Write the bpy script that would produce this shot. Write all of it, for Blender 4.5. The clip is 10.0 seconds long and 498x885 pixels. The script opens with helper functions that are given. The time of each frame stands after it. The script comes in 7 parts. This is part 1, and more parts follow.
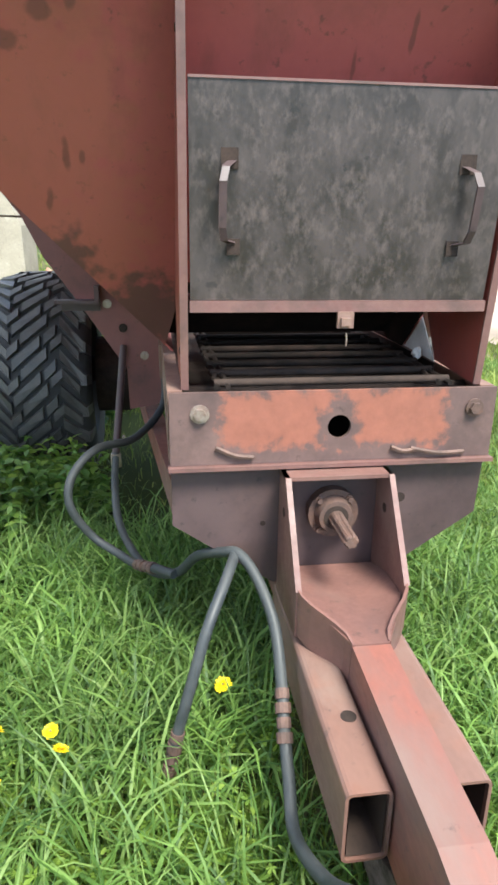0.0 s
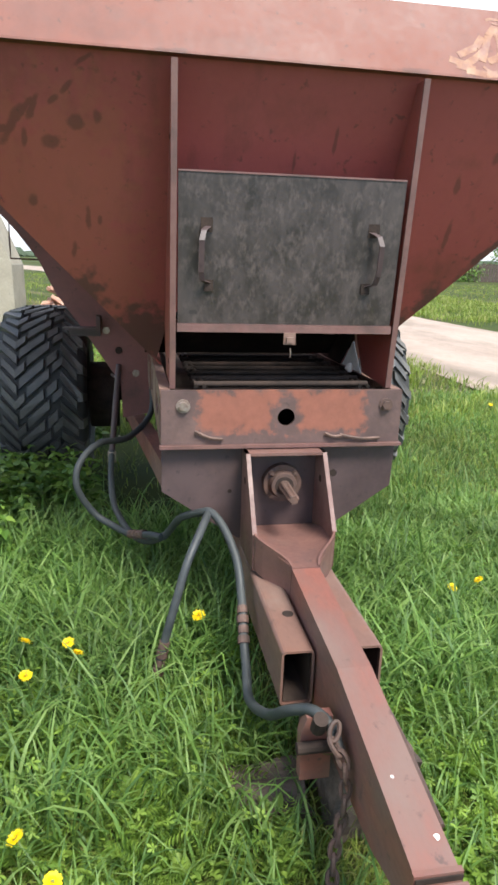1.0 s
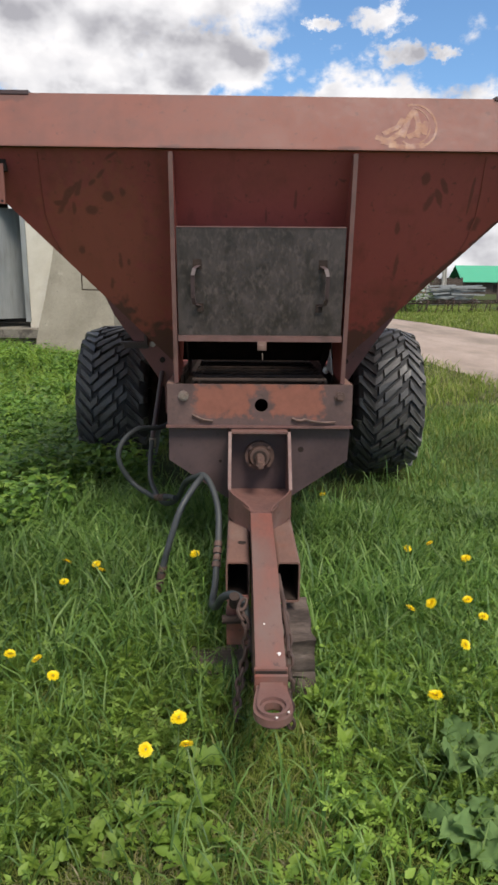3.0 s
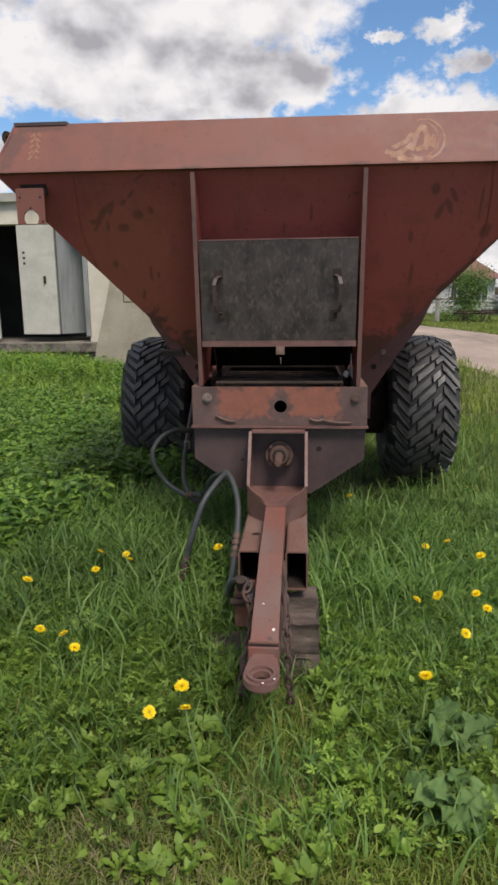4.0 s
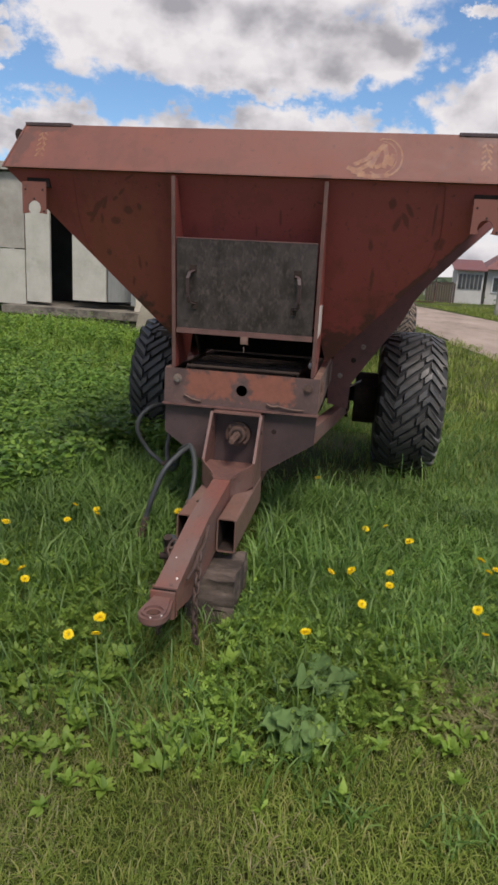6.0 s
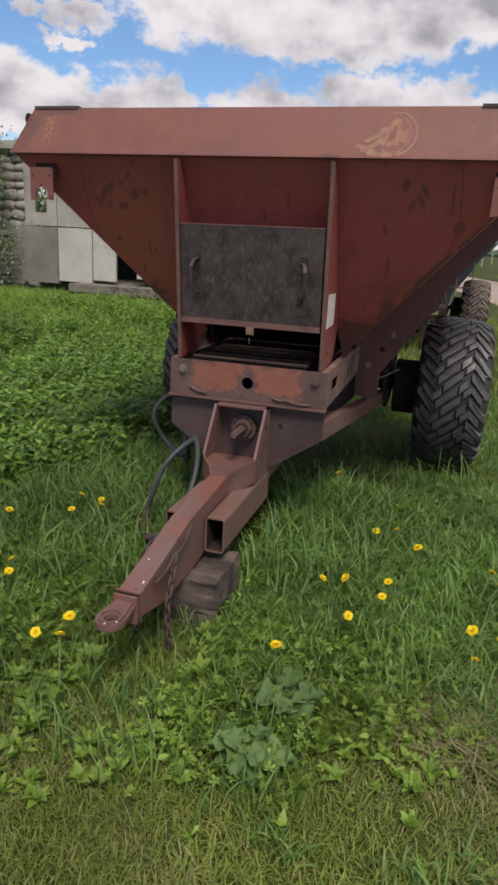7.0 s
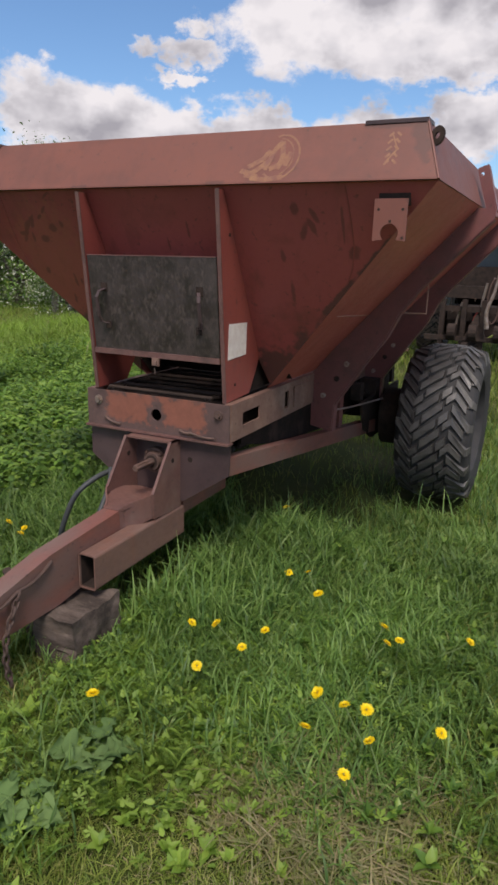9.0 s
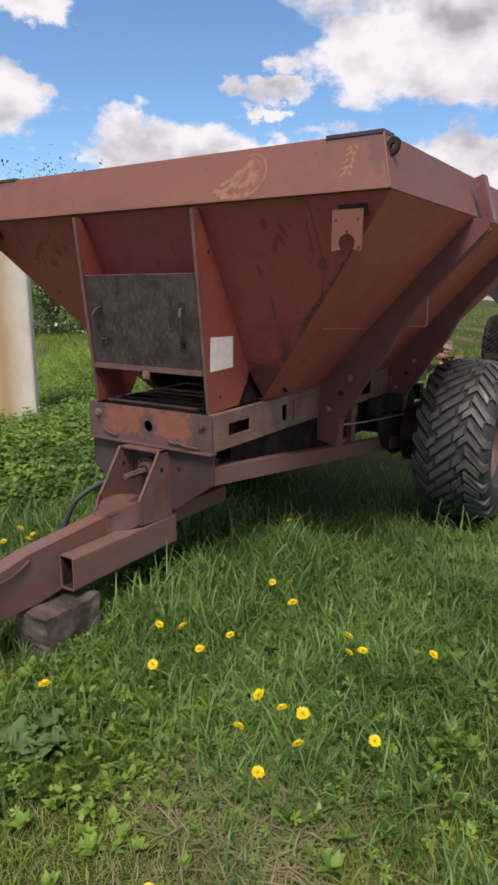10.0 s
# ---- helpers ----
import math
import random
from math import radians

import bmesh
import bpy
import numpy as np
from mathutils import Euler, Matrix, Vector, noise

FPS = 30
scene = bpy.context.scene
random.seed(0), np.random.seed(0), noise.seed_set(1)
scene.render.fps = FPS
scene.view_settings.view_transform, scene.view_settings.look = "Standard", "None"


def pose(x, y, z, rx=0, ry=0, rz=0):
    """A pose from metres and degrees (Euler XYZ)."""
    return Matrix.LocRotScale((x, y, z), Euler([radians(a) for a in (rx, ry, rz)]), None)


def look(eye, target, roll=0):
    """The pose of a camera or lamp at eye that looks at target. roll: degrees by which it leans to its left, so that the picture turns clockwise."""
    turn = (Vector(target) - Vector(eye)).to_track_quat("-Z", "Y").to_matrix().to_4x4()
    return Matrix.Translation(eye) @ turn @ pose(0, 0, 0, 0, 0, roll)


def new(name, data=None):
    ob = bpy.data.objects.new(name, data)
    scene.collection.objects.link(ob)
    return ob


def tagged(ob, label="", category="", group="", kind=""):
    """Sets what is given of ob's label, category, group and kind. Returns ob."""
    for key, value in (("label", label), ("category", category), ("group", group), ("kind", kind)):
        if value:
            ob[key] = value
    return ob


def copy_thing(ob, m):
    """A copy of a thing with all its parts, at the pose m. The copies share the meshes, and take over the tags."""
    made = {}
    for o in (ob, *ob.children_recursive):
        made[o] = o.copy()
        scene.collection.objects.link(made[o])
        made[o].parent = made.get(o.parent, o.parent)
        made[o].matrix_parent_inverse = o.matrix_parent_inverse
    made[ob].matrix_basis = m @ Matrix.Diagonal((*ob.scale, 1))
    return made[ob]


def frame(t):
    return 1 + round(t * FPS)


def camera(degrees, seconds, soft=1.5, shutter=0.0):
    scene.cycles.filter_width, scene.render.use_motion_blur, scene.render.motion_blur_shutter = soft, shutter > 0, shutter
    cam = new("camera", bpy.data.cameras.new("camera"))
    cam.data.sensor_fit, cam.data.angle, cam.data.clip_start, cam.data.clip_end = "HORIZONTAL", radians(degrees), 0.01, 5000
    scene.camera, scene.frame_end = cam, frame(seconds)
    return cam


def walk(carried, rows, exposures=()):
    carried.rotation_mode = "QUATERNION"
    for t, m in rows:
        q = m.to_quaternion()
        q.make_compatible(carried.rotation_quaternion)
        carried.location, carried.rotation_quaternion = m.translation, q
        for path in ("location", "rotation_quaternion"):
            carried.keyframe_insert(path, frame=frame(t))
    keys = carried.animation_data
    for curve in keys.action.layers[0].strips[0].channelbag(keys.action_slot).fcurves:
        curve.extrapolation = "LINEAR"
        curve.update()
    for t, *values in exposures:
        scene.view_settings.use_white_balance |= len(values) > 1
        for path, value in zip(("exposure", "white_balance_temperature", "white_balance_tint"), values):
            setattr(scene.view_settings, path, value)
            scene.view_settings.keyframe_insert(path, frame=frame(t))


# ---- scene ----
cam = camera(41.4, 10.0, soft=2.9)
PATH = [
    (0, (-0.427, -1.603, 1.323), (-0.150, 0.271, 0.681), 0.88),
    (0.5, (-0.458, -1.868, 1.382), (-0.170, 0.055, 0.912), -0.16),
    (0.8, (-0.480, -2.072, 1.363), (-0.148, -0.169, 0.845), 1.56),
    (1, (-0.489, -2.173, 1.338), (-0.138, -0.276, 0.810), 1.79),
    (1.2, (-0.465, -2.301, 1.338), (-0.178, -0.379, 0.863), 2.49),
    (1.5, (-0.384, -2.443, 1.327), (-0.273, -0.497, 0.879), 1.26),
    (1.8, (-0.323, -2.577, 1.343), (-0.328, -0.630, 0.883), 2.10),
    (2, (-0.293, -2.649, 1.347), (-0.331, -0.697, 0.915), 0.39),
    (2.2, (-0.255, -2.728, 1.342), (-0.245, -0.769, 0.938), 0.19),
    (2.5, (-0.192, -2.818, 1.323), (-0.186, -0.882, 0.821), 2.03),
    (3, (-0.090, -2.939, 1.365), (-0.058, -0.995, 0.896), 0.54),
    (3.2, (-0.070, -2.972, 1.358), (-0.087, -1.018, 0.929), 0.11),
    (4.3, (0.173, -3.181, 1.340), (0.006, -1.236, 0.908), -0.49),
    (4.5, (0.211, -3.241, 1.339), (0.068, -1.298, 0.888), 0.26),
    (5, (0.275, -3.387, 1.373), (0.212, -1.443, 0.905), 0.17),
    (5.5, (0.402, -3.397, 1.404), (0.258, -1.468, 0.894), 0.06),
    (5.7, (0.484, -3.415, 1.416), (0.263, -1.486, 0.933), 1.84),
    (6.8, (0.835, -3.204, 1.512), (0.348, -1.352, 0.934), 2.75),
    (7, (0.913, -3.168, 1.514), (0.379, -1.330, 0.933), 3.02),
    (7.2, (1.004, -3.145, 1.530), (0.537, -1.271, 1.009), 1.56),
    (7.5, (1.168, -3.117, 1.546), (0.597, -1.263, 1.058), -0.58),
    (7.8, (1.339, -3.085, 1.558), (0.711, -1.272, 0.994), 1.53),
    (8, (1.447, -3.062, 1.557), (0.812, -1.251, 0.993), 0.49),
    (8.2, (1.526, -3.019, 1.560), (0.923, -1.194, 1.005), 0.03),
    (8.5, (1.603, -2.910, 1.563), (0.922, -1.093, 1.081), 2.02),
    (8.8, (1.665, -2.794, 1.576), (0.858, -1.058, 0.999), 1.77),
    (9, (1.723, -2.716, 1.575), (0.897, -0.973, 1.044), 1.60),
    (9.2, (1.808, -2.660, 1.578), (0.913, -0.936, 1.101), 1.99),
    (9.5, (1.949, -2.585, 1.554), (0.909, -0.947, 1.067), 2.77),
    (9.8, (2.071, -2.558, 1.535), (1.023, -0.934, 1.021), 0.91),
    (10, (2.173, -2.557, 1.523), (1.114, -0.923, 1.067), 0.01),
]
EXPOSURES = [(0.0, 2.2, 6250, 6.5), (1.0, 1.66, 6300, 8.5), (1.5, 1.25, 6450, 9.5), (2.0, 0.98, 6500, 11), (3.0, 0.74, 6600, 12), (4.5, 0.52, 6680, 14), (7.0, 0.44, 6650, 16.5), (8.5, 0.45, 6650, 17.3), (10.0, 0.62, 6640, 17.0)]
walk(cam, [(t, look(eye, target, roll)) for t, eye, target, roll in PATH], EXPOSURES)


# ---- world and sun ----
def nodes_of(tree, fresh=True):
    if fresh:
        tree.nodes.clear()

    def add(kind, **sets):
        n = tree.nodes.new(kind)
        for key, value in sets.items():
            if key in n.inputs:
                n.inputs[key].default_value = value
            else:
                n.inputs[key.replace("_", " ")].default_value = value
        return n
    return add, tree.links.new


SUN_UP, SUN_FROM = radians(58), Vector((0.38, -0.74, 0.0)).normalized()

world = bpy.data.worlds.new("sky")
scene.world = world
world.use_nodes = True
add, link = nodes_of(world.node_tree)
out = add("ShaderNodeOutputWorld")
back = add("ShaderNodeBackground", Strength=1.0)
sky = add("ShaderNodeTexSky")
sky.sky_type, sky.sun_disc = "NISHITA", False
sky.sun_elevation, sky.sun_rotation = SUN_UP, math.atan2(SUN_FROM.x, SUN_FROM.y)
sky.air_density, sky.dust_density, sky.ozone_density = 1.0, 0.6, 1.5
skyscale = add("ShaderNodeMix")
skyscale.data_type, skyscale.blend_type = "RGBA", "MULTIPLY"
skyscale.inputs["Factor"].default_value = 1.0
link(sky.outputs[0], skyscale.inputs["A"])
skyscale.inputs["B"].default_value = (0.070, 0.092, 0.106, 1)
co = add("ShaderNodeTexCoord")
sep = add("ShaderNodeSeparateXYZ")
link(co.outputs["Generated"], sep.inputs[0])


def wmath(op, a, b=None, clamp=False):
    n = add("ShaderNodeMath")
    n.operation, n.use_clamp = op, clamp
    for k, v in enumerate((a, b)):
        if v is None:
            continue
        if isinstance(v, (int, float)):
            n.inputs[k].default_value = v
        else:
            link(v, n.inputs[k])
    return n.outputs[0]


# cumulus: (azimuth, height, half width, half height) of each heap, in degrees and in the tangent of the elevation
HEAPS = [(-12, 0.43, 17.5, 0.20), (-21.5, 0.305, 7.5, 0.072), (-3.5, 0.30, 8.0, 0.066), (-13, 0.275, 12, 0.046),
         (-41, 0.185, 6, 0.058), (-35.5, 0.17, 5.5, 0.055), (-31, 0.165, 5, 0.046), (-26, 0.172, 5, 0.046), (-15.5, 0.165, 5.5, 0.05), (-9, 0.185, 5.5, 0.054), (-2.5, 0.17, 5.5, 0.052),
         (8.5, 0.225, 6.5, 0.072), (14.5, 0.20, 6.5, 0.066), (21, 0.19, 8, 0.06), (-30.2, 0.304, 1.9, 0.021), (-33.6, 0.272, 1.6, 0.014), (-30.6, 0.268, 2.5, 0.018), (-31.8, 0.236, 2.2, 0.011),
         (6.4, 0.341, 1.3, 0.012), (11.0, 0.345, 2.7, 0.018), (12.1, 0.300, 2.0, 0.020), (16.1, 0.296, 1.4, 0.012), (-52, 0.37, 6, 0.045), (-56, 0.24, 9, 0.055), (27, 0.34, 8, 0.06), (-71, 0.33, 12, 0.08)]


flat = wmath("SQRT", wmath("ADD", wmath("MULTIPLY", sep.outputs["X"], sep.outputs["X"]), wmath("MULTIPLY", sep.outputs["Y"], sep.outputs["Y"])))
elev = wmath("DIVIDE", sep.outputs["Z"], wmath("MAXIMUM", flat, 0.02))
azim = wmath("ARCTAN2", sep.outputs["X"], sep.outputs["Y"])
comb = add("ShaderNodeCombineXYZ")
link(azim, comb.inputs["X"])
link(wmath("MULTIPLY", wmath("ARCTAN2", sep.outputs["Z"], flat), 1.35), comb.inputs["Y"])


def cloud_noise(scale, detail, rough, shift):
    mp = add("ShaderNodeMapping")
    mp.inputs["Location"].default_value = shift
    link(comb.outputs[0], mp.inputs["Vector"])
    n = add("ShaderNodeTexNoise", Scale=scale, Detail=detail, Roughness=rough)
    link(mp.outputs[0], n.inputs["Vector"])
    return n.outputs["Fac"]


billow = cloud_noise(13.0, 9.0, 0.55, (3.1, 1.7, 0.0))
lump = cloud_noise(9.0, 4.0, 0.5, (3.1, 1.7, 0.0))
above = cloud_noise(9.0, 4.0, 0.5, (3.1, 1.745, 0.0))
wide = cloud_noise(2.6, 6.0, 0.55, (0.3, 5.2, 2.0))
warp_u = wmath("ADD", wmath("MULTIPLY", wmath("SUBTRACT", cloud_noise(17.0, 8.0, 0.62, (7.1, 2.2, 1.0)), 0.5), 0.16), wmath("MULTIPLY", wmath("SUBTRACT", cloud_noise(60.0, 4.0, 0.6, (1.1, 6.2, 3.0)), 0.5), 0.03))
warp_v = wmath("ADD", wmath("MULTIPLY", wmath("SUBTRACT", cloud_noise(19.0, 8.0, 0.62, (2.6, 8.4, 5.0)), 0.5), 0.085), wmath("MULTIPLY", wmath("SUBTRACT", cloud_noise(60.0, 4.0, 0.6, (4.1, 0.2, 7.0)), 0.5), 0.02))
az_w, el_w = wmath("ADD", azim, warp_u), wmath("ADD", elev, warp_v)
heap = None
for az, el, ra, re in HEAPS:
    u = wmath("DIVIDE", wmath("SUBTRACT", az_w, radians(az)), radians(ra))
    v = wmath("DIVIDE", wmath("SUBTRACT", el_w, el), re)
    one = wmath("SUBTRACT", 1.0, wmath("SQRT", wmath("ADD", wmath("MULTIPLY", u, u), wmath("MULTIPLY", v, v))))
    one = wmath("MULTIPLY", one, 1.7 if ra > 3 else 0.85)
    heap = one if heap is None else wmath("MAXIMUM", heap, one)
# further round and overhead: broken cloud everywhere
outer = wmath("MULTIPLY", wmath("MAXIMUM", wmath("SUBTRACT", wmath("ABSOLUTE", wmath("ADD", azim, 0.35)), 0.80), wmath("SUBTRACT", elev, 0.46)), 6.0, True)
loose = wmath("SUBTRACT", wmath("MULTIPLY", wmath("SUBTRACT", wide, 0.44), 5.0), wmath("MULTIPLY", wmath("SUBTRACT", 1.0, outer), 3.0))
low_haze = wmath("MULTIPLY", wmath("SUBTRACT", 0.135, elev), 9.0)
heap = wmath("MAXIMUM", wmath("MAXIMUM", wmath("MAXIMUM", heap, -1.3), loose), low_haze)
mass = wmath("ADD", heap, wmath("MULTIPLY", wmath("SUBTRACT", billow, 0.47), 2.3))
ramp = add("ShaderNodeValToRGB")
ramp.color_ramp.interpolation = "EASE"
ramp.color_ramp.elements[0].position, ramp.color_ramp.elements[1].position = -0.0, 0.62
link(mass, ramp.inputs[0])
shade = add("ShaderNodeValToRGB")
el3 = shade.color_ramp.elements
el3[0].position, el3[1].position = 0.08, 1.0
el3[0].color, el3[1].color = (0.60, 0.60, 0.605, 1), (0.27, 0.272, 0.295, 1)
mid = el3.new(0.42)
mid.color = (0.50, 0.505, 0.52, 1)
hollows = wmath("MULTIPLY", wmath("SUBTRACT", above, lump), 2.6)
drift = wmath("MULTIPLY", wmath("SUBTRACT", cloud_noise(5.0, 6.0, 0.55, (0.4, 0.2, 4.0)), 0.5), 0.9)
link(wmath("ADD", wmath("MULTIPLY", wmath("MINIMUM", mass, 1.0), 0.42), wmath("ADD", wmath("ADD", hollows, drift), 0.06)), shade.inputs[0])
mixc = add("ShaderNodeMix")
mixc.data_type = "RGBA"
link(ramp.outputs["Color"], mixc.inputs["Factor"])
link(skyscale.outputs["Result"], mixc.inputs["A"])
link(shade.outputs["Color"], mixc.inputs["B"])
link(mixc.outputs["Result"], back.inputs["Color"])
link(back.outputs[0], out.inputs["Surface"])

lamp = bpy.data.lights.new("sun", "SUN")
lamp.energy, lamp.angle, lamp.color = 2.65, radians(20), (1.0, 0.94, 0.83)
sun = new("sun", lamp)
d = SUN_FROM * math.cos(SUN_UP) + Vector((0, 0, math.sin(SUN_UP)))
sun.matrix_world = look(d * 50, (0, 0, 0))


# ---- materials ----
def surface(name, base, second=None, rough=0.6, metal=0.0, scale=6.0, fine=60.0, bump=0.15, stain=None, stain_at=(0.55, 0.7), stain_scale=2.5,
            spread=(0.35, 0.65), stretch=(1, 1, 1), rand=0.0, coords="Object", specks=None, streak=None, gloss=0.5):
    """Two colours mixed by noise at two scales, stains over them, roughness and relief from the same noise."""
    m = bpy.data.materials.new(name)
    m.use_nodes = True
    add, link = nodes_of(m.node_tree)
    o = add("ShaderNodeOutputMaterial")
    b = add("ShaderNodeBsdfPrincipled", Roughness=rough, Metallic=metal)
    b.inputs["Specular IOR Level"].default_value = gloss
    link(b.outputs[0], o.inputs["Surface"])
    tc = add("ShaderNodeTexCoord")
    mp = add("ShaderNodeMapping")
    mp.inputs["Scale"].default_value = stretch
    link(tc.outputs[coords], mp.inputs["Vector"])
    n1 = add("ShaderNodeTexNoise", Scale=scale, Detail=6.0, Roughness=0.6)
    n2 = add("ShaderNodeTexNoise", Scale=fine, Detail=4.0, Roughness=0.6)
    for n in (n1, n2):
        link(mp.outputs[0], n.inputs["Vector"])
    r1 = add("ShaderNodeValToRGB")
    r1.color_ramp.elements[0].position, r1.color_ramp.elements[1].position = spread
    r1.color_ramp.elements[0].color = (*base, 1)
    r1.color_ramp.elements[1].color = (*(second or base), 1)
    mixn = add("ShaderNodeMath")
    mixn.operation = "MULTIPLY_ADD"
    link(n2.outputs["Fac"], mixn.inputs[0])
    mixn.inputs[1].default_value = 0.35
    sub = add("ShaderNodeMath")
    sub.operation = "SUBTRACT"
    link(n1.outputs["Fac"], sub.inputs[0])
    sub.inputs[1].default_value = 0.175
    link(sub.outputs[0], mixn.inputs[2])
    link(mixn.outputs[0], r1.inputs[0])
    colour = r1.outputs["Color"]
    if stain:
        n3 = add("ShaderNodeTexNoise", Scale=stain_scale, Detail=8.0, Roughness=0.65)
        link(mp.outputs[0], n3.inputs["Vector"])
        r3 = add("ShaderNodeValToRGB")
        r3.color_ramp.elements[0].position, r3.color_ramp.elements[1].position = stain_at
        link(n3.outputs["Fac"], r3.inputs[0])
        mx = add("ShaderNodeMix")
        mx.data_type = "RGBA"
        link(r3.outputs["Color"], mx.inputs["Factor"])
        link(colour, mx.inputs["A"])
        mx.inputs["B"].default_value = (*stain, 1)
        colour = mx.outputs["Result"]
    for extra, ex_scale, ex_at, ex_stretch in ((specks, 34.0, (0.62, 0.70), (1, 1, 1)), (streak, 5.0, (0.54, 0.80), (2.2, 2.2, 0.30))):
        if extra:
            em = add("ShaderNodeMapping")
            em.inputs["Scale"].default_value = ex_stretch
            link(tc.outputs[coords], em.inputs["Vector"])
            en = add("ShaderNodeTexNoise", Scale=ex_scale, Detail=5.0, Roughness=0.6)
            link(em.outputs[0], en.inputs["Vector"])
            er = add("ShaderNodeValToRGB")
            er.color_ramp.elements[0].position, er.color_ramp.elements[1].position = ex_at
            link(en.outputs["Fac"], er.inputs[0])
            ef = add("ShaderNodeMath")
            ef.operation = "MULTIPLY"
            link(er.outputs["Color"], ef.inputs[0])
            ef.inputs[1].default_value = 0.65
            ex = add("ShaderNodeMix")
            ex.data_type = "RGBA"
            link(ef.outputs[0], ex.inputs["Factor"])
            link(colour, ex.inputs["A"])
            ex.inputs["B"].default_value = (*extra, 1)
            colour = ex.outputs["Result"]
    if rand:
        info = add("ShaderNodeObjectInfo")
        geo = add("ShaderNodeNewGeometry")
        s = add("ShaderNodeMath")
        s.operation = "ADD"
        link(info.outputs["Random"], s.inputs[0])
        link(geo.outputs["Random Per Island"], s.inputs[1])
        fr = add("ShaderNodeMath")
        fr.operation = "FRACT"
        link(s.outputs[0], fr.inputs[0])
        mr = add("ShaderNodeMapRange")
        link(fr.outputs[0], mr.inputs["Value"])
        mr.inputs["To Min"].default_value, mr.inputs["To Max"].default_value = 1 - rand, 1 + rand
        hsv = add("ShaderNodeHueSaturation")
        link(colour, hsv.inputs["Color"])
        link(mr.outputs[0], hsv.inputs["Value"])
        colour = hsv.outputs["Color"]
    link(colour, b.inputs["Base Color"])
    rr = add("ShaderNodeMapRange")
    link(mixn.outputs[0], rr.inputs["Value"])
    rr.inputs["From Min"].default_value, rr.inputs["From Max"].default_value = 0.3, 0.7
    rr.inputs["To Min"].default_value, rr.inputs["To Max"].default_value = max(rough - 0.12, 0.05), min(rough + 0.15, 1)
    link(rr.outputs[0], b.inputs["Roughness"])
    if bump:
        bp = add("ShaderNodeBump", Strength=bump, Distance=0.01)
        link(mixn.outputs[0], bp.inputs["Height"])
        link(bp.outputs[0], b.inputs["Normal"])
    return m


def leafy(name, colours, rough=0.55, through_light=0.35):
    """Thin foliage: a colour for each blade or leaf, some light let through."""
    m = bpy.data.materials.new(name)
    m.use_nodes = True
    add, link = nodes_of(m.node_tree)
    o = add("ShaderNodeOutputMaterial")
    b = add("ShaderNodeBsdfPrincipled", Roughness=rough)
    tr = add("ShaderNodeBsdfTranslucent")
    mx = add("ShaderNodeMixShader", Fac=through_light)
    geo = add("ShaderNodeNewGeometry")
    ramp = add("ShaderNodeValToRGB")
    el = ramp.color_ramp.elements
    while len(el) < len(colours):
        el.new(0.5)
    for k, c in enumerate(colours):
        el[k].position = k / max(1, len(colours) - 1)
        el[k].color = (*c, 1)
    link(geo.outputs["Random Per Island"], ramp.inputs[0])
    tc = add("ShaderNodeTexCoord")
    n = add("ShaderNodeTexNoise", Scale=1.3, Detail=3.0)
    link(tc.outputs["Object"], n.inputs["Vector"])
    mr = add("ShaderNodeMapRange")
    link(n.outputs["Fac"], mr.inputs["Value"])
    mr.inputs["From Min"].default_value, mr.inputs["From Max"].default_value = 0.3, 0.7
    mr.inputs["To Min"].default_value, mr.inputs["To Max"].default_value = 0.75, 1.25
    hsv = add("ShaderNodeHueSaturation")
    link(ramp.outputs["Color"], hsv.inputs["Color"])
    link(mr.outputs[0], hsv.inputs["Value"])
    link(hsv.outputs["Color"], b.inputs["Base Color"])
    link(hsv.outputs["Color"], tr.inputs["Color"])
    link(b.outputs[0], mx.inputs[1])
    link(tr.outputs[0], mx.inputs[2])
    link(mx.outputs[0], o.inputs["Surface"])
    return m


PAINT = surface("oxide_red_paint", (0.195, 0.043, 0.036), (0.245, 0.058, 0.044), rough=0.5, scale=1.6, fine=45, bump=0.05, stain=(0.11, 0.036, 0.031), stain_at=(0.54, 0.74), stain_scale=3.0, specks=(0.07, 0.035, 0.028), streak=(0.12, 0.042, 0.033))
PAINT_RIM = surface("sunfaded_red_paint", (0.152, 0.054, 0.040), (0.188, 0.067, 0.048), rough=0.62, scale=1.5, fine=40, bump=0.04, stain=(0.112, 0.046, 0.036), stain_at=(0.50, 0.76), stain_scale=3.5, specks=(0.088, 0.046, 0.038), streak=(0.120, 0.049, 0.038))
PAINT_EDGE = surface("pink_worn_paint", (0.152, 0.082, 0.070), (0.125, 0.058, 0.052), rough=0.55, scale=9, fine=80, bump=0.08, stain=(0.085, 0.049, 0.043), stain_at=(0.48, 0.66), stain_scale=8)
BEAM = surface("beam_paint_and_grime", (0.10, 0.062, 0.058), (0.155, 0.092, 0.082), rough=0.6, scale=7, fine=70, bump=0.1, stain=(0.19, 0.115, 0.10), stain_at=(0.55, 0.70), stain_scale=5, specks=(0.055, 0.036, 0.033))
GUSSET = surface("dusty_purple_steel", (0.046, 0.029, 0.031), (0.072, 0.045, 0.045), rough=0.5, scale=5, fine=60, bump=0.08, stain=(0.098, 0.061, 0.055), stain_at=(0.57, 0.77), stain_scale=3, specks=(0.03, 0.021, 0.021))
DRAW = surface("dusty_red_drawbar", (0.192, 0.070, 0.052), (0.135, 0.056, 0.045), rough=0.55, scale=8, fine=90, bump=0.1, stain=(0.150, 0.092, 0.077), stain_at=(0.44, 0.64), stain_scale=4, stretch=(1, 0.4, 1), specks=(0.055, 0.037, 0.033))
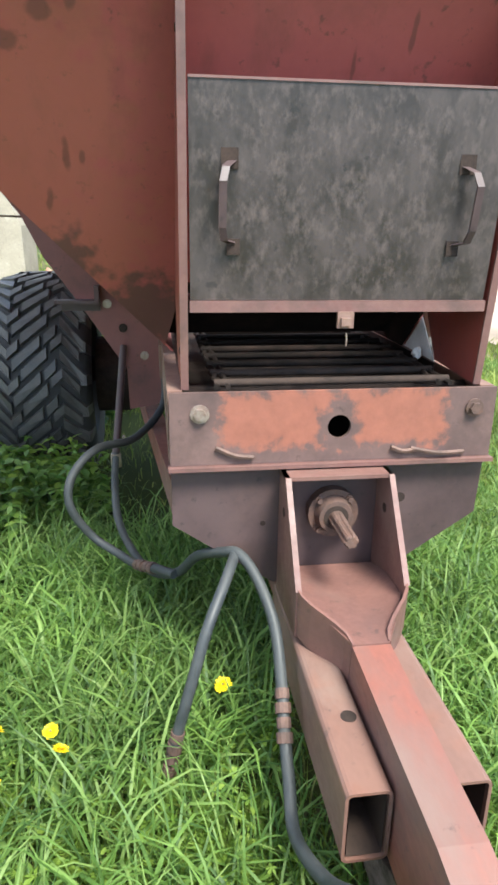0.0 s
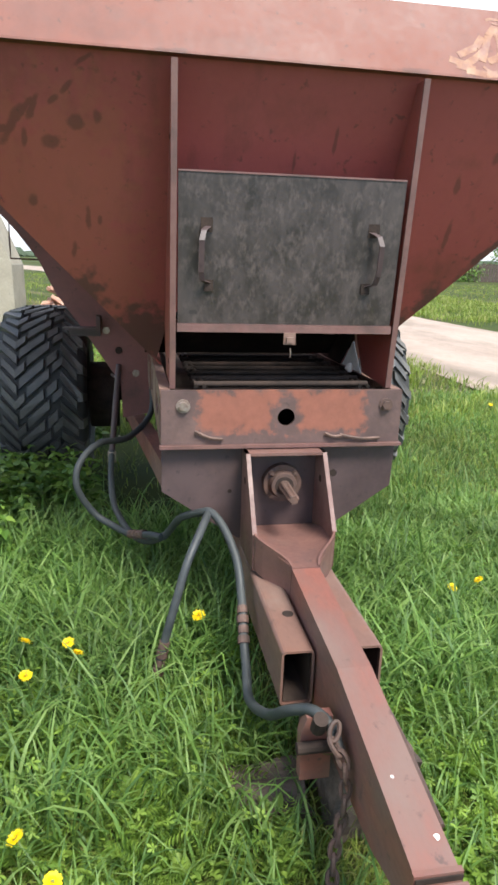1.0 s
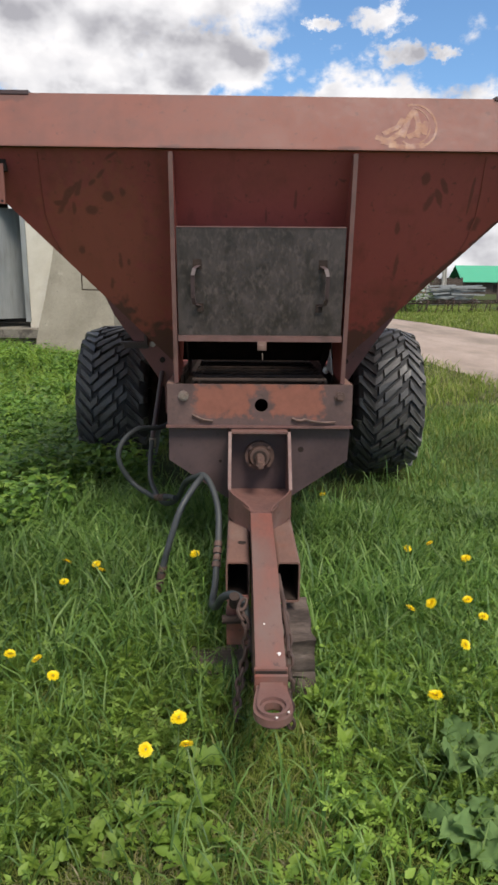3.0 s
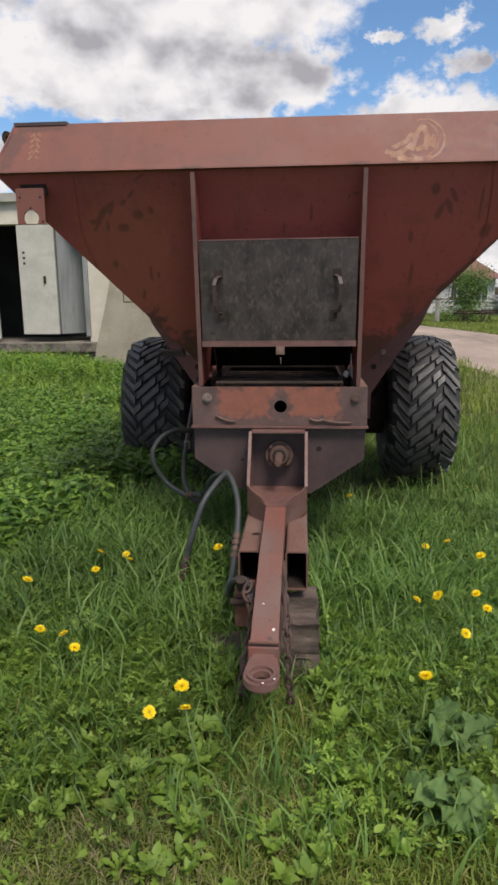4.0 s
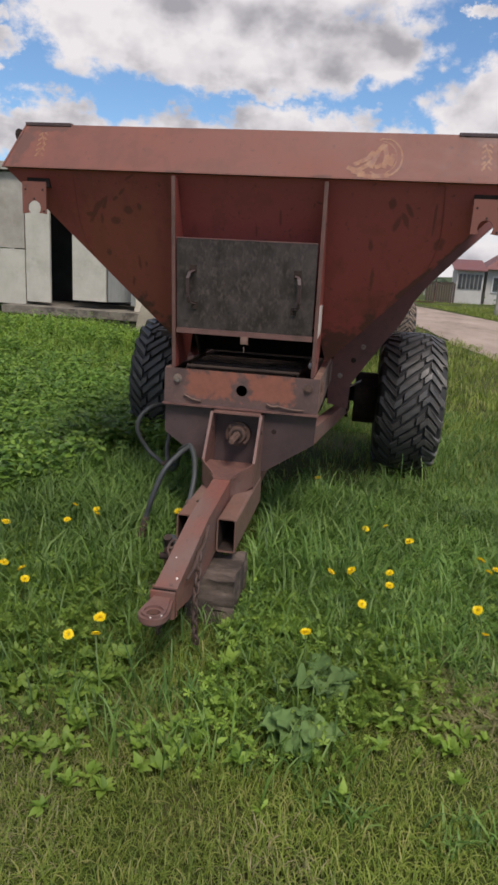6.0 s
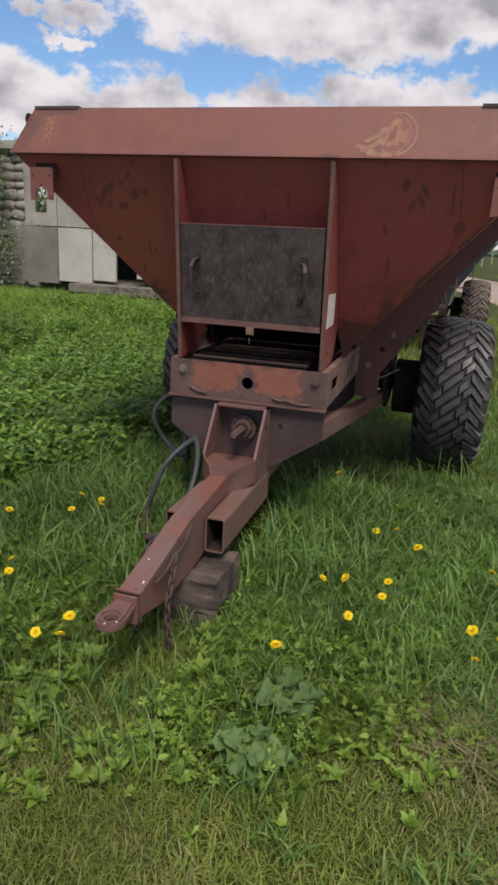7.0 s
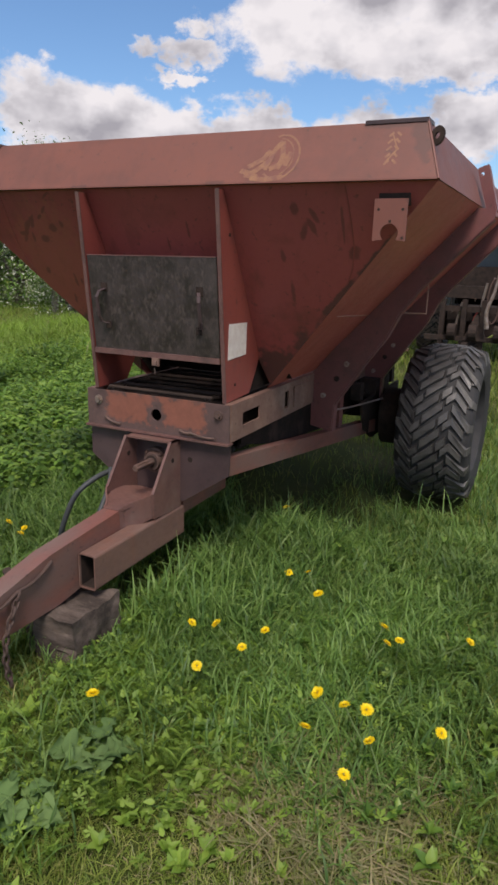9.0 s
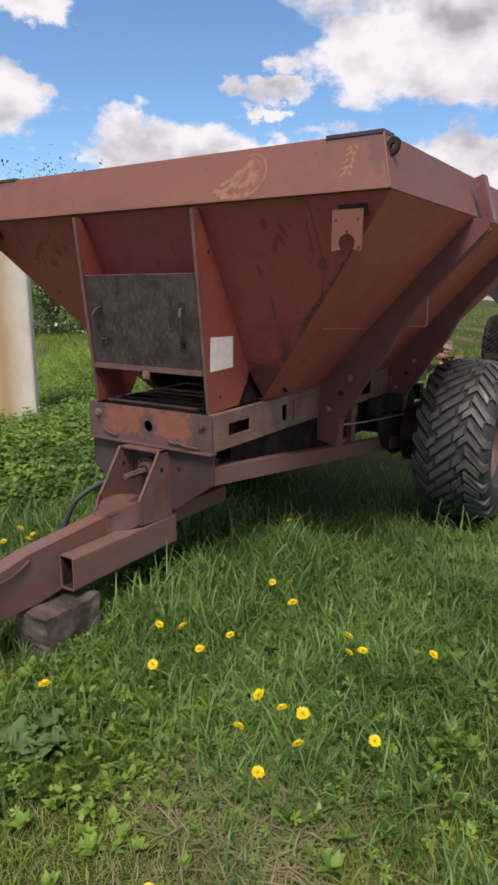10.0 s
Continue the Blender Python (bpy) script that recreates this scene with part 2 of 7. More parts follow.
STEEL = surface("blackened_sheet_steel", (0.022, 0.017, 0.015), (0.050, 0.038, 0.035), rough=0.46, metal=0.0, scale=7, fine=60, bump=0.06, stain=(0.088, 0.067, 0.061), stain_at=(0.50, 0.76), stain_scale=30, stretch=(1.3, 1, 0.75), spread=(0.40, 0.60), specks=(0.012, 0.010, 0.009), gloss=0.6)
# greasy dark iron, used too as the shade in tubes, gaps and hanger roots
DARK = surface("greasy_iron_and_shade_dark", (0.024, 0.018, 0.016), (0.050, 0.035, 0.029), rough=0.85, metal=0.0, scale=14, fine=120, bump=0.15, gloss=0.15)
# near-black iron with the shade of throat and belly put into it
SHADE_BLACK = surface("shade_black_iron", (0.012, 0.010, 0.009), (0.03, 0.022, 0.019), rough=0.9, scale=10, fine=110, bump=0.3, stain=(0.05, 0.034, 0.028), stain_at=(0.55, 0.7), stain_scale=5, gloss=0.1)
CHAINS = surface("dark_rusty_chain", (0.052, 0.032, 0.027), (0.085, 0.050, 0.040), rough=0.7, metal=0.15, scale=22, fine=150, bump=0.3)
RUST = surface("rusty_iron", (0.125, 0.070, 0.054), (0.080, 0.052, 0.044), rough=0.7, metal=0.15, scale=22, fine=150, bump=0.3)
BARE = surface("worn_bare_steel", (0.38, 0.33, 0.30), (0.24, 0.17, 0.14), rough=0.4, metal=0.6, scale=20, fine=120, bump=0.1)
NECK = surface("dusty_neck_plate", (0.155, 0.076, 0.063), (0.112, 0.056, 0.048), rough=0.55, scale=6, fine=80, bump=0.1, stain=(0.160, 0.104, 0.088), stain_at=(0.48, 0.70), stain_scale=5, specks=(0.05, 0.034, 0.031))
TUBING = surface("dusty_brown_tube_paint", (0.165, 0.090, 0.070), (0.125, 0.069, 0.055), rough=0.6, scale=5, fine=70, bump=0.08, stain=(0.20, 0.135, 0.110), stain_at=(0.52, 0.75), stain_scale=5, stretch=(1, 0.5, 1), specks=(0.075, 0.048, 0.041), streak=(0.18, 0.072, 0.045))
FRAME = surface("dusty_frame_paint", (0.195, 0.115, 0.088), (0.14, 0.076, 0.06), rough=0.6, scale=6, fine=60, bump=0.08, stain=(0.26, 0.19, 0.155), stain_at=(0.52, 0.78), stain_scale=5, specks=(0.07, 0.045, 0.038))
RUBBER = surface("dusty_tyre_rubber", (0.046, 0.044, 0.044), (0.078, 0.075, 0.073), rough=0.46, scale=9, fine=90, bump=0.3, stain=(0.118, 0.110, 0.102), stain_at=(0.52, 0.8), stain_scale=6, rand=0.15)
DUSTY = surface("mud_dusted_rubber", (0.15, 0.115, 0.092), (0.22, 0.17, 0.135), rough=0.9, scale=9, fine=90, bump=0.25)
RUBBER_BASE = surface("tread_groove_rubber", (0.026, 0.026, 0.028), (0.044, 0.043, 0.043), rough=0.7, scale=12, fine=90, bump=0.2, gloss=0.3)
HOSE = surface("grey_rubber_hose", (0.024, 0.029, 0.032), (0.044, 0.049, 0.051), rough=0.6, scale=14, fine=120, bump=0.1)
PAPER = surface("white_sticker", (0.72, 0.68, 0.64), (0.62, 0.56, 0.52), rough=0.5, scale=25, fine=120, bump=0.0)
YELLOW_MARK = surface("yellow_paint_mark", (0.270, 0.134, 0.064), (0.230, 0.102, 0.060), rough=0.6, scale=22, fine=140, bump=0.0, stain=(0.19, 0.078, 0.056), stain_at=(0.44, 0.60), stain_scale=24)
# side paint lighter than the front: bounce from the road put into the colour
SIDE_LIT = surface("orange_bounce_lit_side_paint", (0.42, 0.110, 0.088), (0.35, 0.085, 0.070), rough=0.5, scale=1.3, fine=45, bump=0.05, stain=(0.24, 0.070, 0.057), stain_at=(0.56, 0.78), stain_scale=2.2, specks=(0.15, 0.06, 0.05), streak=(0.26, 0.076, 0.062))
RIBP = surface("dark_red_rib_paint", (0.155, 0.055, 0.053), (0.20, 0.072, 0.065), rough=0.5, scale=4, fine=60, bump=0.08, stain=(0.085, 0.043, 0.042), stain_at=(0.48, 0.72), stain_scale=4, specks=(0.06, 0.034, 0.032))
# pale colour that puts the light on the right-hand wire into the material
LIT_PALE = surface("pale_lit_wire", (0.42, 0.27, 0.2), (0.34, 0.2, 0.15), rough=0.7, scale=30, fine=120, bump=0.1)
WOOD = surface("weathered_grey_wood", (0.130, 0.100, 0.084), (0.044, 0.034, 0.029), rough=0.85, scale=5, fine=70, bump=0.5, stretch=(0.8, 3, 4), gloss=0.2)
# a darker grey than the other concrete, for the lower left panel
DARK_CONCRETE = surface("dark_grey_concrete", (0.20, 0.19, 0.17), (0.15, 0.14, 0.125), rough=0.9, scale=2.2, fine=40, bump=0.25, stain=(0.25, 0.235, 0.205), stain_at=(0.55, 0.75), stain_scale=1.6)
# pale colour of the fertilizer crust and of daylight in the opening's corner
CRUST_AND_DAYLIGHT = surface("fertilizer_crust_and_daylight_pale", (0.80, 0.78, 0.76), (0.66, 0.64, 0.62), rough=0.8, scale=14, fine=90, bump=0.2, stain=(0.45, 0.42, 0.40), stain_at=(0.60, 0.75), stain_scale=9)
CONCRETE = surface("grey_concrete", (0.38, 0.36, 0.32), (0.27, 0.25, 0.22), rough=0.9, scale=2.2, fine=40, bump=0.25, stain=(0.22, 0.2, 0.16), stain_at=(0.52, 0.72), stain_scale=1.4)
PLASTER = surface("cream_plaster", (0.60, 0.56, 0.48), (0.50, 0.46, 0.38), rough=0.9, scale=1.8, fine=50, bump=0.15, stain=(0.40, 0.35, 0.27), stain_at=(0.55, 0.75), stain_scale=1.2)
WHITEBOARD = surface("weathered_cream_door_paint", (0.47, 0.455, 0.405), (0.39, 0.375, 0.33), rough=0.75, scale=3, fine=50, bump=0.1, stain=(0.30, 0.285, 0.24), stain_at=(0.55, 0.75), stain_scale=2.0)
LICHEN = surface("lichened_old_concrete", (0.285, 0.255, 0.20), (0.215, 0.19, 0.147), rough=0.95, scale=2.2, fine=35, bump=0.4, stain=(0.37, 0.34, 0.275), stain_at=(0.60, 0.72), stain_scale=5, specks=(0.15, 0.132, 0.10))
SLAB = surface("dirty_threshold_concrete", (0.21, 0.19, 0.155), (0.13, 0.115, 0.095), rough=0.95, scale=5, fine=40, bump=0.6, stain=(0.07, 0.06, 0.05), stain_at=(0.52, 0.62), stain_scale=4)
GREYBOARD = surface("grey_weathered_door", (0.20, 0.215, 0.215), (0.27, 0.28, 0.275), rough=0.8, scale=5, fine=60, bump=0.15, stretch=(5, 5, 0.6), stain=(0.12, 0.12, 0.115), stain_at=(0.5, 0.75))
MASONRY = surface("rubble_stone", (0.36, 0.33, 0.29), (0.22, 0.19, 0.17), rough=0.95, scale=7, fine=60, bump=0.5, rand=0.3)
# near-black inner wall: the dimness of the room is put into its colour
INSIDE_SHADE = surface("shade_dark_inside_wall", (0.035, 0.035, 0.035), (0.025, 0.025, 0.025), rough=0.95, scale=3, fine=40)
DIRT = surface("pale_dirt_road", (0.36, 0.275, 0.222), (0.27, 0.205, 0.165), rough=0.95, scale=0.9, fine=14, bump=0.5, stain=(0.18, 0.14, 0.105), stain_at=(0.48, 0.66), stain_scale=0.6, stretch=(1, 0.4, 1), specks=(0.18, 0.14, 0.108))
BLUE = surface("blue_grey_paint", (0.105, 0.130, 0.155), (0.14, 0.165, 0.185), rough=0.55, scale=2, fine=40, bump=0.05, stain=(0.12, 0.10, 0.085), stain_at=(0.58, 0.8))
ROOFRED = surface("red_brown_roof_sheet", (0.13, 0.05, 0.047), (0.17, 0.065, 0.06), rough=0.6, scale=0.6, fine=8, bump=0.1)
HOUSEWALL = surface("pale_house_wall", (0.50, 0.49, 0.47), (0.42, 0.41, 0.39), rough=0.9, scale=0.8, fine=10, bump=0.1)
GREENROOF = surface("green_sheet_roof", (0.05, 0.30, 0.17), (0.06, 0.34, 0.20), rough=0.5, scale=1, fine=10, bump=0.1)
GLASS = surface("dark_window_glass", (0.03, 0.035, 0.04), (0.05, 0.055, 0.06), rough=0.08, scale=1, bump=0)
WHITE = surface("white_enamel", (0.7, 0.7, 0.7), (0.62, 0.62, 0.62), rough=0.4, scale=3, bump=0)
REDPAINT = surface("bright_red_paint", (0.45, 0.05, 0.04), (0.35, 0.05, 0.04), rough=0.5, scale=10)
BARK = surface("grey_bark", (0.13, 0.11, 0.09), (0.2, 0.17, 0.14), rough=0.9, scale=8, fine=60, bump=0.5, stretch=(1, 1, 0.3))
GRASS = leafy("grass_blades", [(0.115, 0.180, 0.026), (0.165, 0.235, 0.034), (0.215, 0.285, 0.045), (0.265, 0.315, 0.062), (0.35, 0.335, 0.12)], rough=0.65, through_light=0.45)
TALL = leafy("tall_meadow_grass", [(0.060, 0.130, 0.030), (0.105, 0.200, 0.040), (0.158, 0.275, 0.056), (0.23, 0.335, 0.098)], rough=0.55, through_light=0.45)
DRY = leafy("dry_grass", [(0.34, 0.28, 0.15), (0.22, 0.20, 0.09), (0.15, 0.18, 0.055), (0.30, 0.25, 0.15)], through_light=0.25)
WEED = leafy("weed_leaves", [(0.135, 0.240, 0.036), (0.215, 0.345, 0.050), (0.295, 0.43, 0.068), (0.215, 0.325, 0.058)], rough=0.58, through_light=0.5)
NETTLE = leafy("nettle_leaves", [(0.065, 0.145, 0.024), (0.110, 0.215, 0.034), (0.17, 0.295, 0.048), (0.24, 0.355, 0.06)], rough=0.45, through_light=0.42)
BURDOCK = leafy("burdock_leaves", [(0.100, 0.185, 0.055), (0.135, 0.230, 0.070), (0.175, 0.275, 0.092)], rough=0.9, through_light=0.35)
FOLIAGE = leafy("shrub_leaves", [(0.075, 0.150, 0.028), (0.125, 0.225, 0.042), (0.185, 0.295, 0.062)])
FARWOOD = surface("distant_wood", (0.035, 0.055, 0.03), (0.06, 0.08, 0.045), rough=0.95, scale=0.03, fine=0.4, bump=0.0)
BLOSSOM = leafy("white_blossom", [(0.68, 0.68, 0.58), (0.5, 0.52, 0.40), (0.74, 0.74, 0.68)])
PETAL = leafy("yellow_petals", [(0.86, 0.64, 0.008), (0.92, 0.72, 0.012), (0.88, 0.68, 0.01)], through_light=0.3)
STEM = leafy("flower_stems", [(0.16, 0.24, 0.08), (0.20, 0.27, 0.11)])


def ground_material():
    m = surface("turf_ground", (0.030, 0.046, 0.011), (0.054, 0.066, 0.017), rough=0.95, scale=1.4, fine=30, bump=0.4, stain=(0.12, 0.10, 0.05), stain_at=(0.52, 0.68), stain_scale=0.5, gloss=0.1)
    return m


TURF = ground_material()


def worn_field(m, colour, x0, x1, z0, z1, hole):
    """Paint left on the middle of a beam, its rim ragged, worn away round a hole."""
    nt = m.node_tree
    add, link = nodes_of(nt, False)
    bsdf = next(n for n in nt.nodes if n.type == "BSDF_PRINCIPLED")
    src = bsdf.inputs["Base Color"].links[0].from_socket

    def calc(op, a, b, clamp=False):
        n = add("ShaderNodeMath")
        n.operation, n.use_clamp = op, clamp
        for k, v in enumerate((a, b)):
            if isinstance(v, (int, float)):
                n.inputs[k].default_value = v
            else:
                link(v, n.inputs[k])
        return n.outputs[0]
    tc = add("ShaderNodeTexCoord")
    sp = add("ShaderNodeSeparateXYZ")
    link(tc.outputs["Object"], sp.inputs[0])
    x, z = sp.outputs["X"], sp.outputs["Z"]
    inside = calc("MINIMUM", calc("MINIMUM", calc("SUBTRACT", x, x0), calc("SUBTRACT", x1, x)), calc("MINIMUM", calc("SUBTRACT", z, z0), calc("SUBTRACT", z1, z)))
    dx, dz = calc("SUBTRACT", x, hole[0]), calc("MULTIPLY", calc("SUBTRACT", z, hole[1]), 0.62)
    away = calc("SUBTRACT", calc("SQRT", calc("ADD", calc("MULTIPLY", dx, dx), calc("MULTIPLY", dz, dz)), 0.0), hole[2])
    n = add("ShaderNodeTexNoise", Scale=22.0, Detail=6.0, Roughness=0.65)
    link(tc.outputs["Object"], n.inputs["Vector"])
    f = calc("MULTIPLY", calc("ADD", calc("MINIMUM", inside, away), calc("MULTIPLY", calc("SUBTRACT", n.outputs["Fac"], 0.52), 0.13)), 45.0, True)
    mx = add("ShaderNodeMix")
    mx.data_type = "RGBA"
    link(f, mx.inputs["Factor"])
    link(src, mx.inputs["A"])
    mx.inputs["B"].default_value = (*colour, 1)
    tint = add("ShaderNodeMix")
    tint.data_type, tint.blend_type = "RGBA", "MULTIPLY"
    tint.inputs["Factor"].default_value = 0.5
    link(mx.outputs["Result"], tint.inputs["A"])
    link(n.outputs["Fac"], tint.inputs["B"])
    link(tint.outputs["Result"], bsdf.inputs["Base Color"])


def blotched(m, spots, colour=(0.075, 0.03, 0.024), amount=0.75):
    """Soft spots of their own shape, (x, z, half width, half height, slant), blended into a sheet's paint, dark by
    default.
    """
    nt = m.node_tree
    N, K = nt.nodes.new, nt.links.new
    bsdf = next(n for n in nt.nodes if n.type == "BSDF_PRINCIPLED")
    src = bsdf.inputs["Base Color"].links[0].from_socket
    tc = N("ShaderNodeTexCoord")
    nz = N("ShaderNodeTexNoise")
    nz.inputs["Scale"].default_value, nz.inputs["Detail"].default_value = 24.0, 8.0
    K(tc.outputs["Object"], nz.inputs["Vector"])
    total = None
    for x, z, rx, rz, slant in spots:
        mp = N("ShaderNodeMapping")
        mp.vector_type = "TEXTURE"
        mp.inputs["Location"].default_value = (x, 0, z)
        mp.inputs["Rotation"].default_value = (0, slant, 0)
        mp.inputs["Scale"].default_value = (rx, 50.0, rz)
        K(tc.outputs["Object"], mp.inputs["Vector"])
        ln = N("ShaderNodeVectorMath")
        ln.operation = "LENGTH"
        K(mp.outputs[0], ln.inputs[0])
        ad = N("ShaderNodeMath")
        ad.operation = "MULTIPLY_ADD"
        K(nz.outputs["Fac"], ad.inputs[0])
        ad.inputs[1].default_value = 1.6
        K(ln.outputs["Value"], ad.inputs[2])
        mr = N("ShaderNodeMapRange")
        mr.interpolation_type = "SMOOTHSTEP"
        K(ad.outputs[0], mr.inputs["Value"])
        mr.inputs["From Min"].default_value, mr.inputs["From Max"].default_value = 1.78, 1.32
        if total is None:
            total = mr.outputs[0]
        else:
            mx = N("ShaderNodeMath")
            mx.operation = "MAXIMUM"
            K(total, mx.inputs[0])
            K(mr.outputs[0], mx.inputs[1])
            total = mx.outputs[0]
    sc = N("ShaderNodeMath")
    sc.operation = "MULTIPLY"
    K(total, sc.inputs[0])
    sc.inputs[1].default_value = amount
    mix = N("ShaderNodeMix")
    mix.data_type = "RGBA"
    K(sc.outputs[0], mix.inputs["Factor"])
    K(src, mix.inputs["A"])
    mix.inputs["B"].default_value = (*colour, 1)
    K(mix.outputs["Result"], bsdf.inputs["Base Color"])
    return m


SPOTS = [(0.86, 1.72, 0.007, 0.09, 0.0), (0.365, 1.06, 0.02, 0.09, 0), (0.663, 1.787, 0.022, 0.03, 0.3), (0.725, 1.723, 0.014, 0.05, -0.5),
         (-0.80, 1.70, 0.016, 0.075, 0.6), (-0.775, 1.725, 0.012, 0.06, 0.8), (-0.745, 1.735, 0.012, 0.05, 0.5), (-0.775, 1.665, 0.012, 0.04, 0.1), (-0.83, 1.68, 0.03, 0.012, 0), (-0.70, 1.655, 0.032, 0.028, 0.2),
         (-0.63, 1.71, 0.028, 0.024, 0), (-0.57, 1.725, 0.015, 0.022, 0), (-0.69, 1.755, 0.02, 0.010, -0.6), (-0.645, 1.79, 0.026, 0.010, -0.7), (-0.60, 1.85, 0.04, 0.009, -0.5), (-0.61, 1.455, 0.012, 0.04, 0), (-0.575, 1.45, 0.010, 0.02, 0),
         (-0.77, 1.50, 0.018, 0.022, 0.3), (-0.66, 1.36, 0.012, 0.03, 0.2),
         (0.69, 1.70, 0.02, 0.045, 0.4), (0.74, 1.76, 0.014, 0.04, -0.6), (0.58, 1.60, 0.014, 0.04, 0), (0.60, 1.45, 0.012, 0.06, 0), (0.14, 1.70, 0.008, 0.05, 0), (0.02, 1.64, 0.007, 0.04, 0), (0.9, 1.62, 0.028, 0.034, 0.3)]
FRONT = surface("oxide_red_front_paint", (0.262, 0.057, 0.052), (0.308, 0.074, 0.064), rough=0.5, scale=1.4, fine=45, bump=0.05, stain=(0.13, 0.042, 0.03), stain_at=(0.56, 0.78), stain_scale=2.0, specks=(0.08, 0.035, 0.028), streak=(0.12, 0.04, 0.03))
FRONT = blotched(FRONT, [(-0.72, 1.46, 0.30, 0.46, 0.35), (-0.60, 1.25, 0.20, 0.28, 0.5)], (0.285, 0.095, 0.054), 0.45)
# darker towards the lower corners and along the right-hand edge
FRONT = blotched(FRONT, [(-0.44, 1.06, 0.20, 0.15, 0.0), (0.46, 1.06, 0.18, 0.15, 0.0), (-0.66, 1.20, 0.10, 0.12, 0.6), (0.64, 1.20, 0.09, 0.10, -0.6), (0.80, 1.42, 0.022, 0.20, 0.75), (0.98, 1.60, 0.016, 0.15, 0.75)], (0.075, 0.036, 0.031), 0.85)
FRONT = blotched(FRONT, SPOTS, amount=0.6)
# band darker at its corners and at two spots on its lower edge
blotched(PAINT_RIM, [(-1.15, 2.0, 0.05, 0.15, 0.33), (1.15, 2.02, 0.035, 0.13, -0.33), (-1.04, 2.075, 0.16, 0.03, 0.0), (1.02, 2.085, 0.14, 0.025, 0.0), (0.33, 1.88, 0.06, 0.012, 0.0), (-0.36, 1.878, 0.05, 0.012, 0.0)], (0.08, 0.04, 0.034), 0.65)


# ---- mesh helpers ----
def part(name, bm, material, parent=None, label="", smooth=False, bevel=0.0):
    if bevel:
        bmesh.ops.bevel(bm, geom=[e for e in bm.edges if len(e.link_faces) == 2 and e.calc_face_angle(0) > 0.5], offset=bevel, segments=2, affect="EDGES", profile=0.6)
    bmesh.ops.recalc_face_normals(bm, faces=bm.faces)
    me = bpy.data.meshes.new(name)
    bm.to_mesh(me)
    bm.free()
    me.materials.append(material)
    if smooth:
        for p in me.polygons:
            p.use_smooth = True
        me.set_sharp_from_angle(angle=radians(38))
    ob = new(name, me)
    if parent:
        ob.parent = parent
    if label:
        tagged(ob, label)
    return ob


def thing(name, label, category, group="", at=(0, 0, 0)):
    ob = new(name)
    ob.empty_display_size = 0.2
    ob.location = at
    return tagged(ob, label, category, group)


def box(bm, x0, x1, y0, y1, z0, z1):
    vs = [bm.verts.new((x, y, z)) for z in (z0, z1) for y in (y0, y1) for x in (x0, x1)]
    for f in ((0, 1, 3, 2), (4, 6, 7, 5), (0, 4, 5, 1), (2, 3, 7, 6), (0, 2, 6, 4), (1, 5, 7, 3)):
        bm.faces.new([vs[i] for i in f])
    return vs


def prism(bm, pts, shift):
    """A flat polygon in space, given thickness along shift."""
    a = [bm.verts.new(p) for p in pts]
    b = [bm.verts.new(Vector(p) + Vector(shift)) for p in pts]
    n = len(pts)
    bm.faces.new(a)
    bm.faces.new(b[::-1])
    for i in range(n):
        bm.faces.new((a[i], b[i], b[(i + 1) % n], a[(i + 1) % n]))


def rod(bm, p0, p1, r, seg=12, r1=None):
    p0, p1 = Vector(p0), Vector(p1)
    q = (p1 - p0).to_track_quat("Z", "Y")
    rings = []
    for p, rr in ((p0, r), (p1, r if r1 is None else r1)):
        rings.append([bm.verts.new(p + q @ Vector((rr * math.cos(2 * math.pi * k / seg), rr * math.sin(2 * math.pi * k / seg), 0))) for k in range(seg)])
    for k in range(seg):
        bm.faces.new((rings[0][k], rings[0][(k + 1) % seg], rings[1][(k + 1) % seg], rings[1][k]))
    bm.faces.new(rings[0][::-1])
    bm.faces.new(rings[1])


def spline(pts, steps=8):
    """Points along a smooth line through pts."""
    P = [Vector(p) for p in pts]
    P = [P[0] * 2 - P[1]] + P + [P[-1] * 2 - P[-2]]
    res = []
    for i in range(1, len(P) - 2):
        a, b, c, e = P[i - 1:i + 3]
        for k in range(steps):
            t = k / steps
            res.append(0.5 * ((2 * b) + (c - a) * t + (2 * a - 5 * b + 4 * c - e) * t * t + (3 * b - a - 3 * c + e) * t ** 3))
    return res + [P[-2]]


def tube(bm, pts, r, seg=10, taper=None):
    rings, up = [], Vector((0.2, 0.3, 1)).normalized()
    n = len(pts)
    for i, p in enumerate(pts):
        tan = (Vector(pts[min(i + 1, n - 1)]) - Vector(pts[max(i - 1, 0)])).normalized()
        side = tan.cross(up)
        if side.length < 1e-3:
            side = tan.cross(Vector((1, 0, 0)))
        side.normalize()
        nor = side.cross(tan)
        up = nor
        rr = r if taper is None else r + (taper - r) * i / (n - 1)
        rings.append([bm.verts.new(Vector(p) + rr * (math.cos(2 * math.pi * k / seg) * side + math.sin(2 * math.pi * k / seg) * nor)) for k in range(seg)])
    for a, b in zip(rings, rings[1:]):
        for k in range(seg):
            bm.faces.new((a[k], a[(k + 1) % seg], b[(k + 1) % seg], b[k]))
    bm.faces.new(rings[0][::-1])
    bm.faces.new(rings[-1])


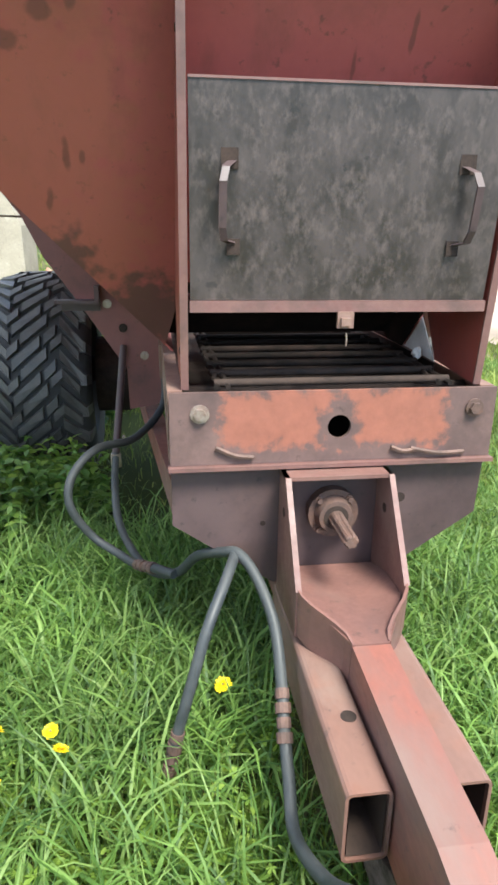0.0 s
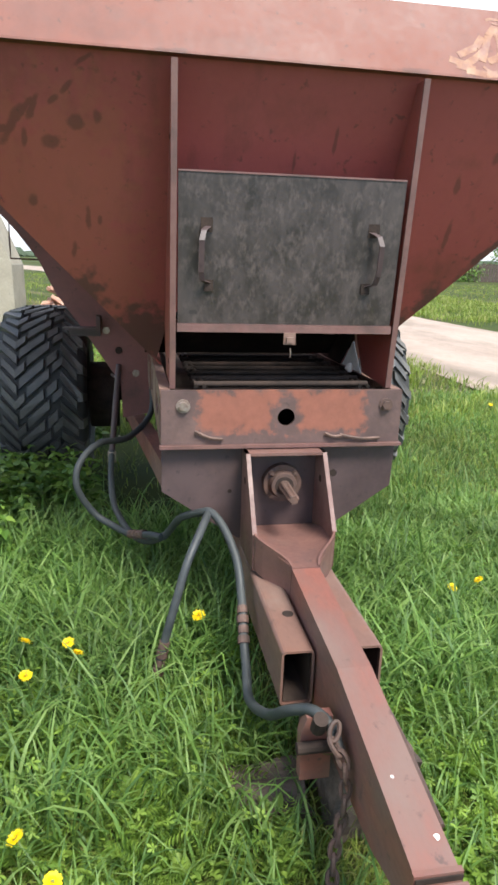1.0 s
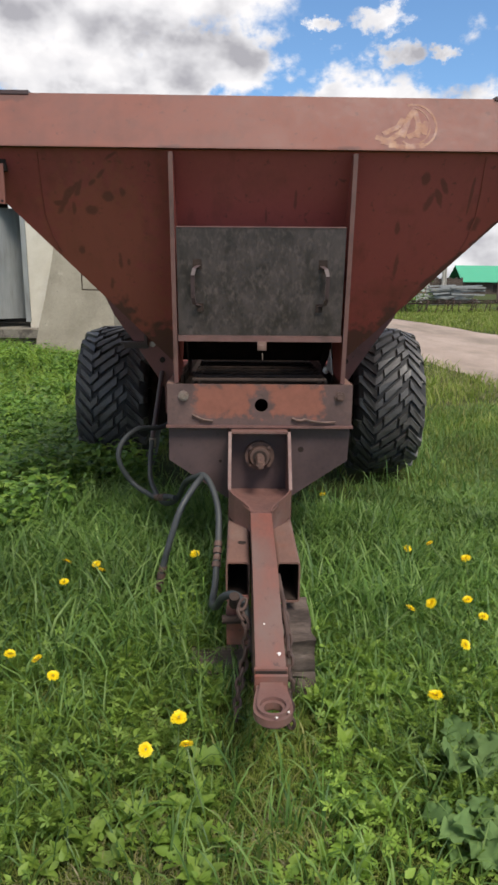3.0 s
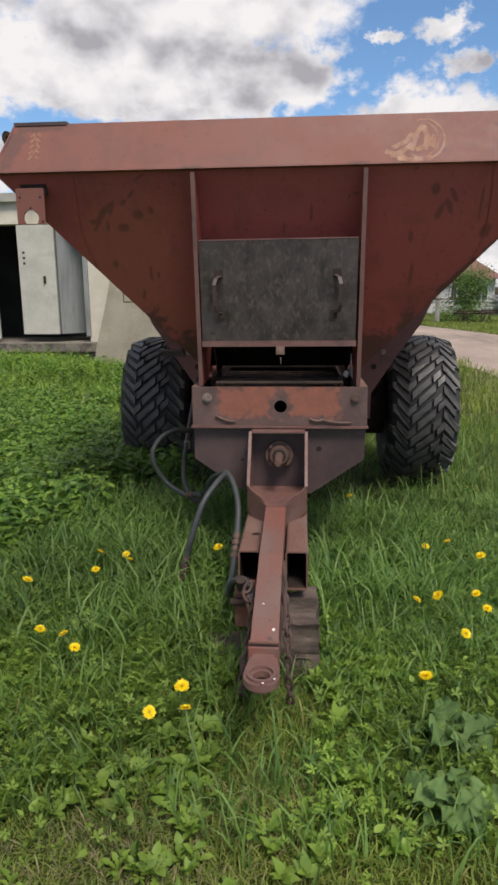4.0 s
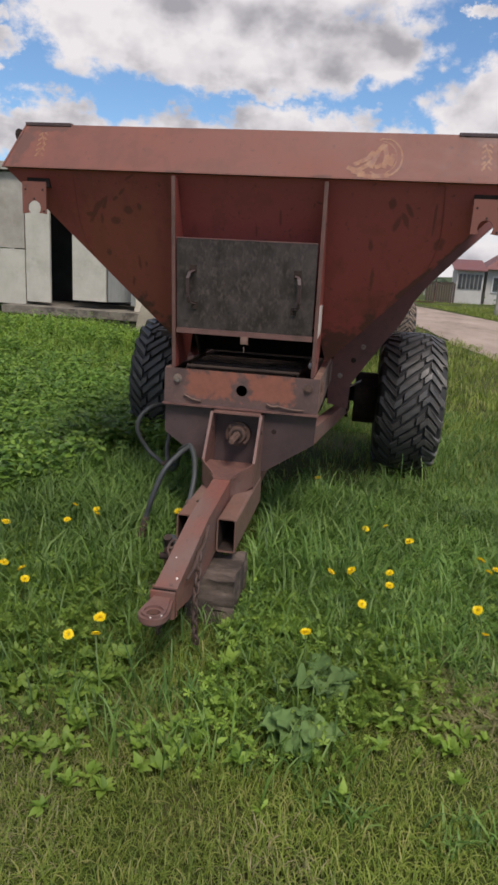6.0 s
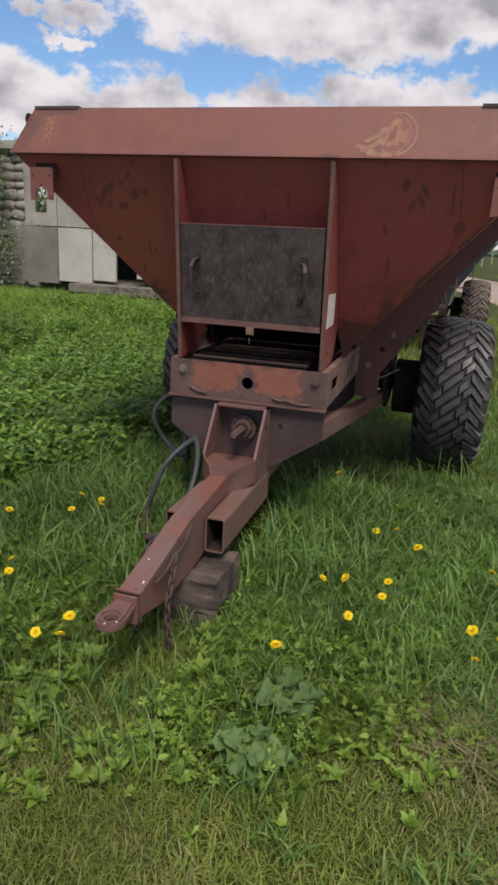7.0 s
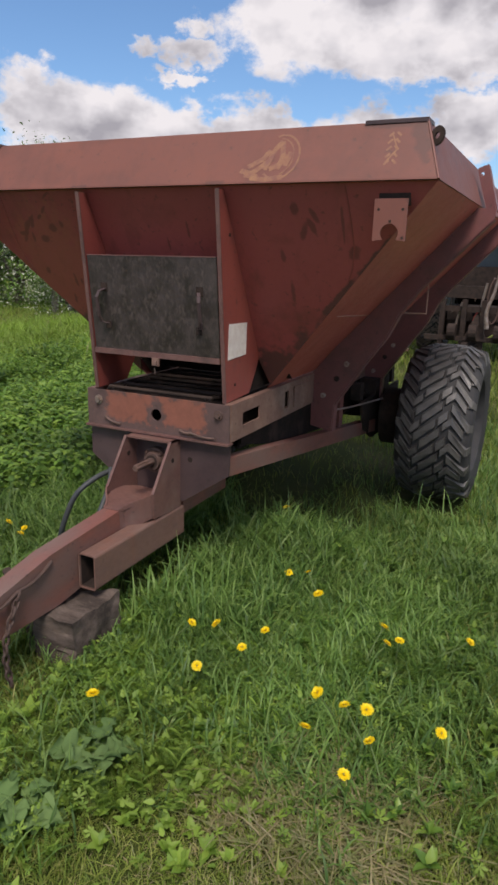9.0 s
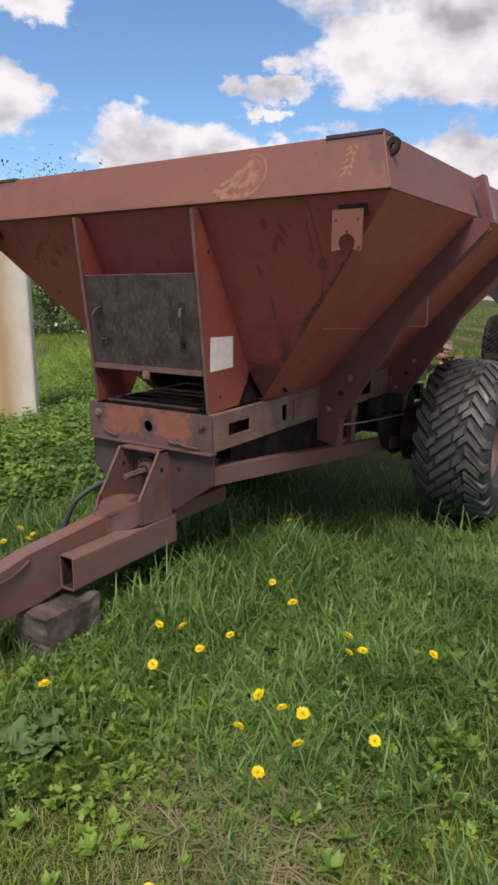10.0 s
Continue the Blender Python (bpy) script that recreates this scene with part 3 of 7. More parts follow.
def ring_plate(bm, outer, holes_r, centre, axis_u, axis_v, shift, seg=20):
    """A plate whose outline is a list of (u, v), with one round hole at its origin: outline points are joined to the hole's rim."""
    c, u, v = Vector(centre), Vector(axis_u), Vector(axis_v)
    outl = []
    for k in range(seg):
        a = 2 * math.pi * k / seg
        dx, dy = math.cos(a), math.sin(a)
        best = None
        for (x0, y0), (x1, y1) in zip(outer, outer[1:] + outer[:1]):
            det = dx * (y1 - y0) - dy * (x1 - x0)
            if abs(det) < 1e-9:
                continue
            s = (x0 * (y1 - y0) - y0 * (x1 - x0)) / det
            w = (x0 * dy - y0 * dx) / det
            if s > 0 and -1e-6 <= w <= 1 + 1e-6 and (best is None or s < best):
                best = s
        outl.append((dx * best, dy * best))
    lay = []
    for off in (Vector((0, 0, 0)), Vector(shift)):
        o = [bm.verts.new(c + u * x + v * y + off) for x, y in outl]
        i = [bm.verts.new(c + u * holes_r * math.cos(2 * math.pi * k / seg) + v * holes_r * math.sin(2 * math.pi * k / seg) + off) for k in range(seg)]
        lay.append((o, i))
    (o0, i0), (o1, i1) = lay
    for k in range(seg):
        j = (k + 1) % seg
        bm.faces.new((o0[k], o0[j], i0[j], i0[k]))
        bm.faces.new((o1[j], o1[k], i1[k], i1[j]))
        bm.faces.new((o0[j], o0[k], o1[k], o1[j]))
        bm.faces.new((i0[k], i0[j], i1[j], i1[k]))


def B():
    return bmesh.new()


def bolt(parent, p, axis, r=0.014, material=RUST, name="bolt"):
    bm = B()
    p, axis = Vector(p), Vector(axis)
    rod(bm, p, p + axis * 0.006, r * 1.5, 14)
    rod(bm, p + axis * 0.006, p + axis * 0.016, r, 6)
    return part(name, bm, material, parent)


# ---- the ground ----
def rise(x, y):
    """Height of the ground: level round the trailer, a low bank towards the old building."""
    a = min(max((-1.6 - x) / 2.5, 0), 1)
    b = min(max((y - 2.5) / 4.5, 0), 1)
    c = min(max((y - 0.5) / 1.3, 0), 1) * min(max((6.5 - y) / 3.5, 0), 1) * min(max((2.9 - abs(x)) / 1.2, 0), 1)
    return -0.09 * c * c * (3 - 2 * c) + 0.30 * a * a * (3 - 2 * a) * b * b * (3 - 2 * b) * min(max((30 - y) / 10, 0), 1) * min(max((x + 30) / 10, 0), 1)


def make_ground():
    n = 150
    u = np.linspace(-1, 1, n)
    ax = np.sinh(u * 8.2) / np.sinh(8.2) * 2500
    vs, fs = [], []
    for j in range(n):
        for i in range(n):
            x, y = ax[i], ax[j] + 1.0
            bumpy = 0.03 * noise.noise((x * 0.9, y * 0.9, 0)) if abs(x) < 40 and abs(y) < 40 else 0
            if x > 2.6:
                bumpy *= max(0, 1 - (x - 2.6))
            vs.append((x, y, rise(x, y) + bumpy - 0.015))
    for j in range(n - 1):
        for i in range(n - 1):
            k = j * n + i
            fs.append((k, k + 1, k + n + 1, k + n))
    me = bpy.data.meshes.new("ground")
    me.from_pydata(vs, [], fs)
    me.materials.append(TURF)
    for p in me.polygons:
        p.use_smooth = True
    return tagged(new("ground", me), "green meadow turf with dry patches", "ground", kind="structure")


make_ground()


def make_road():
    near = spline([(3.5, -60, 0), (3.5, 0, 0), (3.42, 8, 0), (2.78, 14, 0), (1.7, 23, 0), (-4, 46, 0), (-16, 80, 0), (-70, 190, 0)], 10)
    far = spline([(7.8, -60, 0), (7.8, 0, 0), (7.7, 9, 0), (7.2, 16, 0), (6.0, 26, 0), (0.5, 50, 0), (-10, 84, 0), (-58, 196, 0)], 10)
    bm = B()
    rows = []
    for k, (a, b) in enumerate(zip(near, far)):
        w = 0.18 * noise.noise((0, a.y * 0.7, 3)) + 0.1 * noise.noise((0, a.y * 2.3, 7))
        row = []
        for s in range(9):
            p = a.lerp(b, s / 8)
            z = 0.022 - 0.018 * (abs(s - 4) / 4) ** 4 + (-0.012 if s in (2, 6) else 0)
            row.append(bm.verts.new((p.x + (w if s < 4 else -w), p.y, z)))
        rows.append(row)
    for a, b in zip(rows, rows[1:]):
        for s in range(8):
            bm.faces.new((a[s], a[s + 1], b[s + 1], b[s]))
    tagged(part("road", bm, DIRT, smooth=True), "pale dusty dirt road with worn wheel tracks", "road", kind="structure")


make_road()


# ---- the spreader ----
LUG_CACHE = {}


def lug_meshes(R, w, flip, step, rubber):
    """The blocks of one pitch of tread, at angle 0 round the axle."""
    key = (R, w, flip, rubber.name)
    if key in LUG_CACHE:
        return LUG_CACHE[key]
    def crown(u):
        return 0.972 - 0.040 * (abs(u) / 0.42) ** 2.4
    # centre lines (u across the tread, angle): slanting bars in the middle, straight and hooked lugs leaning the other way on the shoulders
    bar = lambda u, off: (u, off * step - 0.72 * u)
    straight = [(0.238, -0.25 * step), (0.488, -0.25 * step + 0.2325)]
    hook = [(0.150, 0.27 * step + 0.083), (0.265, 0.27 * step), (0.435, 0.27 * step + 0.158)]
    lines = [([bar(-0.138, 0), bar(0.128, 0)], 0.40), ([bar(-0.225, 0.53), bar(0.064, 0.53)], 0.40), ([bar(0.086, 0.53), bar(0.215, 0.53)], 0.40), (straight, 0.38), (hook, 0.36)]
    lines += [([(-u, -t) for u, t in reversed(ln)], wd) for ln, wd in lines[3:]]
    res = []
    for ln, wid in lines:
        bm = B()
        top, bot = [], []
        for e, pts in ((-1, ln), (1, ln[::-1])):
            for u, t in pts:
                edge = abs(u) > 0.4
                r0 = crown(min(abs(u), 0.46))
                aa = t + e * wid * step / 2
                ins = 0.004 / w if u in (ln[0][0], ln[-1][0]) else 0.0
                ui = u + (ins if u == ln[0][0] else -ins)
                rt = r0 + 0.036 - (0.020 if edge else 0)
                rb = r0 - 0.02 - (0.03 if edge else 0)
                at = aa - e * 0.045 * step
                top.append(bm.verts.new((ui * w, math.cos(at) * rt * R, math.sin(at) * rt * R)))
                bot.append(bm.verts.new((u * w, math.cos(aa) * rb * R, math.sin(aa) * rb * R)))
        n = len(top)
        for i in range(len(ln) - 1):
            bm.faces.new((top[i], top[i + 1], top[n - 2 - i], top[n - 1 - i]))
        for i in range(n):
            j = (i + 1) % n
            bm.faces.new((top[i], top[j], bot[j], bot[i]))
        u0, u1 = ln[0][0], ln[-1][0]
        if max(abs(u0), abs(u1)) > 0.47:
            side = 1 if u1 > 0 else -1
            a0 = ln[-1][1] if side > 0 else ln[0][1]
            vs = [bm.verts.new((side * u * w, math.cos(a0 + e * 0.16 * step) * r * R, math.sin(a0 + e * 0.16 * step) * r * R)) for r, u in ((0.925, 0.495), (0.80, 0.534)) for e in (-1, 1)]
            ws = [bm.verts.new(v.co - Vector((side * 0.03, 0, 0))) for v in vs]
            bm.faces.new((vs[0], vs[1], vs[3], vs[2]))
            for i, j in ((0, 1), (1, 3), (3, 2), (2, 0)):
                bm.faces.new((vs[i], vs[j], ws[j], ws[i]))
        bmesh.ops.recalc_face_normals(bm, faces=bm.faces)
        me = bpy.data.meshes.new("lug")
        bm.to_mesh(me)
        bm.free()
        me.materials.append(rubber)
        res.append(me)
    LUG_CACHE[key] = res
    return res


def lathe(bm, sx, x, y, z, prof, seg=56, closed=False):
    rings = []
    for k in range(seg):
        a = 2 * math.pi * k / seg
        rings.append([bm.verts.new((sx * (x + u), y + math.cos(a) * r, z + math.sin(a) * r)) for u, r in prof])
    for k in range(seg):
        p, q = rings[k], rings[(k + 1) % seg]
        for s in range(len(prof) - 1):
            bm.faces.new((p[s], p[s + 1], q[s + 1], q[s]))
    if closed:
        bm.faces.new([r[-1] for r in rings])


def wheel(parent, sx, flip, R=0.56, w=0.48, x=0.995, y=2.14, z=0.482, rubber=RUBBER, rimcol=FRAME, lugs=20):
    carcass = [(-0.36, 0.50), (-0.49, 0.58), (-0.535, 0.74), (-0.52, 0.83), (-0.475, 0.895), (-0.40, 0.925), (-0.33, 0.943), (-0.2, 0.962), (0, 0.966), (0.2, 0.962), (0.33, 0.943), (0.40, 0.925), (0.475, 0.895), (0.52, 0.83), (0.535, 0.74), (0.49, 0.58), (0.36, 0.50)]
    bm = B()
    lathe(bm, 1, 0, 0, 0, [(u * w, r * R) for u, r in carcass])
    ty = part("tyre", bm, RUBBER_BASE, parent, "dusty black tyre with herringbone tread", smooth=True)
    ty.location = (sx * x, y, z)
    step = 2 * math.pi / lugs
    for k in range(lugs):
        for me in lug_meshes(R, w, flip, step, rubber):
            o = new("lug", me)
            o.parent = ty
            o.rotation_euler = (k * step, 0, 0)
    bm = B()
    lathe(bm, sx, x, y, z, [(0.172, 0.285), (0.160, 0.262), (0.15, 0.235), (0.03, 0.225), (0.02, 0.12), (0.06, 0.10), (0.06, 0.02)], 40, True)
    rm = part("wheel_rim", bm, rimcol, parent, smooth=True)
    bm = B()
    lathe(bm, -sx, -x, y, z, [(0.19, 0.28), (0.17, 0.255), (0.0, 0.235), (-0.1, 0.23)], 40)
    part("rim_barrel", bm, DARK, rm, smooth=True)
    bm = B()
    rod(bm, (sx * (x - 0.20), y, z), (sx * (x + 0.06), y, z), 0.10, 20)
    part("hub", bm, DARK, rm, smooth=True)
    return ty


# rim: lower edge half width, its front, its height; upper edge the same
RB, RBY, RBZ = 1.236, -0.187, 1.874
RT, RTY, RTZ = 1.158, -0.076, 2.089
BACK = 3.05


def wall_x(z):
    """Outside of the hopper's side wall at height z."""
    return 0.375 + (z - 0.95) / (RBZ - 0.95) * (RB - 0.004 - 0.375)


def front_y(z):
    return 0.335 + (z - 0.95) / (RBZ - 0.95) * (RBY + 0.025 - 0.335)


def hopper(top, paint, rimpaint):
    q = 0.006
    zt, zb = RBZ, 0.95
    # front wall, folded: a middle field and two flanks that meet the side walls
    bm = B()
    zo = 1.16
    prism(bm, [(x, front_y(z), z) for x, z in ((-wall_x(0.97), 0.97), (-0.364, 1.08), (-0.345, zo), (0.345, zo), (0.364, 1.08), (wall_x(0.97), 0.97), (wall_x(zt), zt), (-wall_x(zt), zt))], (0, q, 0))
    fw = part("front_wall", bm, FRONT if paint is PAINT else paint, top, "oxide red sloping front sheet with dark scorch stains")
    bm = B()
    prism(bm, [(-wall_x(zb), BACK - 0.3, zb), (wall_x(zb), BACK - 0.3, zb), (wall_x(zt), BACK, zt), (-wall_x(zt), BACK, zt)], (0, -q, 0))
    part("rear_wall", bm, paint, top)
    for s in (-1, 1):
        bm = B()
        prism(bm, [(s * wall_x(zb), front_y(zb) + 0.008, zb), (s * wall_x(zt), front_y(zt) + 0.008, zt), (s * wall_x(zt), BACK - 0.008, zt), (s * wall_x(zb), BACK - 0.308, zb)], (-s * q, 0, 0.001))
        part("side_wall", bm, SIDE_LIT if paint is PAINT else paint, top)
    # the leaning band round the top
    bm = B()
    prism(bm, [(-RB, RBY, RBZ), (RB, RBY, RBZ), (RT, RTY, RTZ), (-RT, RTY, RTZ)], (0, 0.008, 0.002))
    prism(bm, [(-RB, RBY + 0.002, RBZ - 0.001), (RB, RBY + 0.002, RBZ - 0.001), (RB - 0.03, RBY + 0.045, RBZ - 0.004), (-RB + 0.03, RBY + 0.045, RBZ - 0.004)], (0, 0, 0.006))
    band = part("rim_front", bm, rimpaint, top, "sun-faded red leaning top band")
    bm = B()
    prism(bm, [(-RB, BACK + 0.16, RBZ), (RB, BACK + 0.16, RBZ), (RT, BACK + 0.05, RTZ), (-RT, BACK + 0.05, RTZ)], (0, -0.008, 0.002))
    part("rim_rear", bm, rimpaint, top)
    for s in (-1, 1):
        bm = B()
        prism(bm, [(s * RB, RBY, RBZ), (s * RB, BACK + 0.16, RBZ), (s * RT, BACK + 0.05, RTZ), (s * RT, RTY, RTZ)], (-s * 0.008, 0, 0.002))
        prism(bm, [(s * (RB - 0.002), RBY + 0.01, RBZ - 0.001), (s * (RB - 0.002), BACK + 0.15, RBZ - 0.001), (s * (RB - 0.045), BACK + 0.12, RBZ - 0.004), (s * (RB - 0.045), RBY + 0.04, RBZ - 0.004)], (0, 0, 0.006))
        part("rim_side", bm, rimpaint, top)
        # weld bead on the corner
        bm = B()
        tube(bm, [Vector((s * RB, RBY, RBZ)).lerp(Vector((s * RT, RTY, RTZ)), k / 8) + Vector((0, 0, 0)) for k in range(9)], 0.005, 6)
        part("corner_seam", bm, rimpaint, top, smooth=True)
    return fw, band


def side_rib(top, s, y, paint):
    """A plate set across the hopper's side: a leg bolted to the frame, sweeping up under the wall to the band."""
    wall = [(wall_x(z), z) for z in np.linspace(0.94, RBZ - 0.01, 8)]
    low = [(0.385, 0.94), (0.392, 0.627), (0.522, 0.603), (0.527, 0.765), (0.575, 0.84), (0.70, 1.03), (0.81, 1.185), (0.875, 1.325), (0.965, 1.445), (1.14, 1.635), (1.31, 1.812), (1.318, RBZ - 0.012)]
    pts = [(s * x, y, z) for x, z in low] + [(s * (x + 0.002), y, z) for x, z in wall[::-1] if z > 0.96]
    bm = B()
    prism(bm, pts, (0, 0.009, 0))
    rib = part("side_rib", bm, paint, top, "dark red bolted side rib plate")
    # folded lower flange
    bm = B()
    edge = low[2:11]
    for (x0, z0), (x1, z1) in zip(edge, edge[1:]):
        prism(bm, [(s * x0, y + 0.009, z0), (s * x1, y + 0.009, z1), (s * x1, y + 0.075, z1), (s * x0, y + 0.075, z0)], (s * 0.005, 0, -0.004))
    part("flange", bm, paint, rib)
    # upright bracket on the band
    bm = B()
    y = y + 0.07
    pl = [(RB + 0.020, RBZ - 0.012), (RB + 0.078, RBZ - 0.020), (RT + 0.088, RTZ - 0.010), (RT + 0.036, RTZ - 0.030)]
    hx, hz = RT + 0.062, RTZ - 0.058
    ring_plate(bm, [(x - hx, z - hz) for x, z in pl], 0.010, (s * hx, y - 0.002, hz), (s, 0, 0), (0, 0, 1), (0, 0.008, 0), 28)
    prism(bm, [(s * (RB + 0.078), y + 0.006, RBZ - 0.020), (s * (RT + 0.088), y + 0.006, RTZ - 0.010), (s * (RT + 0.088), y + 0.085, RTZ - 0.010), (s * (RB + 0.078), y + 0.085, RBZ - 0.020)], (-s * 0.007, 0, 0))
    bmesh.ops.recalc_face_normals(bm, faces=bm.faces)
    part("band_bracket", bm, paint, rib)
    y -= 0.07
    for (x, z) in ((0.463, 0.817), (0.595, 1.015), (0.54, 0.924)):
        bolt(rib, (s * x, y, z), (0, -1, 0), 0.011, BARE if x != 0.54 else DARK)
    return rib


def channel(top, s, paint):
    """Frame rail: a C section with slots cut through its web."""
    x0, x1, z0, z1 = 0.392, 0.400, 0.768, 0.945
    bm = B()
    cuts = [(-0.12, 0.0), (0.19, 0.512), (0.566, 1.6), (1.75, BACK - 0.1)]
    slots = [(0.0, 0.19, 0.826, 0.888), (0.512, 0.566, 0.812, 0.902), (1.6, 1.75, 0.81, 0.90)]
    for a, b in cuts:
        box(bm, s * x0, s * x1, a, b, z0, z1)
    for a, b, c, e in slots:
        box(bm, s * x0, s * x1, a, b, z0, c)
        box(bm, s * x0, s * x1, a, b, e, z1)
    box(bm, s * 0.366, s * x0, -0.12, BACK - 0.1, z1 - 0.008, z1)
    box(bm, s * 0.32, s * x0, -0.12, BACK - 0.1, z0, z0 + 0.008)
    c = part("frame_rail", bm, paint, top, "dusty red channel frame rail with slots")
    bm = B()
    box(bm, s * 0.401, s * 0.409, 0.63, 0.885, 0.80, 0.915)
    part("rail_patch", bm, paint, c, bevel=0.002)
    return c


def spreader(name, label, at, colours, full=True):
    top = thing(name, label, "farm trailer", at=at)
    paint, rimpaint, edge, frame_c, beam_c, plate_c, draw_c = colours
    fw, band = hopper(top, paint, rimpaint)
    for s in (-1, 1):
        channel(top, s, frame_c)
        for y in (0.955, 2.06):
            side_rib(top, s, y, RIBP if full else paint)
    # axle and struts
    bm = B()
    box(bm, -0.80, 0.80, 2.08, 2.20, 0.455, 0.575)
    axle = part("axle", bm, DARK, top, bevel=0.008)
    for s in (-1, 1):
        bm = B()
        box(bm, s * 0.40, s * 0.52, 1.95, 2.33, 0.57, 0.77)
        part("spring_seat", bm, DARK, axle, bevel=0.006)
        bm = B()
        rod(bm, (s * 0.56, 2.14, 0.482), (s * 0.74, 2.14, 0.482), 0.21, 28)
        part("brake_drum", bm, DARK, axle, "grimy brake drum", bevel=0.01)
        bm = B()
        prism(bm, [(s * 0.50, y, z) for y, z in ((1.62, 0.66), (1.70, 0.45), (1.95, 0.34), (2.35, 0.34), (2.60, 0.45), (2.68, 0.66))], (s * 0.02, 0, 0))
        part("axle_bracket", bm, DARK, axle, "grimy axle side plate", bevel=0.004)
        wheel(top, s, s < 0, rubber=RUBBER if full else DUSTY)
        bm = B()
        a, b = Vector((s * 0.358, -0.105, 0.645)), Vector((s * 0.50, 1.98, 0.43))
        prism(bm, [a + Vector((-s * 0.03, 0, -0.045)), a + Vector((s * 0.03, 0, -0.045)), a + Vector((s * 0.03, 0, 0.045)), a + Vector((-s * 0.03, 0, 0.045))], b - a)
        part("strut", bm, draw_c, top, "dusty red box-section strut to the axle", bevel=0.006)
        if full:
            bm = B()
            tube(bm, spline([(s * 0.47, 1.08, 0.70), (s * 0.52, 1.4, 0.675), (s * 0.60, 1.85, 0.66)]), 0.006, 6)
            part("brake_rod", bm, BARE, top, smooth=True)
    # front beam: bent plate with a lower lip and a hole
    bm = B()
    yf = -0.14
    hx, hz, hr = 0.008, 0.855, 0.029
    for a, b in ((-0.397, -0.07), (0.086, 0.400)):
        box(bm, a, b, yf, yf + 0.010, 0.768, 0.945)
    box(bm, -0.07, 0.086, yf, yf + 0.010, 0.768, hz - 0.078)
    box(bm, -0.07, 0.086, yf, yf + 0.010, hz + 0.078, 0.945)
    ring_plate(bm, [(-0.078, -0.078), (0.078, -0.078), (0.078, 0.078), (-0.078, 0.078)], hr, (hx, yf, hz), (1, 0, 0), (0, 0, 1), (0, 0.010, 0), 24)
    beam = part("front_beam", bm, beam_c, top, "worn orange and grime-brown front cross beam")
    bm = B()
    box(bm, -0.402, 0.405, yf - 0.016, yf + 0.03, 0.757, 0.767)
    part("lip", bm, edge, beam, "pink worn lower lip", bevel=0.002)
    for x, m in ((-0.327, BARE), (0.345, RUST)):
        bolt(beam, (x, yf, 0.895), (0, -1, 0), 0.015, m)
    if full:
        for x0, x1, z0, z1 in ((-0.29, -0.20, 0.812, 0.785), (0.14, 0.20, 0.80, 0.792), (0.19, 0.33, 0.795, 0.782)):
            bm = B()
            tube(bm, spline([(x0, yf - 0.004, z0), ((x0 + x1) / 2, yf - 0.008, (z0 + z1) / 2 - 0.006), (x1, yf - 0.004, z1)], 5), 0.006, 6)
            part("hook", bm, RUST, beam, smooth=True)
    # gusset plate below
    bm = B()
    prism(bm, [(-0.395, -0.12, 0.757), (0.398, -0.12, 0.757), (0.392, -0.12, 0.605), (0.15, -0.12, 0.44), (-0.14, -0.12, 0.43), (-0.395, -0.12, 0.605)], (0, 0.010, 0))
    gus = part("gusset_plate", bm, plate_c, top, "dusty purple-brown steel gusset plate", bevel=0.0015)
    for x, z in ((0.185, 0.655), (-0.17, 0.60)):
        bm = B()
        rod(bm, (x, -0.1215, z), (x, -0.118, z), 0.013 if x > 0.1 else 0.007, 14)
        part("bolt_hole", bm, DARK, gus)
    # ribs on the front
    for s in (-1, 1):
        bm = B()
        outl = [(-0.205, 1.855)] + [(front_y(z) - 0.004 if z > 1.1 else 0.205, z) for z in (1.855, 1.6, 1.35, 1.12)] + [(0.205, 1.06), (0.135, 0.957), (-0.105, 0.945)]
        prism(bm, [(s * 0.353, y, z) for y, z in outl], (s * 0.012, 0, 0))
        rib = part("front_rib", bm, paint, top, "red triangular front rib plate")
        bm = B()
        prism(bm, [(s * 0.350, -0.206, 1.856), (s * 0.368, -0.206, 1.856), (s * 0.368, -0.106, 0.946), (s * 0.350, -0.106, 0.946)], (0, -0.006, -0.0005))
        part("rib_edge", bm, edge, rib, "pink worn rib edge", bevel=0.0015)
        if full and s > 0:
            bm = B()
            prism(bm, [(0.3655, -0.092, 1.302), (0.3655, 0.088, 1.298), (0.3655, 0.085, 1.150), (0.3655, -0.098, 1.143)], (0.0016, 0, 0))
            part("sticker", bm, PAPER, rib, "blank white sticker")
        for z in (1.68, 1.02):
            bm = B()
            rod(bm, (s * 0.3645, -0.10 if z > 1.5 else -0.02, z), (s * 0.3668, -0.10 if z > 1.5 else -0.02, z), 0.008, 10)
            part("rib_hole", bm, DARK, rib)
    # inspection plate with handles, leaning with the ribs
    def lean(z):
        return -0.126 - (z - 1.147) * 0.105
    bm = B()
    prism(bm, [(-0.344, lean(1.152), 1.152), (0.340, lean(1.152), 1.152), (0.340, lean(1.586), 1.586), (-0.346, lean(1.583), 1.583)], (0, 0.007, 0))
    pl = part("inspection_plate", bm, STEEL if full else DARK, top, "blackened sheet-steel front cover plate", bevel=0.0012)
    bm = B()
    prism(bm, [(-0.346, lean(1.583) - 0.002, 1.581), (0.340, lean(1.586) - 0.002, 1.584), (0.340, lean(1.586) - 0.002, 1.589), (-0.346, lean(1.583) - 0.002, 1.586)], (0, 0.011, 0))
    part("rusty_top_edge", bm, edge, pl)
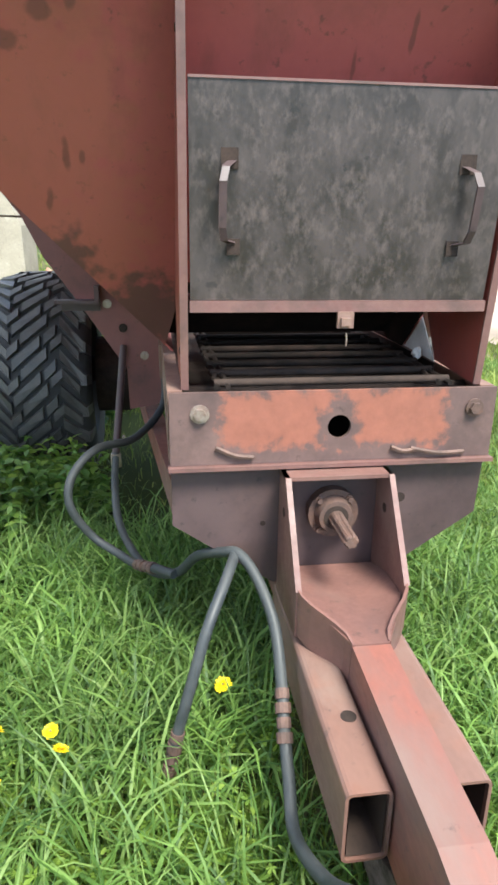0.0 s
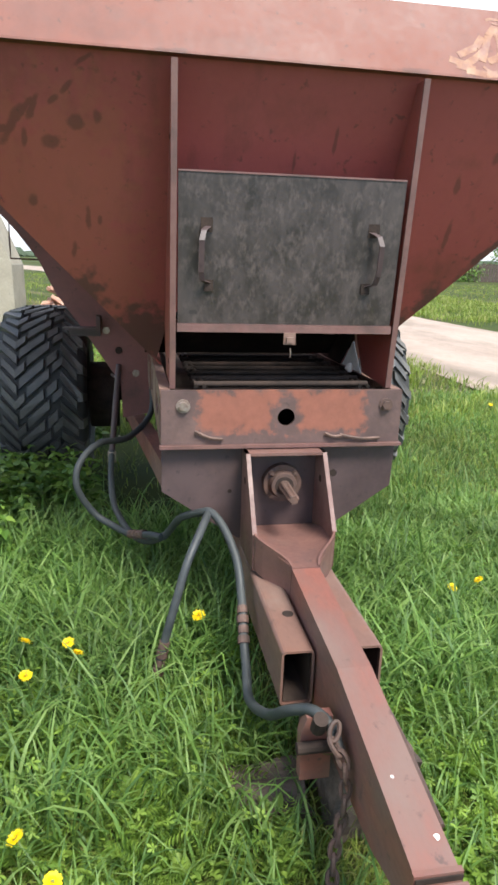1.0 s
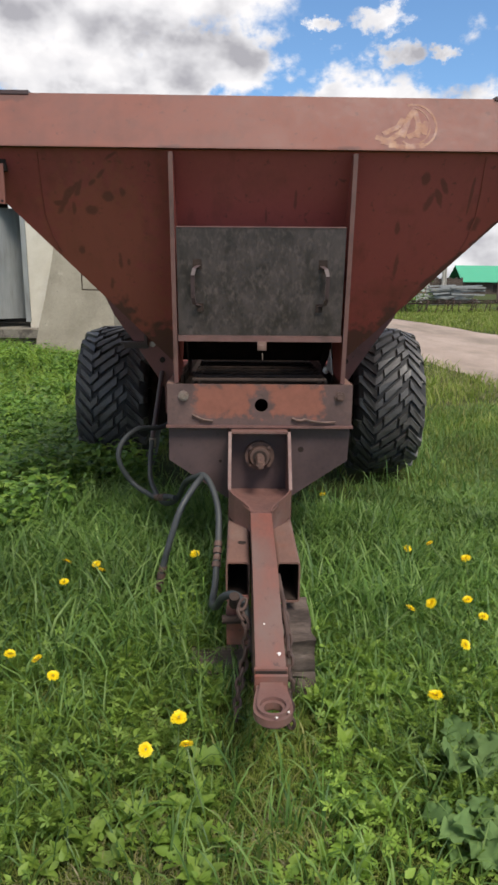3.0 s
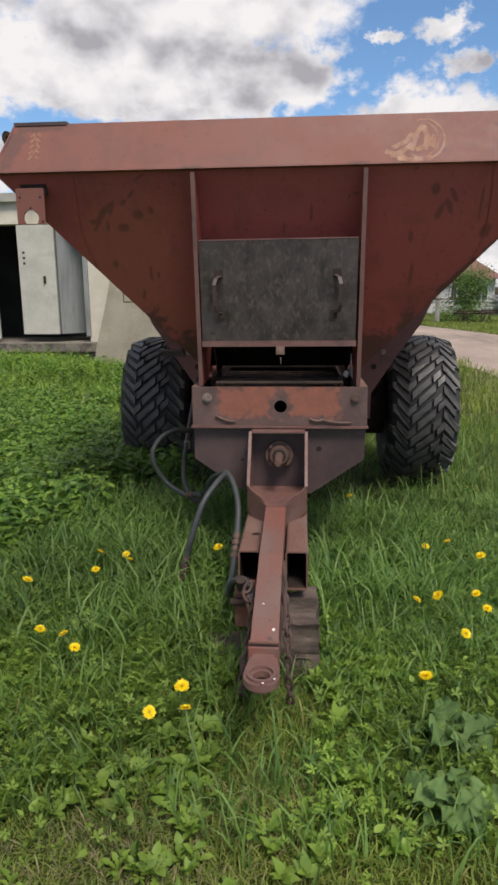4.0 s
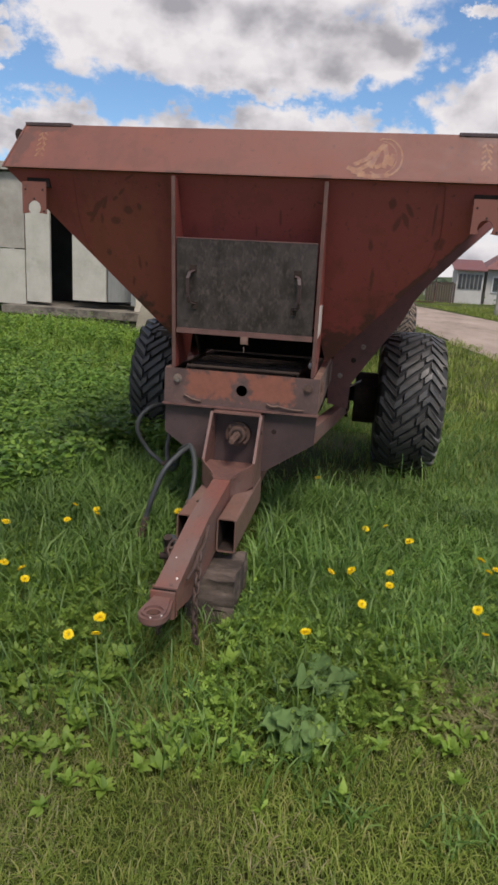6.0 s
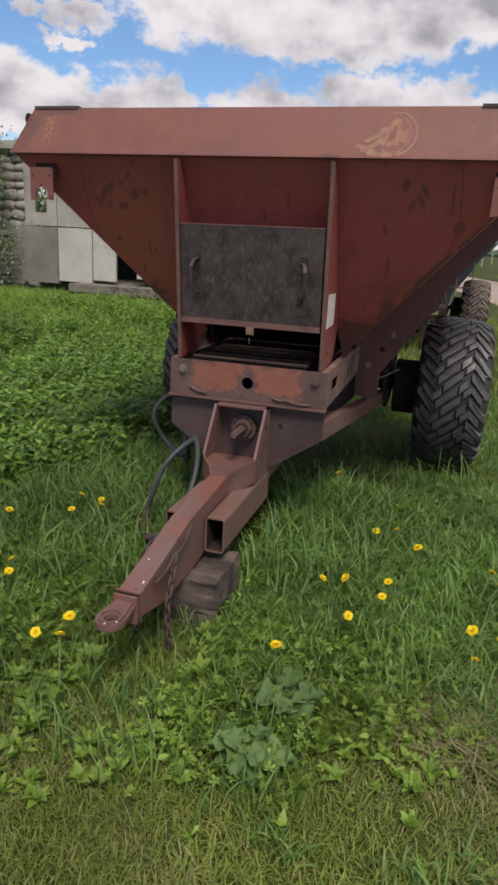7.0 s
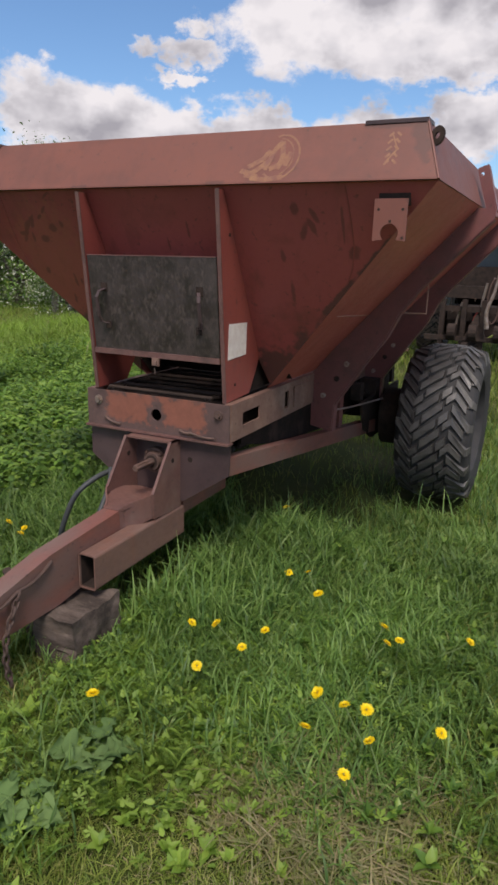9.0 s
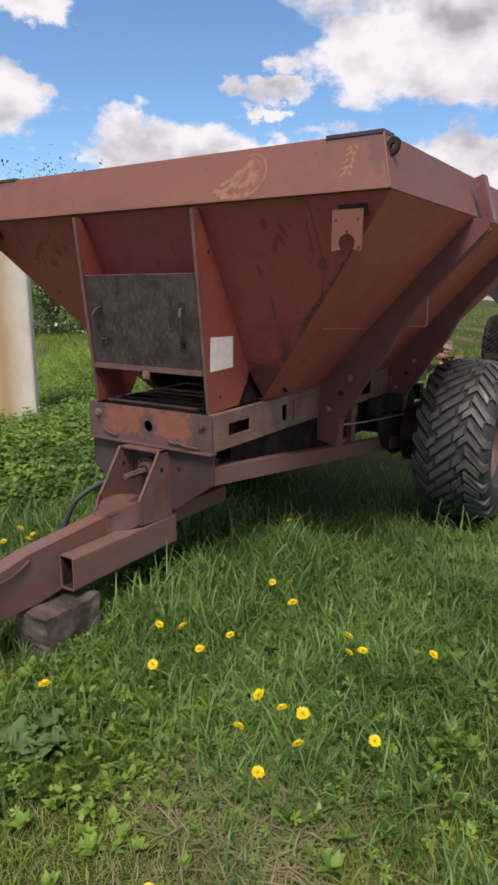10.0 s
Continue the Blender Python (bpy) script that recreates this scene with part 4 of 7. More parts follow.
    for x in (-0.262, 0.252):
        bm = B()
        z0, z1 = 1.285, 1.425
        y0, y1 = lean(z0), lean(z1)
        path = [(y1 - 0.002, z1 + 0.012), (y1 - 0.03, z1 - 0.002), (y1 - 0.042, z1 - 0.03), (y0 - 0.04, z0 + 0.02), (y0 - 0.028, z0 - 0.006), (y0 - 0.002, z0 - 0.012)]
        g = 1 if x < 0 else -1
        bow = [g * v for v in (0.008, -0.010, -0.017, -0.017, -0.012, 0.010)]
        for k, ((ya, za), (yb2, zb2)) in enumerate(zip(path, path[1:])):
            xa, xb = x + bow[k], x + bow[k + 1]
            prism(bm, [(xa - 0.008, ya, za), (xa + 0.008, ya, za), (xb + 0.008, yb2, zb2), (xb - 0.008, yb2, zb2)], (0, 0.005, 0.002))
        h = part("handle", bm, GUSSET, pl, "bent flat-bar iron handle")
        bm = B()
        box(bm, x - 0.018, x + 0.018, y1 - 0.004, y1 - 0.0005, z1 - 0.005, z1 + 0.035)
        part("handle_base", bm, DARK, h)
        bm = B()
        box(bm, x + bow[5] - 0.014, x + bow[5] + 0.014, y0 - 0.004, y0 - 0.0005, z0 - 0.035, z0 - 0.002)
        part("handle_base", bm, DARK, h)
    bm = B()
    box(bm, -0.346, 0.343, -0.134, 0.02, 1.126, 1.151)
    shelf = part("sill_bar", bm, edge, top, "pink worn cross bar under the cover plate", bevel=0.003)
    bm = B()
    box(bm, -0.012, 0.026, -0.142, -0.132, 1.090, 1.127)
    box(bm, -0.005, 0.018, -0.152, -0.142, 1.096, 1.114)
    part("latch", bm, FRAME, shelf, bevel=0.003)
    bm = B()
    tube(bm, [(0.008, -0.148, 1.08), (0.010, -0.148, 1.065), (0.009, -0.148, 1.05)], 0.002, 5)
    part("latch_wire", bm, BARE, shelf)
    # conveyor in the throat; bed and rear bars carry its shade in their colour
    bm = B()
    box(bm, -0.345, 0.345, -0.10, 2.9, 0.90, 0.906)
    bed = part("conveyor_bed", bm, SHADE_BLACK, top)
    if full:
        for s in (-1, 1):
            for y0 in np.arange(-0.12, 0.75, 0.075):
                bm = B()
                xx = s * 0.272
                for o in (-0.014, 0.014):
                    tube(bm, [(xx + o, y0, 0.952), (xx + o * 0.6, y0 + 0.04, 0.956), (xx + o, y0 + 0.085, 0.952)], 0.007, 6)
                part("chain_link", bm, SHADE_BLACK, bed)
        for k, y0 in enumerate(np.arange(-0.10, 0.75, 0.105)):
            bm = B()
            rod(bm, (-0.29, y0, 0.958), (0.29, y0 + 0.004, 0.958), 0.0095, 10)
            part("conveyor_bar", bm, DARK if k < 2 else SHADE_BLACK, bed, smooth=True)
    # sheets added behind the opening, near black to stand for the dark inside
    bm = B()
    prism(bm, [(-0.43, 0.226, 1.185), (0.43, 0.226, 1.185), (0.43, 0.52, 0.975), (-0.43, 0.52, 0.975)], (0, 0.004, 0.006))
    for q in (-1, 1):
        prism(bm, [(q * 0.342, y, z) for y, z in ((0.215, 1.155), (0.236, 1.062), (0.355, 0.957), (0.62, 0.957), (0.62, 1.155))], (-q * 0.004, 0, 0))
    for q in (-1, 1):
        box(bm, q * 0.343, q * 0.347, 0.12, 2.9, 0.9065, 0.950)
    part("inner_baffle", bm, SHADE_BLACK, top, "dark sheets added behind the opening for its shade")
    # plate added in the right corner, its pale colour stands for daylight there
    for q in (1,):
        bm = B()
        prism(bm, [(q * 0.3505, y, z) for y, z in ((0.130, 0.953), (0.236, 1.062), (0.352, 0.957))], (-q * 0.003, 0, 0))
        cp = part("corner_plate", bm, CRUST_AND_DAYLIGHT, top, "pale plate standing for daylight in the corner of the opening")
        # dark face added so that the pale plate stays hidden from outside
        bm = B()
        prism(bm, [(q * 0.3525, y, z) for y, z in ((0.130, 0.953), (0.236, 1.062), (0.352, 0.957))], (-q * 0.0015, 0, 0))
        part("plate_back", bm, SHADE_BLACK, cp, "dark outer face that hides the pale plate")
    if full:
        bm = B()
        bmesh.ops.create_icosphere(bm, subdivisions=2, radius=0.017, matrix=Matrix.Translation((0.322, 0.19, 0.966)) @ Matrix.Diagonal((0.7, 1.2, 1.1, 1)))
        for v in bm.verts:
            v.co += Vector((noise.noise(v.co * 60), noise.noise(v.co * 60 + Vector((3, 0, 0))), noise.noise(v.co * 60 + Vector((0, 3, 0))))) * 0.008
        part("crust", bm, CRUST_AND_DAYLIGHT, top, "pale crust of old fertilizer")
    # gearbox, return pan and cross shaft under the bed
    bm = B()
    box(bm, -0.31, 0.31, 0.15, 2.95, 0.66, 0.67)
    box(bm, -0.31, -0.30, 0.15, 2.95, 0.67, 0.90)
    box(bm, 0.30, 0.31, 0.15, 2.95, 0.67, 0.90)
    part("return_pan", bm, DARK, top)
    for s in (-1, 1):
        # added side plate, black for the shade under the frame
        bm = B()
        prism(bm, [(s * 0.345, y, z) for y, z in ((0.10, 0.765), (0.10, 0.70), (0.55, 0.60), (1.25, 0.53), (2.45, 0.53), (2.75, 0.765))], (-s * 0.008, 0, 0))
        part("belly_plate", bm, SHADE_BLACK, top, "black side plate added for the shade under the frame")
        # leaf spring on the axle
        for k in range(4):
            bm = B()
            h = 0.44 - 0.085 * k
            tube(bm, [(s * 0.455, 2.14 - h, 0.70 + 0.0 * k), (s * 0.455, 2.14 - h * 0.5, 0.655 - 0.012 * k), (s * 0.455, 2.14, 0.635 - 0.014 * k), (s * 0.455, 2.14 + h * 0.5, 0.655 - 0.012 * k), (s * 0.455, 2.14 + h, 0.70)], 0.012, 6)
            part("spring_leaf", bm, DARK, axle)
        for y in (1.70, 2.58):
            bm = B()
            box(bm, s * 0.42, s * 0.49, y - 0.04, y + 0.04, 0.66, 0.78)
            part("spring_hanger", bm, DARK, axle, bevel=0.006)
        bm = B()
        box(bm, s * 0.44, s * 0.468, 1.28, 1.35, 0.55, 0.77)
        box(bm, s * 0.40, s * 0.43, 1.20, 1.46, 0.70, 0.77)
        part("frame_bracket", bm, RIBP if full else DARK, top, bevel=0.005)
    bm = B()
    box(bm, -0.16, 0.16, 1.1, 1.45, 0.46, 0.655)
    part("gearbox", bm, DARK, top, bevel=0.02)
    bm = B()
    rod(bm, (0.003, -0.10, 0.632), (0.003, 1.12, 0.57), 0.03, 12)
    part("line_shaft", bm, DARK, top, smooth=True)
    bm = B()
    rod(bm, (-0.39, 0.02, 0.905), (0.39, 0.02, 0.905), 0.02, 12)
    part("idler_shaft", bm, DARK, top, smooth=True)
    # neck box round the drive shaft, and the drawbar
    neck = [(-0.118, 0.752), (-0.20, 0.752), (-0.352, 0.54), (-0.349, 0.42), (-0.118, 0.405)]
    bm = B()
    for s in (-1, 1):
        prism(bm, [(s * 0.130, y, z) for y, z in neck], (-s * 0.009, 0, 0))
    prism(bm, [(-0.130, -0.118, 0.752), (-0.130, -0.202, 0.752), (0.130, -0.202, 0.752), (0.130, -0.118, 0.752)], (0, 0, -0.009))
    nb = part("neck_box", bm, NECK if full else draw_c, top, "dusty brown plate box round the drive shaft")
    # its cheeks bend inwards to the drawbar, a sloping floor between them
    for s in (-1, 1):
        bm = B()
        n = 7
        rows = []
        for k in range(n):
            t = k / (n - 1)
            x = 0.130 + (0.042 - 0.130) * (t * t * (3 - 2 * t))
            y = -0.345 - 0.150 * t
            rows.append([(s * x, y, 0.548 - 0.050 * t), (s * x, y + 0.01, 0.435 - 0.06 * t)])
        for (a, b2), (c, e) in zip(rows, rows[1:]):
            prism(bm, [a, c, e, b2], (-s * 0.005, 0.006, 0))
        bmesh.ops.remove_doubles(bm, verts=bm.verts, dist=0.0005)
        part("neck_cheek", bm, NECK if full else draw_c, nb)
    bm = B()
    n = 8
    grid = []
    for k in range(n):
        t = k / (n - 1)
        y = -0.125 - 0.37 * t
        half = 0.120 if y > -0.34 else 0.125 + (0.040 - 0.125) * ((-0.34 - y) / 0.155)
        row = []
        for j in range(9):
            v = -1 + j / 4
            row.append(bm.verts.new((v * half, y, 0.475 + 0.02 * t + 0.035 * abs(v) ** 3 * min(1, 3 * t) * (1 - t) ** 0.5)))
        grid.append(row)
    for p, q in zip(grid, grid[1:]):
        for j in range(8):
            bm.faces.new((p[j], p[j + 1], q[j + 1], q[j]))
    r = bmesh.ops.extrude_face_region(bm, geom=bm.faces[:])
    bmesh.ops.translate(bm, verts=[g for g in r["geom"] if isinstance(g, bmesh.types.BMVert)], vec=(0, 0, -0.008))
    bmesh.ops.recalc_face_normals(bm, faces=bm.faces)
    part("neck_floor", bm, NECK if full else draw_c, nb, smooth=True)
    for s in (-1, 1):
        bm = B()
        for (ya, za), (yb2, zb2) in zip(neck[1:2], neck[2:3]):
            prism(bm, [(s * 0.1325, ya - 0.004, za), (s * 0.119, ya - 0.004, za), (s * 0.119, yb2 - 0.004, zb2), (s * 0.1325, yb2 - 0.004, zb2)], (0, 0.005, 0))
        part("neck_edge", bm, edge, nb)
        bm = B()
        rod(bm, (s * 0.1195, -0.19, 0.66), (s * 0.1185, -0.19, 0.66), 0.012, 12)
        rod(bm, (s * 0.131, -0.19, 0.66), (s * 0.1318, -0.19, 0.66), 0.012, 12)
        part("neck_hole", bm, DARK, nb)
    bm = B()
    rod(bm, (0.003, -0.108, 0.632), (0.003, -0.150, 0.632), 0.064, 26)
    rod(bm, (0.003, -0.150, 0.632), (0.003, -0.176, 0.632), 0.050, 24, 0.042)
    fl = part("shaft_flange", bm, RUST, nb, "rusty bearing flange", smooth=True, bevel=0.004)
    for k in range(4):
        a = radians(45 + 90 * k)
        bolt(fl, (0.003 + 0.055 * math.cos(a), -0.150, 0.632 + 0.055 * math.sin(a)), (0, -1, 0), 0.007, RUST)
    bm = B()
    rod(bm, (0.003, -0.1755, 0.632), (0.003, -0.178, 0.632), 0.031, 22)
    part("bore", bm, DARK, fl, "dark greasy bearing bore")
    bm = B()
    rings = []
    n = 36
    for y, rr in ((-0.175, 1), (-0.215, 1), (-0.216, 0.92), (-0.305, 0.92), (-0.312, 0.75)):
        ring = []
        for k in range(n):
            a = 2 * math.pi * k / n
            g = 1.0 if (k // 3) % 2 == 0 or y > -0.21 else 0.82
            r = 0.0195 * rr * g
            ring.append(bm.verts.new((0.003 + r * math.cos(a), y, 0.632 + r * math.sin(a))))
        rings.append(ring)
    for a, b in zip(rings, rings[1:]):
        for k in range(n):
            bm.faces.new((a[k], a[(k + 1) % n], b[(k + 1) % n], b[k]))
    bm.faces.new(rings[-1])
    part("splined_shaft", bm, RUST, fl, "rust-pink splined drive shaft")
    bm = B()
    prof = [(-0.38, 0.468), (-0.47, 0.493), (-0.93, 0.458), (-1.15, 0.412), (-1.385, 0.364), (-1.40, 0.285), (-1.2, 0.235), (-0.90, 0.228), (-0.30, 0.30)]
    prism(bm, [(-0.041, y, z) for y, z in prof], (0.082, 0, 0))
    db = part("drawbar", bm, draw_c, top, "dusty red welded box drawbar", bevel=0.012)
    bm = B()
    for y0, half, z0, z1 in ((-1.372, 0.0445, 0.262, 0.3715), (-1.398, 0.0435, 0.268, 0.3665)):
        box(bm, -half, half, y0 - 0.011, y0, z0, z1)
    part("drawbar_collar", bm, draw_c, db, "two weld ridges round the end of the drawbar", bevel=0.004)
    # dark strip that draws the shadow in the gap between the ridges
    bm = B()
    box(bm, -0.0425, 0.0425, -1.3865, -1.3845, 0.268, 0.3675)
    part("ridge_shadow_gap", bm, DARK, db, "dark strip for the shade between the ridges")
    # towing eye
    bm = B()
    tongue = [(0.050 * math.sin(t), -0.050 * math.cos(t)) for t in np.linspace(-1.62, 1.62, 17)] + [(0.047, 0.04), (0.041, 0.075), (0.041, 0.105), (-0.041, 0.105), (-0.041, 0.075), (-0.047, 0.04)]
    ring_plate(bm, tongue, 0.0235, (0, -1.508, 0.314), (1, 0, 0), (0, 1, 0), (0, 0.004, 0.036), 36)
    bmesh.ops.remove_doubles(bm, verts=bm.verts, dist=0.0004)
    bmesh.ops.bevel(bm, geom=[e for e in bm.edges if len(e.link_faces) == 2 and e.calc_face_angle(0) > 1.0], offset=0.009, segments=2, affect="EDGES")
    part("towing_eye", bm, NECK if full else draw_c, db, "worn red forged towing eye", smooth=True)
    bm = B()
    rod(bm, (0.024, -1.32, 0.3785), (0.0245, -1.3196, 0.3775), 0.006, 9)
    part("paint_fleck", bm, PAPER, db)
    if full:
        for fx, fy, fr in ((0.006, -1.556, 0.003), (0.036, -1.535, 0.003), (-0.012, -1.20, 0.0035)):
            bm = B()
            fz = 0.3525 if fy < -1.5 else 0.4035
            rod(bm, (fx, fy, fz), (fx, fy, fz - 0.002), fr, 8)
            part("paint_fleck", bm, PAPER, db)
        bm = B()
        tube(bm, spline([(0.043, -0.93, 0.43), (0.050, -1.0, 0.405), (0.055, -1.06, 0.395), (0.053, -1.12, 0.392), (0.056, -1.19, 0.372), (0.053, -1.285, 0.362)], 6), 0.0085, 8, 0.006)
        part("old_cable", bm, CHAINS, db, "frayed old cable along the drawbar", smooth=True)
    # square tubes either side
    for s in (-1, 1):
        bm = B()
        o, i, zt, zb = 0.132, 0.047, 0.410, 0.255
        t = 0.006
        loops = []
        cr = 0.013
        for ya in (-0.78, -0.09):
            for q in (0, t):
                ring = []
                for cx, cz, a0 in ((i + cr, zb + cr, 180), (o - cr, zb + cr, 270), (o - cr, zt - cr, 0), (i + cr, zt - cr, 90)):
                    ring += [bm.verts.new((s * (cx + (cr - q) * math.cos(radians(a0 + da))), ya, cz + (cr - q) * math.sin(radians(a0 + da)))) for da in (0, 30, 60, 90)]
                loops.append(ring)
        for la, lb in ((0, 1), (1, 3), (3, 2), (2, 0)):
            for k in range(16):
                bm.faces.new((loops[la][k], loops[la][(k + 1) % 16], loops[lb][(k + 1) % 16], loops[lb][k]))
        tb = part("square_tube", bm, TUBING if full else draw_c, top, "dusty brown-red open-ended square tube beside the drawbar")
        # inner faces coloured dark: mud and the tube's own shade in one material
        bm = B()
        bore = [[bm.verts.new((s * xx, ya, zz)) for xx, zz in ((i + t + 0.004, zb + t + 0.004), (o - t - 0.004, zb + t + 0.004), (o - t - 0.004, zt - t - 0.004), (i + t + 0.004, zt - t - 0.004))] for ya in (-0.775, -0.33)]
        for k in range(4):
            bm.faces.new((bore[0][k], bore[0][(k + 1) % 4], bore[1][(k + 1) % 4], bore[1][k]))
        part("tube_bore", bm, DARK, tb, "dark rusted inside of the tube, its shade put into the colour")
        bm = B()
        box(bm, s * 0.06, s * 0.128, -0.088, 0.36, 0.36, 0.44)
        part("tube_tail", bm, draw_c, tb, bevel=0.004)
        # dark plate added to end the view into the tube in shade
        bm = B()
        box(bm, s * (i + 0.006), s * (o - 0.006), -0.32, -0.31, 0.262, 0.403)
        part("tube_plug", bm, DARK, tb)
        if full and s < 0:
            bm = B()
            rod(bm, (-0.075, -0.60, 0.4095), (-0.075, -0.60, 0.4112), 0.016, 14)
            part("drain_hole", bm, DARK, tb)
    # hanger plates under the band
    for s in (-1, 1):
        bm = B()
        cx, zc, r = s * 1.073, 1.660, 0.034
        half = 0.062
        pts = [(-half, 0.150), (half, 0.150), (half, 0.0)]
        pts += [(r * math.cos(a), 0.028 + r * math.sin(a)) for a in np.linspace(-0.75, math.pi + 0.75, 16)]
        pts += [(-half, 0.0)]
        prism(bm, [(cx + u, -0.186, zc + v) for u, v in pts], (0, 0.008, 0))
        hp = part("hanger_plate", bm, rimpaint, top, "red hanger plate with a half-round notch")
        # dark block that stands for the shadow between plate and band
        bm = B()
        box(bm, cx - half * 0.95, cx + half * 0.95, -0.140, -0.10, 1.790, 1.866)
        part("hanger_root", bm, DARK, hp)
        for u, v in ((-0.045, 0.112), (0.045, 0.112), (0.0, 0.07), (0.05, 0.012)):
            bm = B()
            rod(bm, (cx + u, -0.1868, zc + v), (cx + u, -0.1855, zc + v), 0.0055, 8)
            part("pin_hole", bm, DARK, hp)
        # flat bar and lug on the corner of the band
        bm = B()
        prism(bm, [(s * 0.925, RTY - 0.008, RTZ - 0.006), (s * (RT + 0.004), RTY - 0.008, RTZ - 0.006), (s * (RT + 0.004), RTY + 0.10, RTZ - 0.006), (s * 0.925, RTY + 0.05, RTZ - 0.006)], (0, 0, 0.014))
        part("corner_bar", bm, GUSSET if full else DARK, top, "dark steel bar on the corner of the band", bevel=0.003)
        bm = B()
        ring_plate(bm, [(0.030 * math.cos(a), 0.030 * math.sin(a)) for a in np.linspace(0, 2 * math.pi, 17)[:-1]], 0.010, (s * (RT + 0.038), -0.080, 2.034), (s * 0.8, 0, 0.6), (-0.3 * s, 0.0, 0.95), (0, 0.022, 0), 18)
        part("tie_lug", bm, DARK, top, smooth=False)
    return top, fw, band, db, beam


worn_field(BEAM, (0.285, 0.105, 0.070), -0.285, 0.285, 0.795, 0.958, (0.008, 0.845, 0.038))
RED = (PAINT, PAINT_RIM, PAINT_EDGE, FRAME, BEAM, GUSSET, DRAW)
BLUES = (BLUE, BLUE, DARK, DARK, DARK, DARK, DARK)
spr, fw, band, db, beam = spreader("fertilizer_spreader", "oxide red single-axle fertilizer spreader trailer, rusty and faded, parked in grass", (0, 0, 0), RED)


# paint marks on the front band, lying on its face
def on_band(x, f):
    """A point on the front band: f from 0 (lower edge) to 1 (upper edge), a hair proud."""
    return Vector((x, RBY + (RTY - RBY) * f - 0.0007, RBZ + (RTZ - RBZ) * f + 0.0003))


def stroke(bm, pts, w):
    for (x0, f0), (x1, f1) in zip(pts, pts[1:]):
        a, b = on_band(x0, f0), on_band(x1, f1)
        n = (b - a).cross(Vector((0, -1, 0.5))).normalized() * w
        if n.length < 1e-6:
            continue
        prism(bm, [a - n, b - n, b + n, a + n], (0, 0.001, -0.0005))


bm = B()
cx, cf = 0.60, 0.47
stroke(bm, [(cx + 0.082 * math.cos(a), cf + 0.40 * math.sin(a)) for a in np.linspace(-2.3, 1.9, 24)], 0.0045)
stroke(bm, [(cx - 0.012 + 0.070 * math.cos(a), cf + 0.34 * math.sin(a)) for a in np.linspace(-1.2, 1.5, 14)], 0.003)
for pts in ([(0.44, 0.24), (0.49, 0.18), (0.53, 0.30), (0.56, 0.42)], [(0.545, 0.24), (0.575, 0.62), (0.60, 0.76)], [(0.60, 0.76), (0.612, 0.50), (0.605, 0.24)], [(0.47, 0.30), (0.53, 0.44), (0.555, 0.60)],
            [(0.565, 0.25), (0.60, 0.32), (0.635, 0.50)], [(0.49, 0.10), (0.55, 0.06), (0.63, 0.10)], [(0.63, 0.30), (0.645, 0.55)], [(0.46, 0.16), (0.52, 0.12)]):
    stroke(bm, pts, 0.0110)
part("painted_emblem", bm, YELLOW_MARK, band, "faded yellow painted emblem")
for x in (-1.055, 1.05):
    bm = B()
    for f in (0.24, 0.36, 0.48, 0.60, 0.72):
        stroke(bm, [(x - 0.024, f + 0.02), (x - 0.008, f + 0.09)], 0.0045)
        stroke(bm, [(x + 0.004, f + 0.10), (x + 0.020, f + 0.03)], 0.0045)
    stroke(bm, [(x - 0.02, 0.30), (x + 0.016, 0.52), (x - 0.014, 0.80)], 0.003)
    part("painted_mark", bm, YELLOW_MARK, band, "faded yellow painted mark")


# lapped corner sheets on the front: a thin raised seam
for sg in (-1, 1):
    bm = B()
    tube(bm, [Vector((sg * x, front_y(z) - 0.001, z)) for x, z in ((0.885, 1.86), (0.895, 1.74), (0.90, 1.64), (0.885, 1.56), (0.855, 1.49))], 0.003, 5)
    part("lap_seam", bm, PAINT, fw)

# pale line along the side wall
for s in (1,):
    bm = B()
    def on_side(y, z):
        return Vector((s * (wall_x(z) + 0.002), y, z - 0.001))
    for a, b in (((0.30, 1.335), (1.0, 1.30)),):
        tube(bm, [on_side(*a), on_side(*b)], 0.0022, 5)
    part("chalk_line", bm, LIT_PALE, spr)

# wire loops standing off the side walls, the right one coloured pale as lit
for sg in (-1, 1):
    bm = B()
    tube(bm, [(sg * (wall_x(1.495) - 0.01), 1.02, 1.495), (sg * 1.004, 1.02, 1.485), (sg * 1.006, 1.02, 1.40), (sg * 1.006, 1.02, 1.322), (sg * 0.90, 1.02, 1.320), (sg * (wall_x(1.32) - 0.01), 1.02, 1.320)], 0.0042, 6)
    part("wire_loop", bm, RUST if sg < 0 else LIT_PALE, spr, "bent wire loop on the side of the hopper")

# hydraulic hoses
def hose(pts, fitting_at, name="hydraulic_hose", r=0.0135, lab="grey rubber hydraulic hose drooping into the grass"):
    bm = B()
    line = spline(pts, 8)
    tube(bm, line, r, 12)
    h = part(name, bm, HOSE, spr, lab, smooth=True)
    for i in fitting_at:
        a, b = Vector(pts[i]), Vector(pts[i + 1])
        d = (b - a).normalized()
        bm = B()
        for k in range(4):
            p = a + d * 0.03 * k
            rod(bm, p, p + d * 0.022, r * (1.35 if k % 2 else 1.2), 12)
        part("fitting", bm, RUST, h, "rusty brass-coloured hose fitting")
    return h


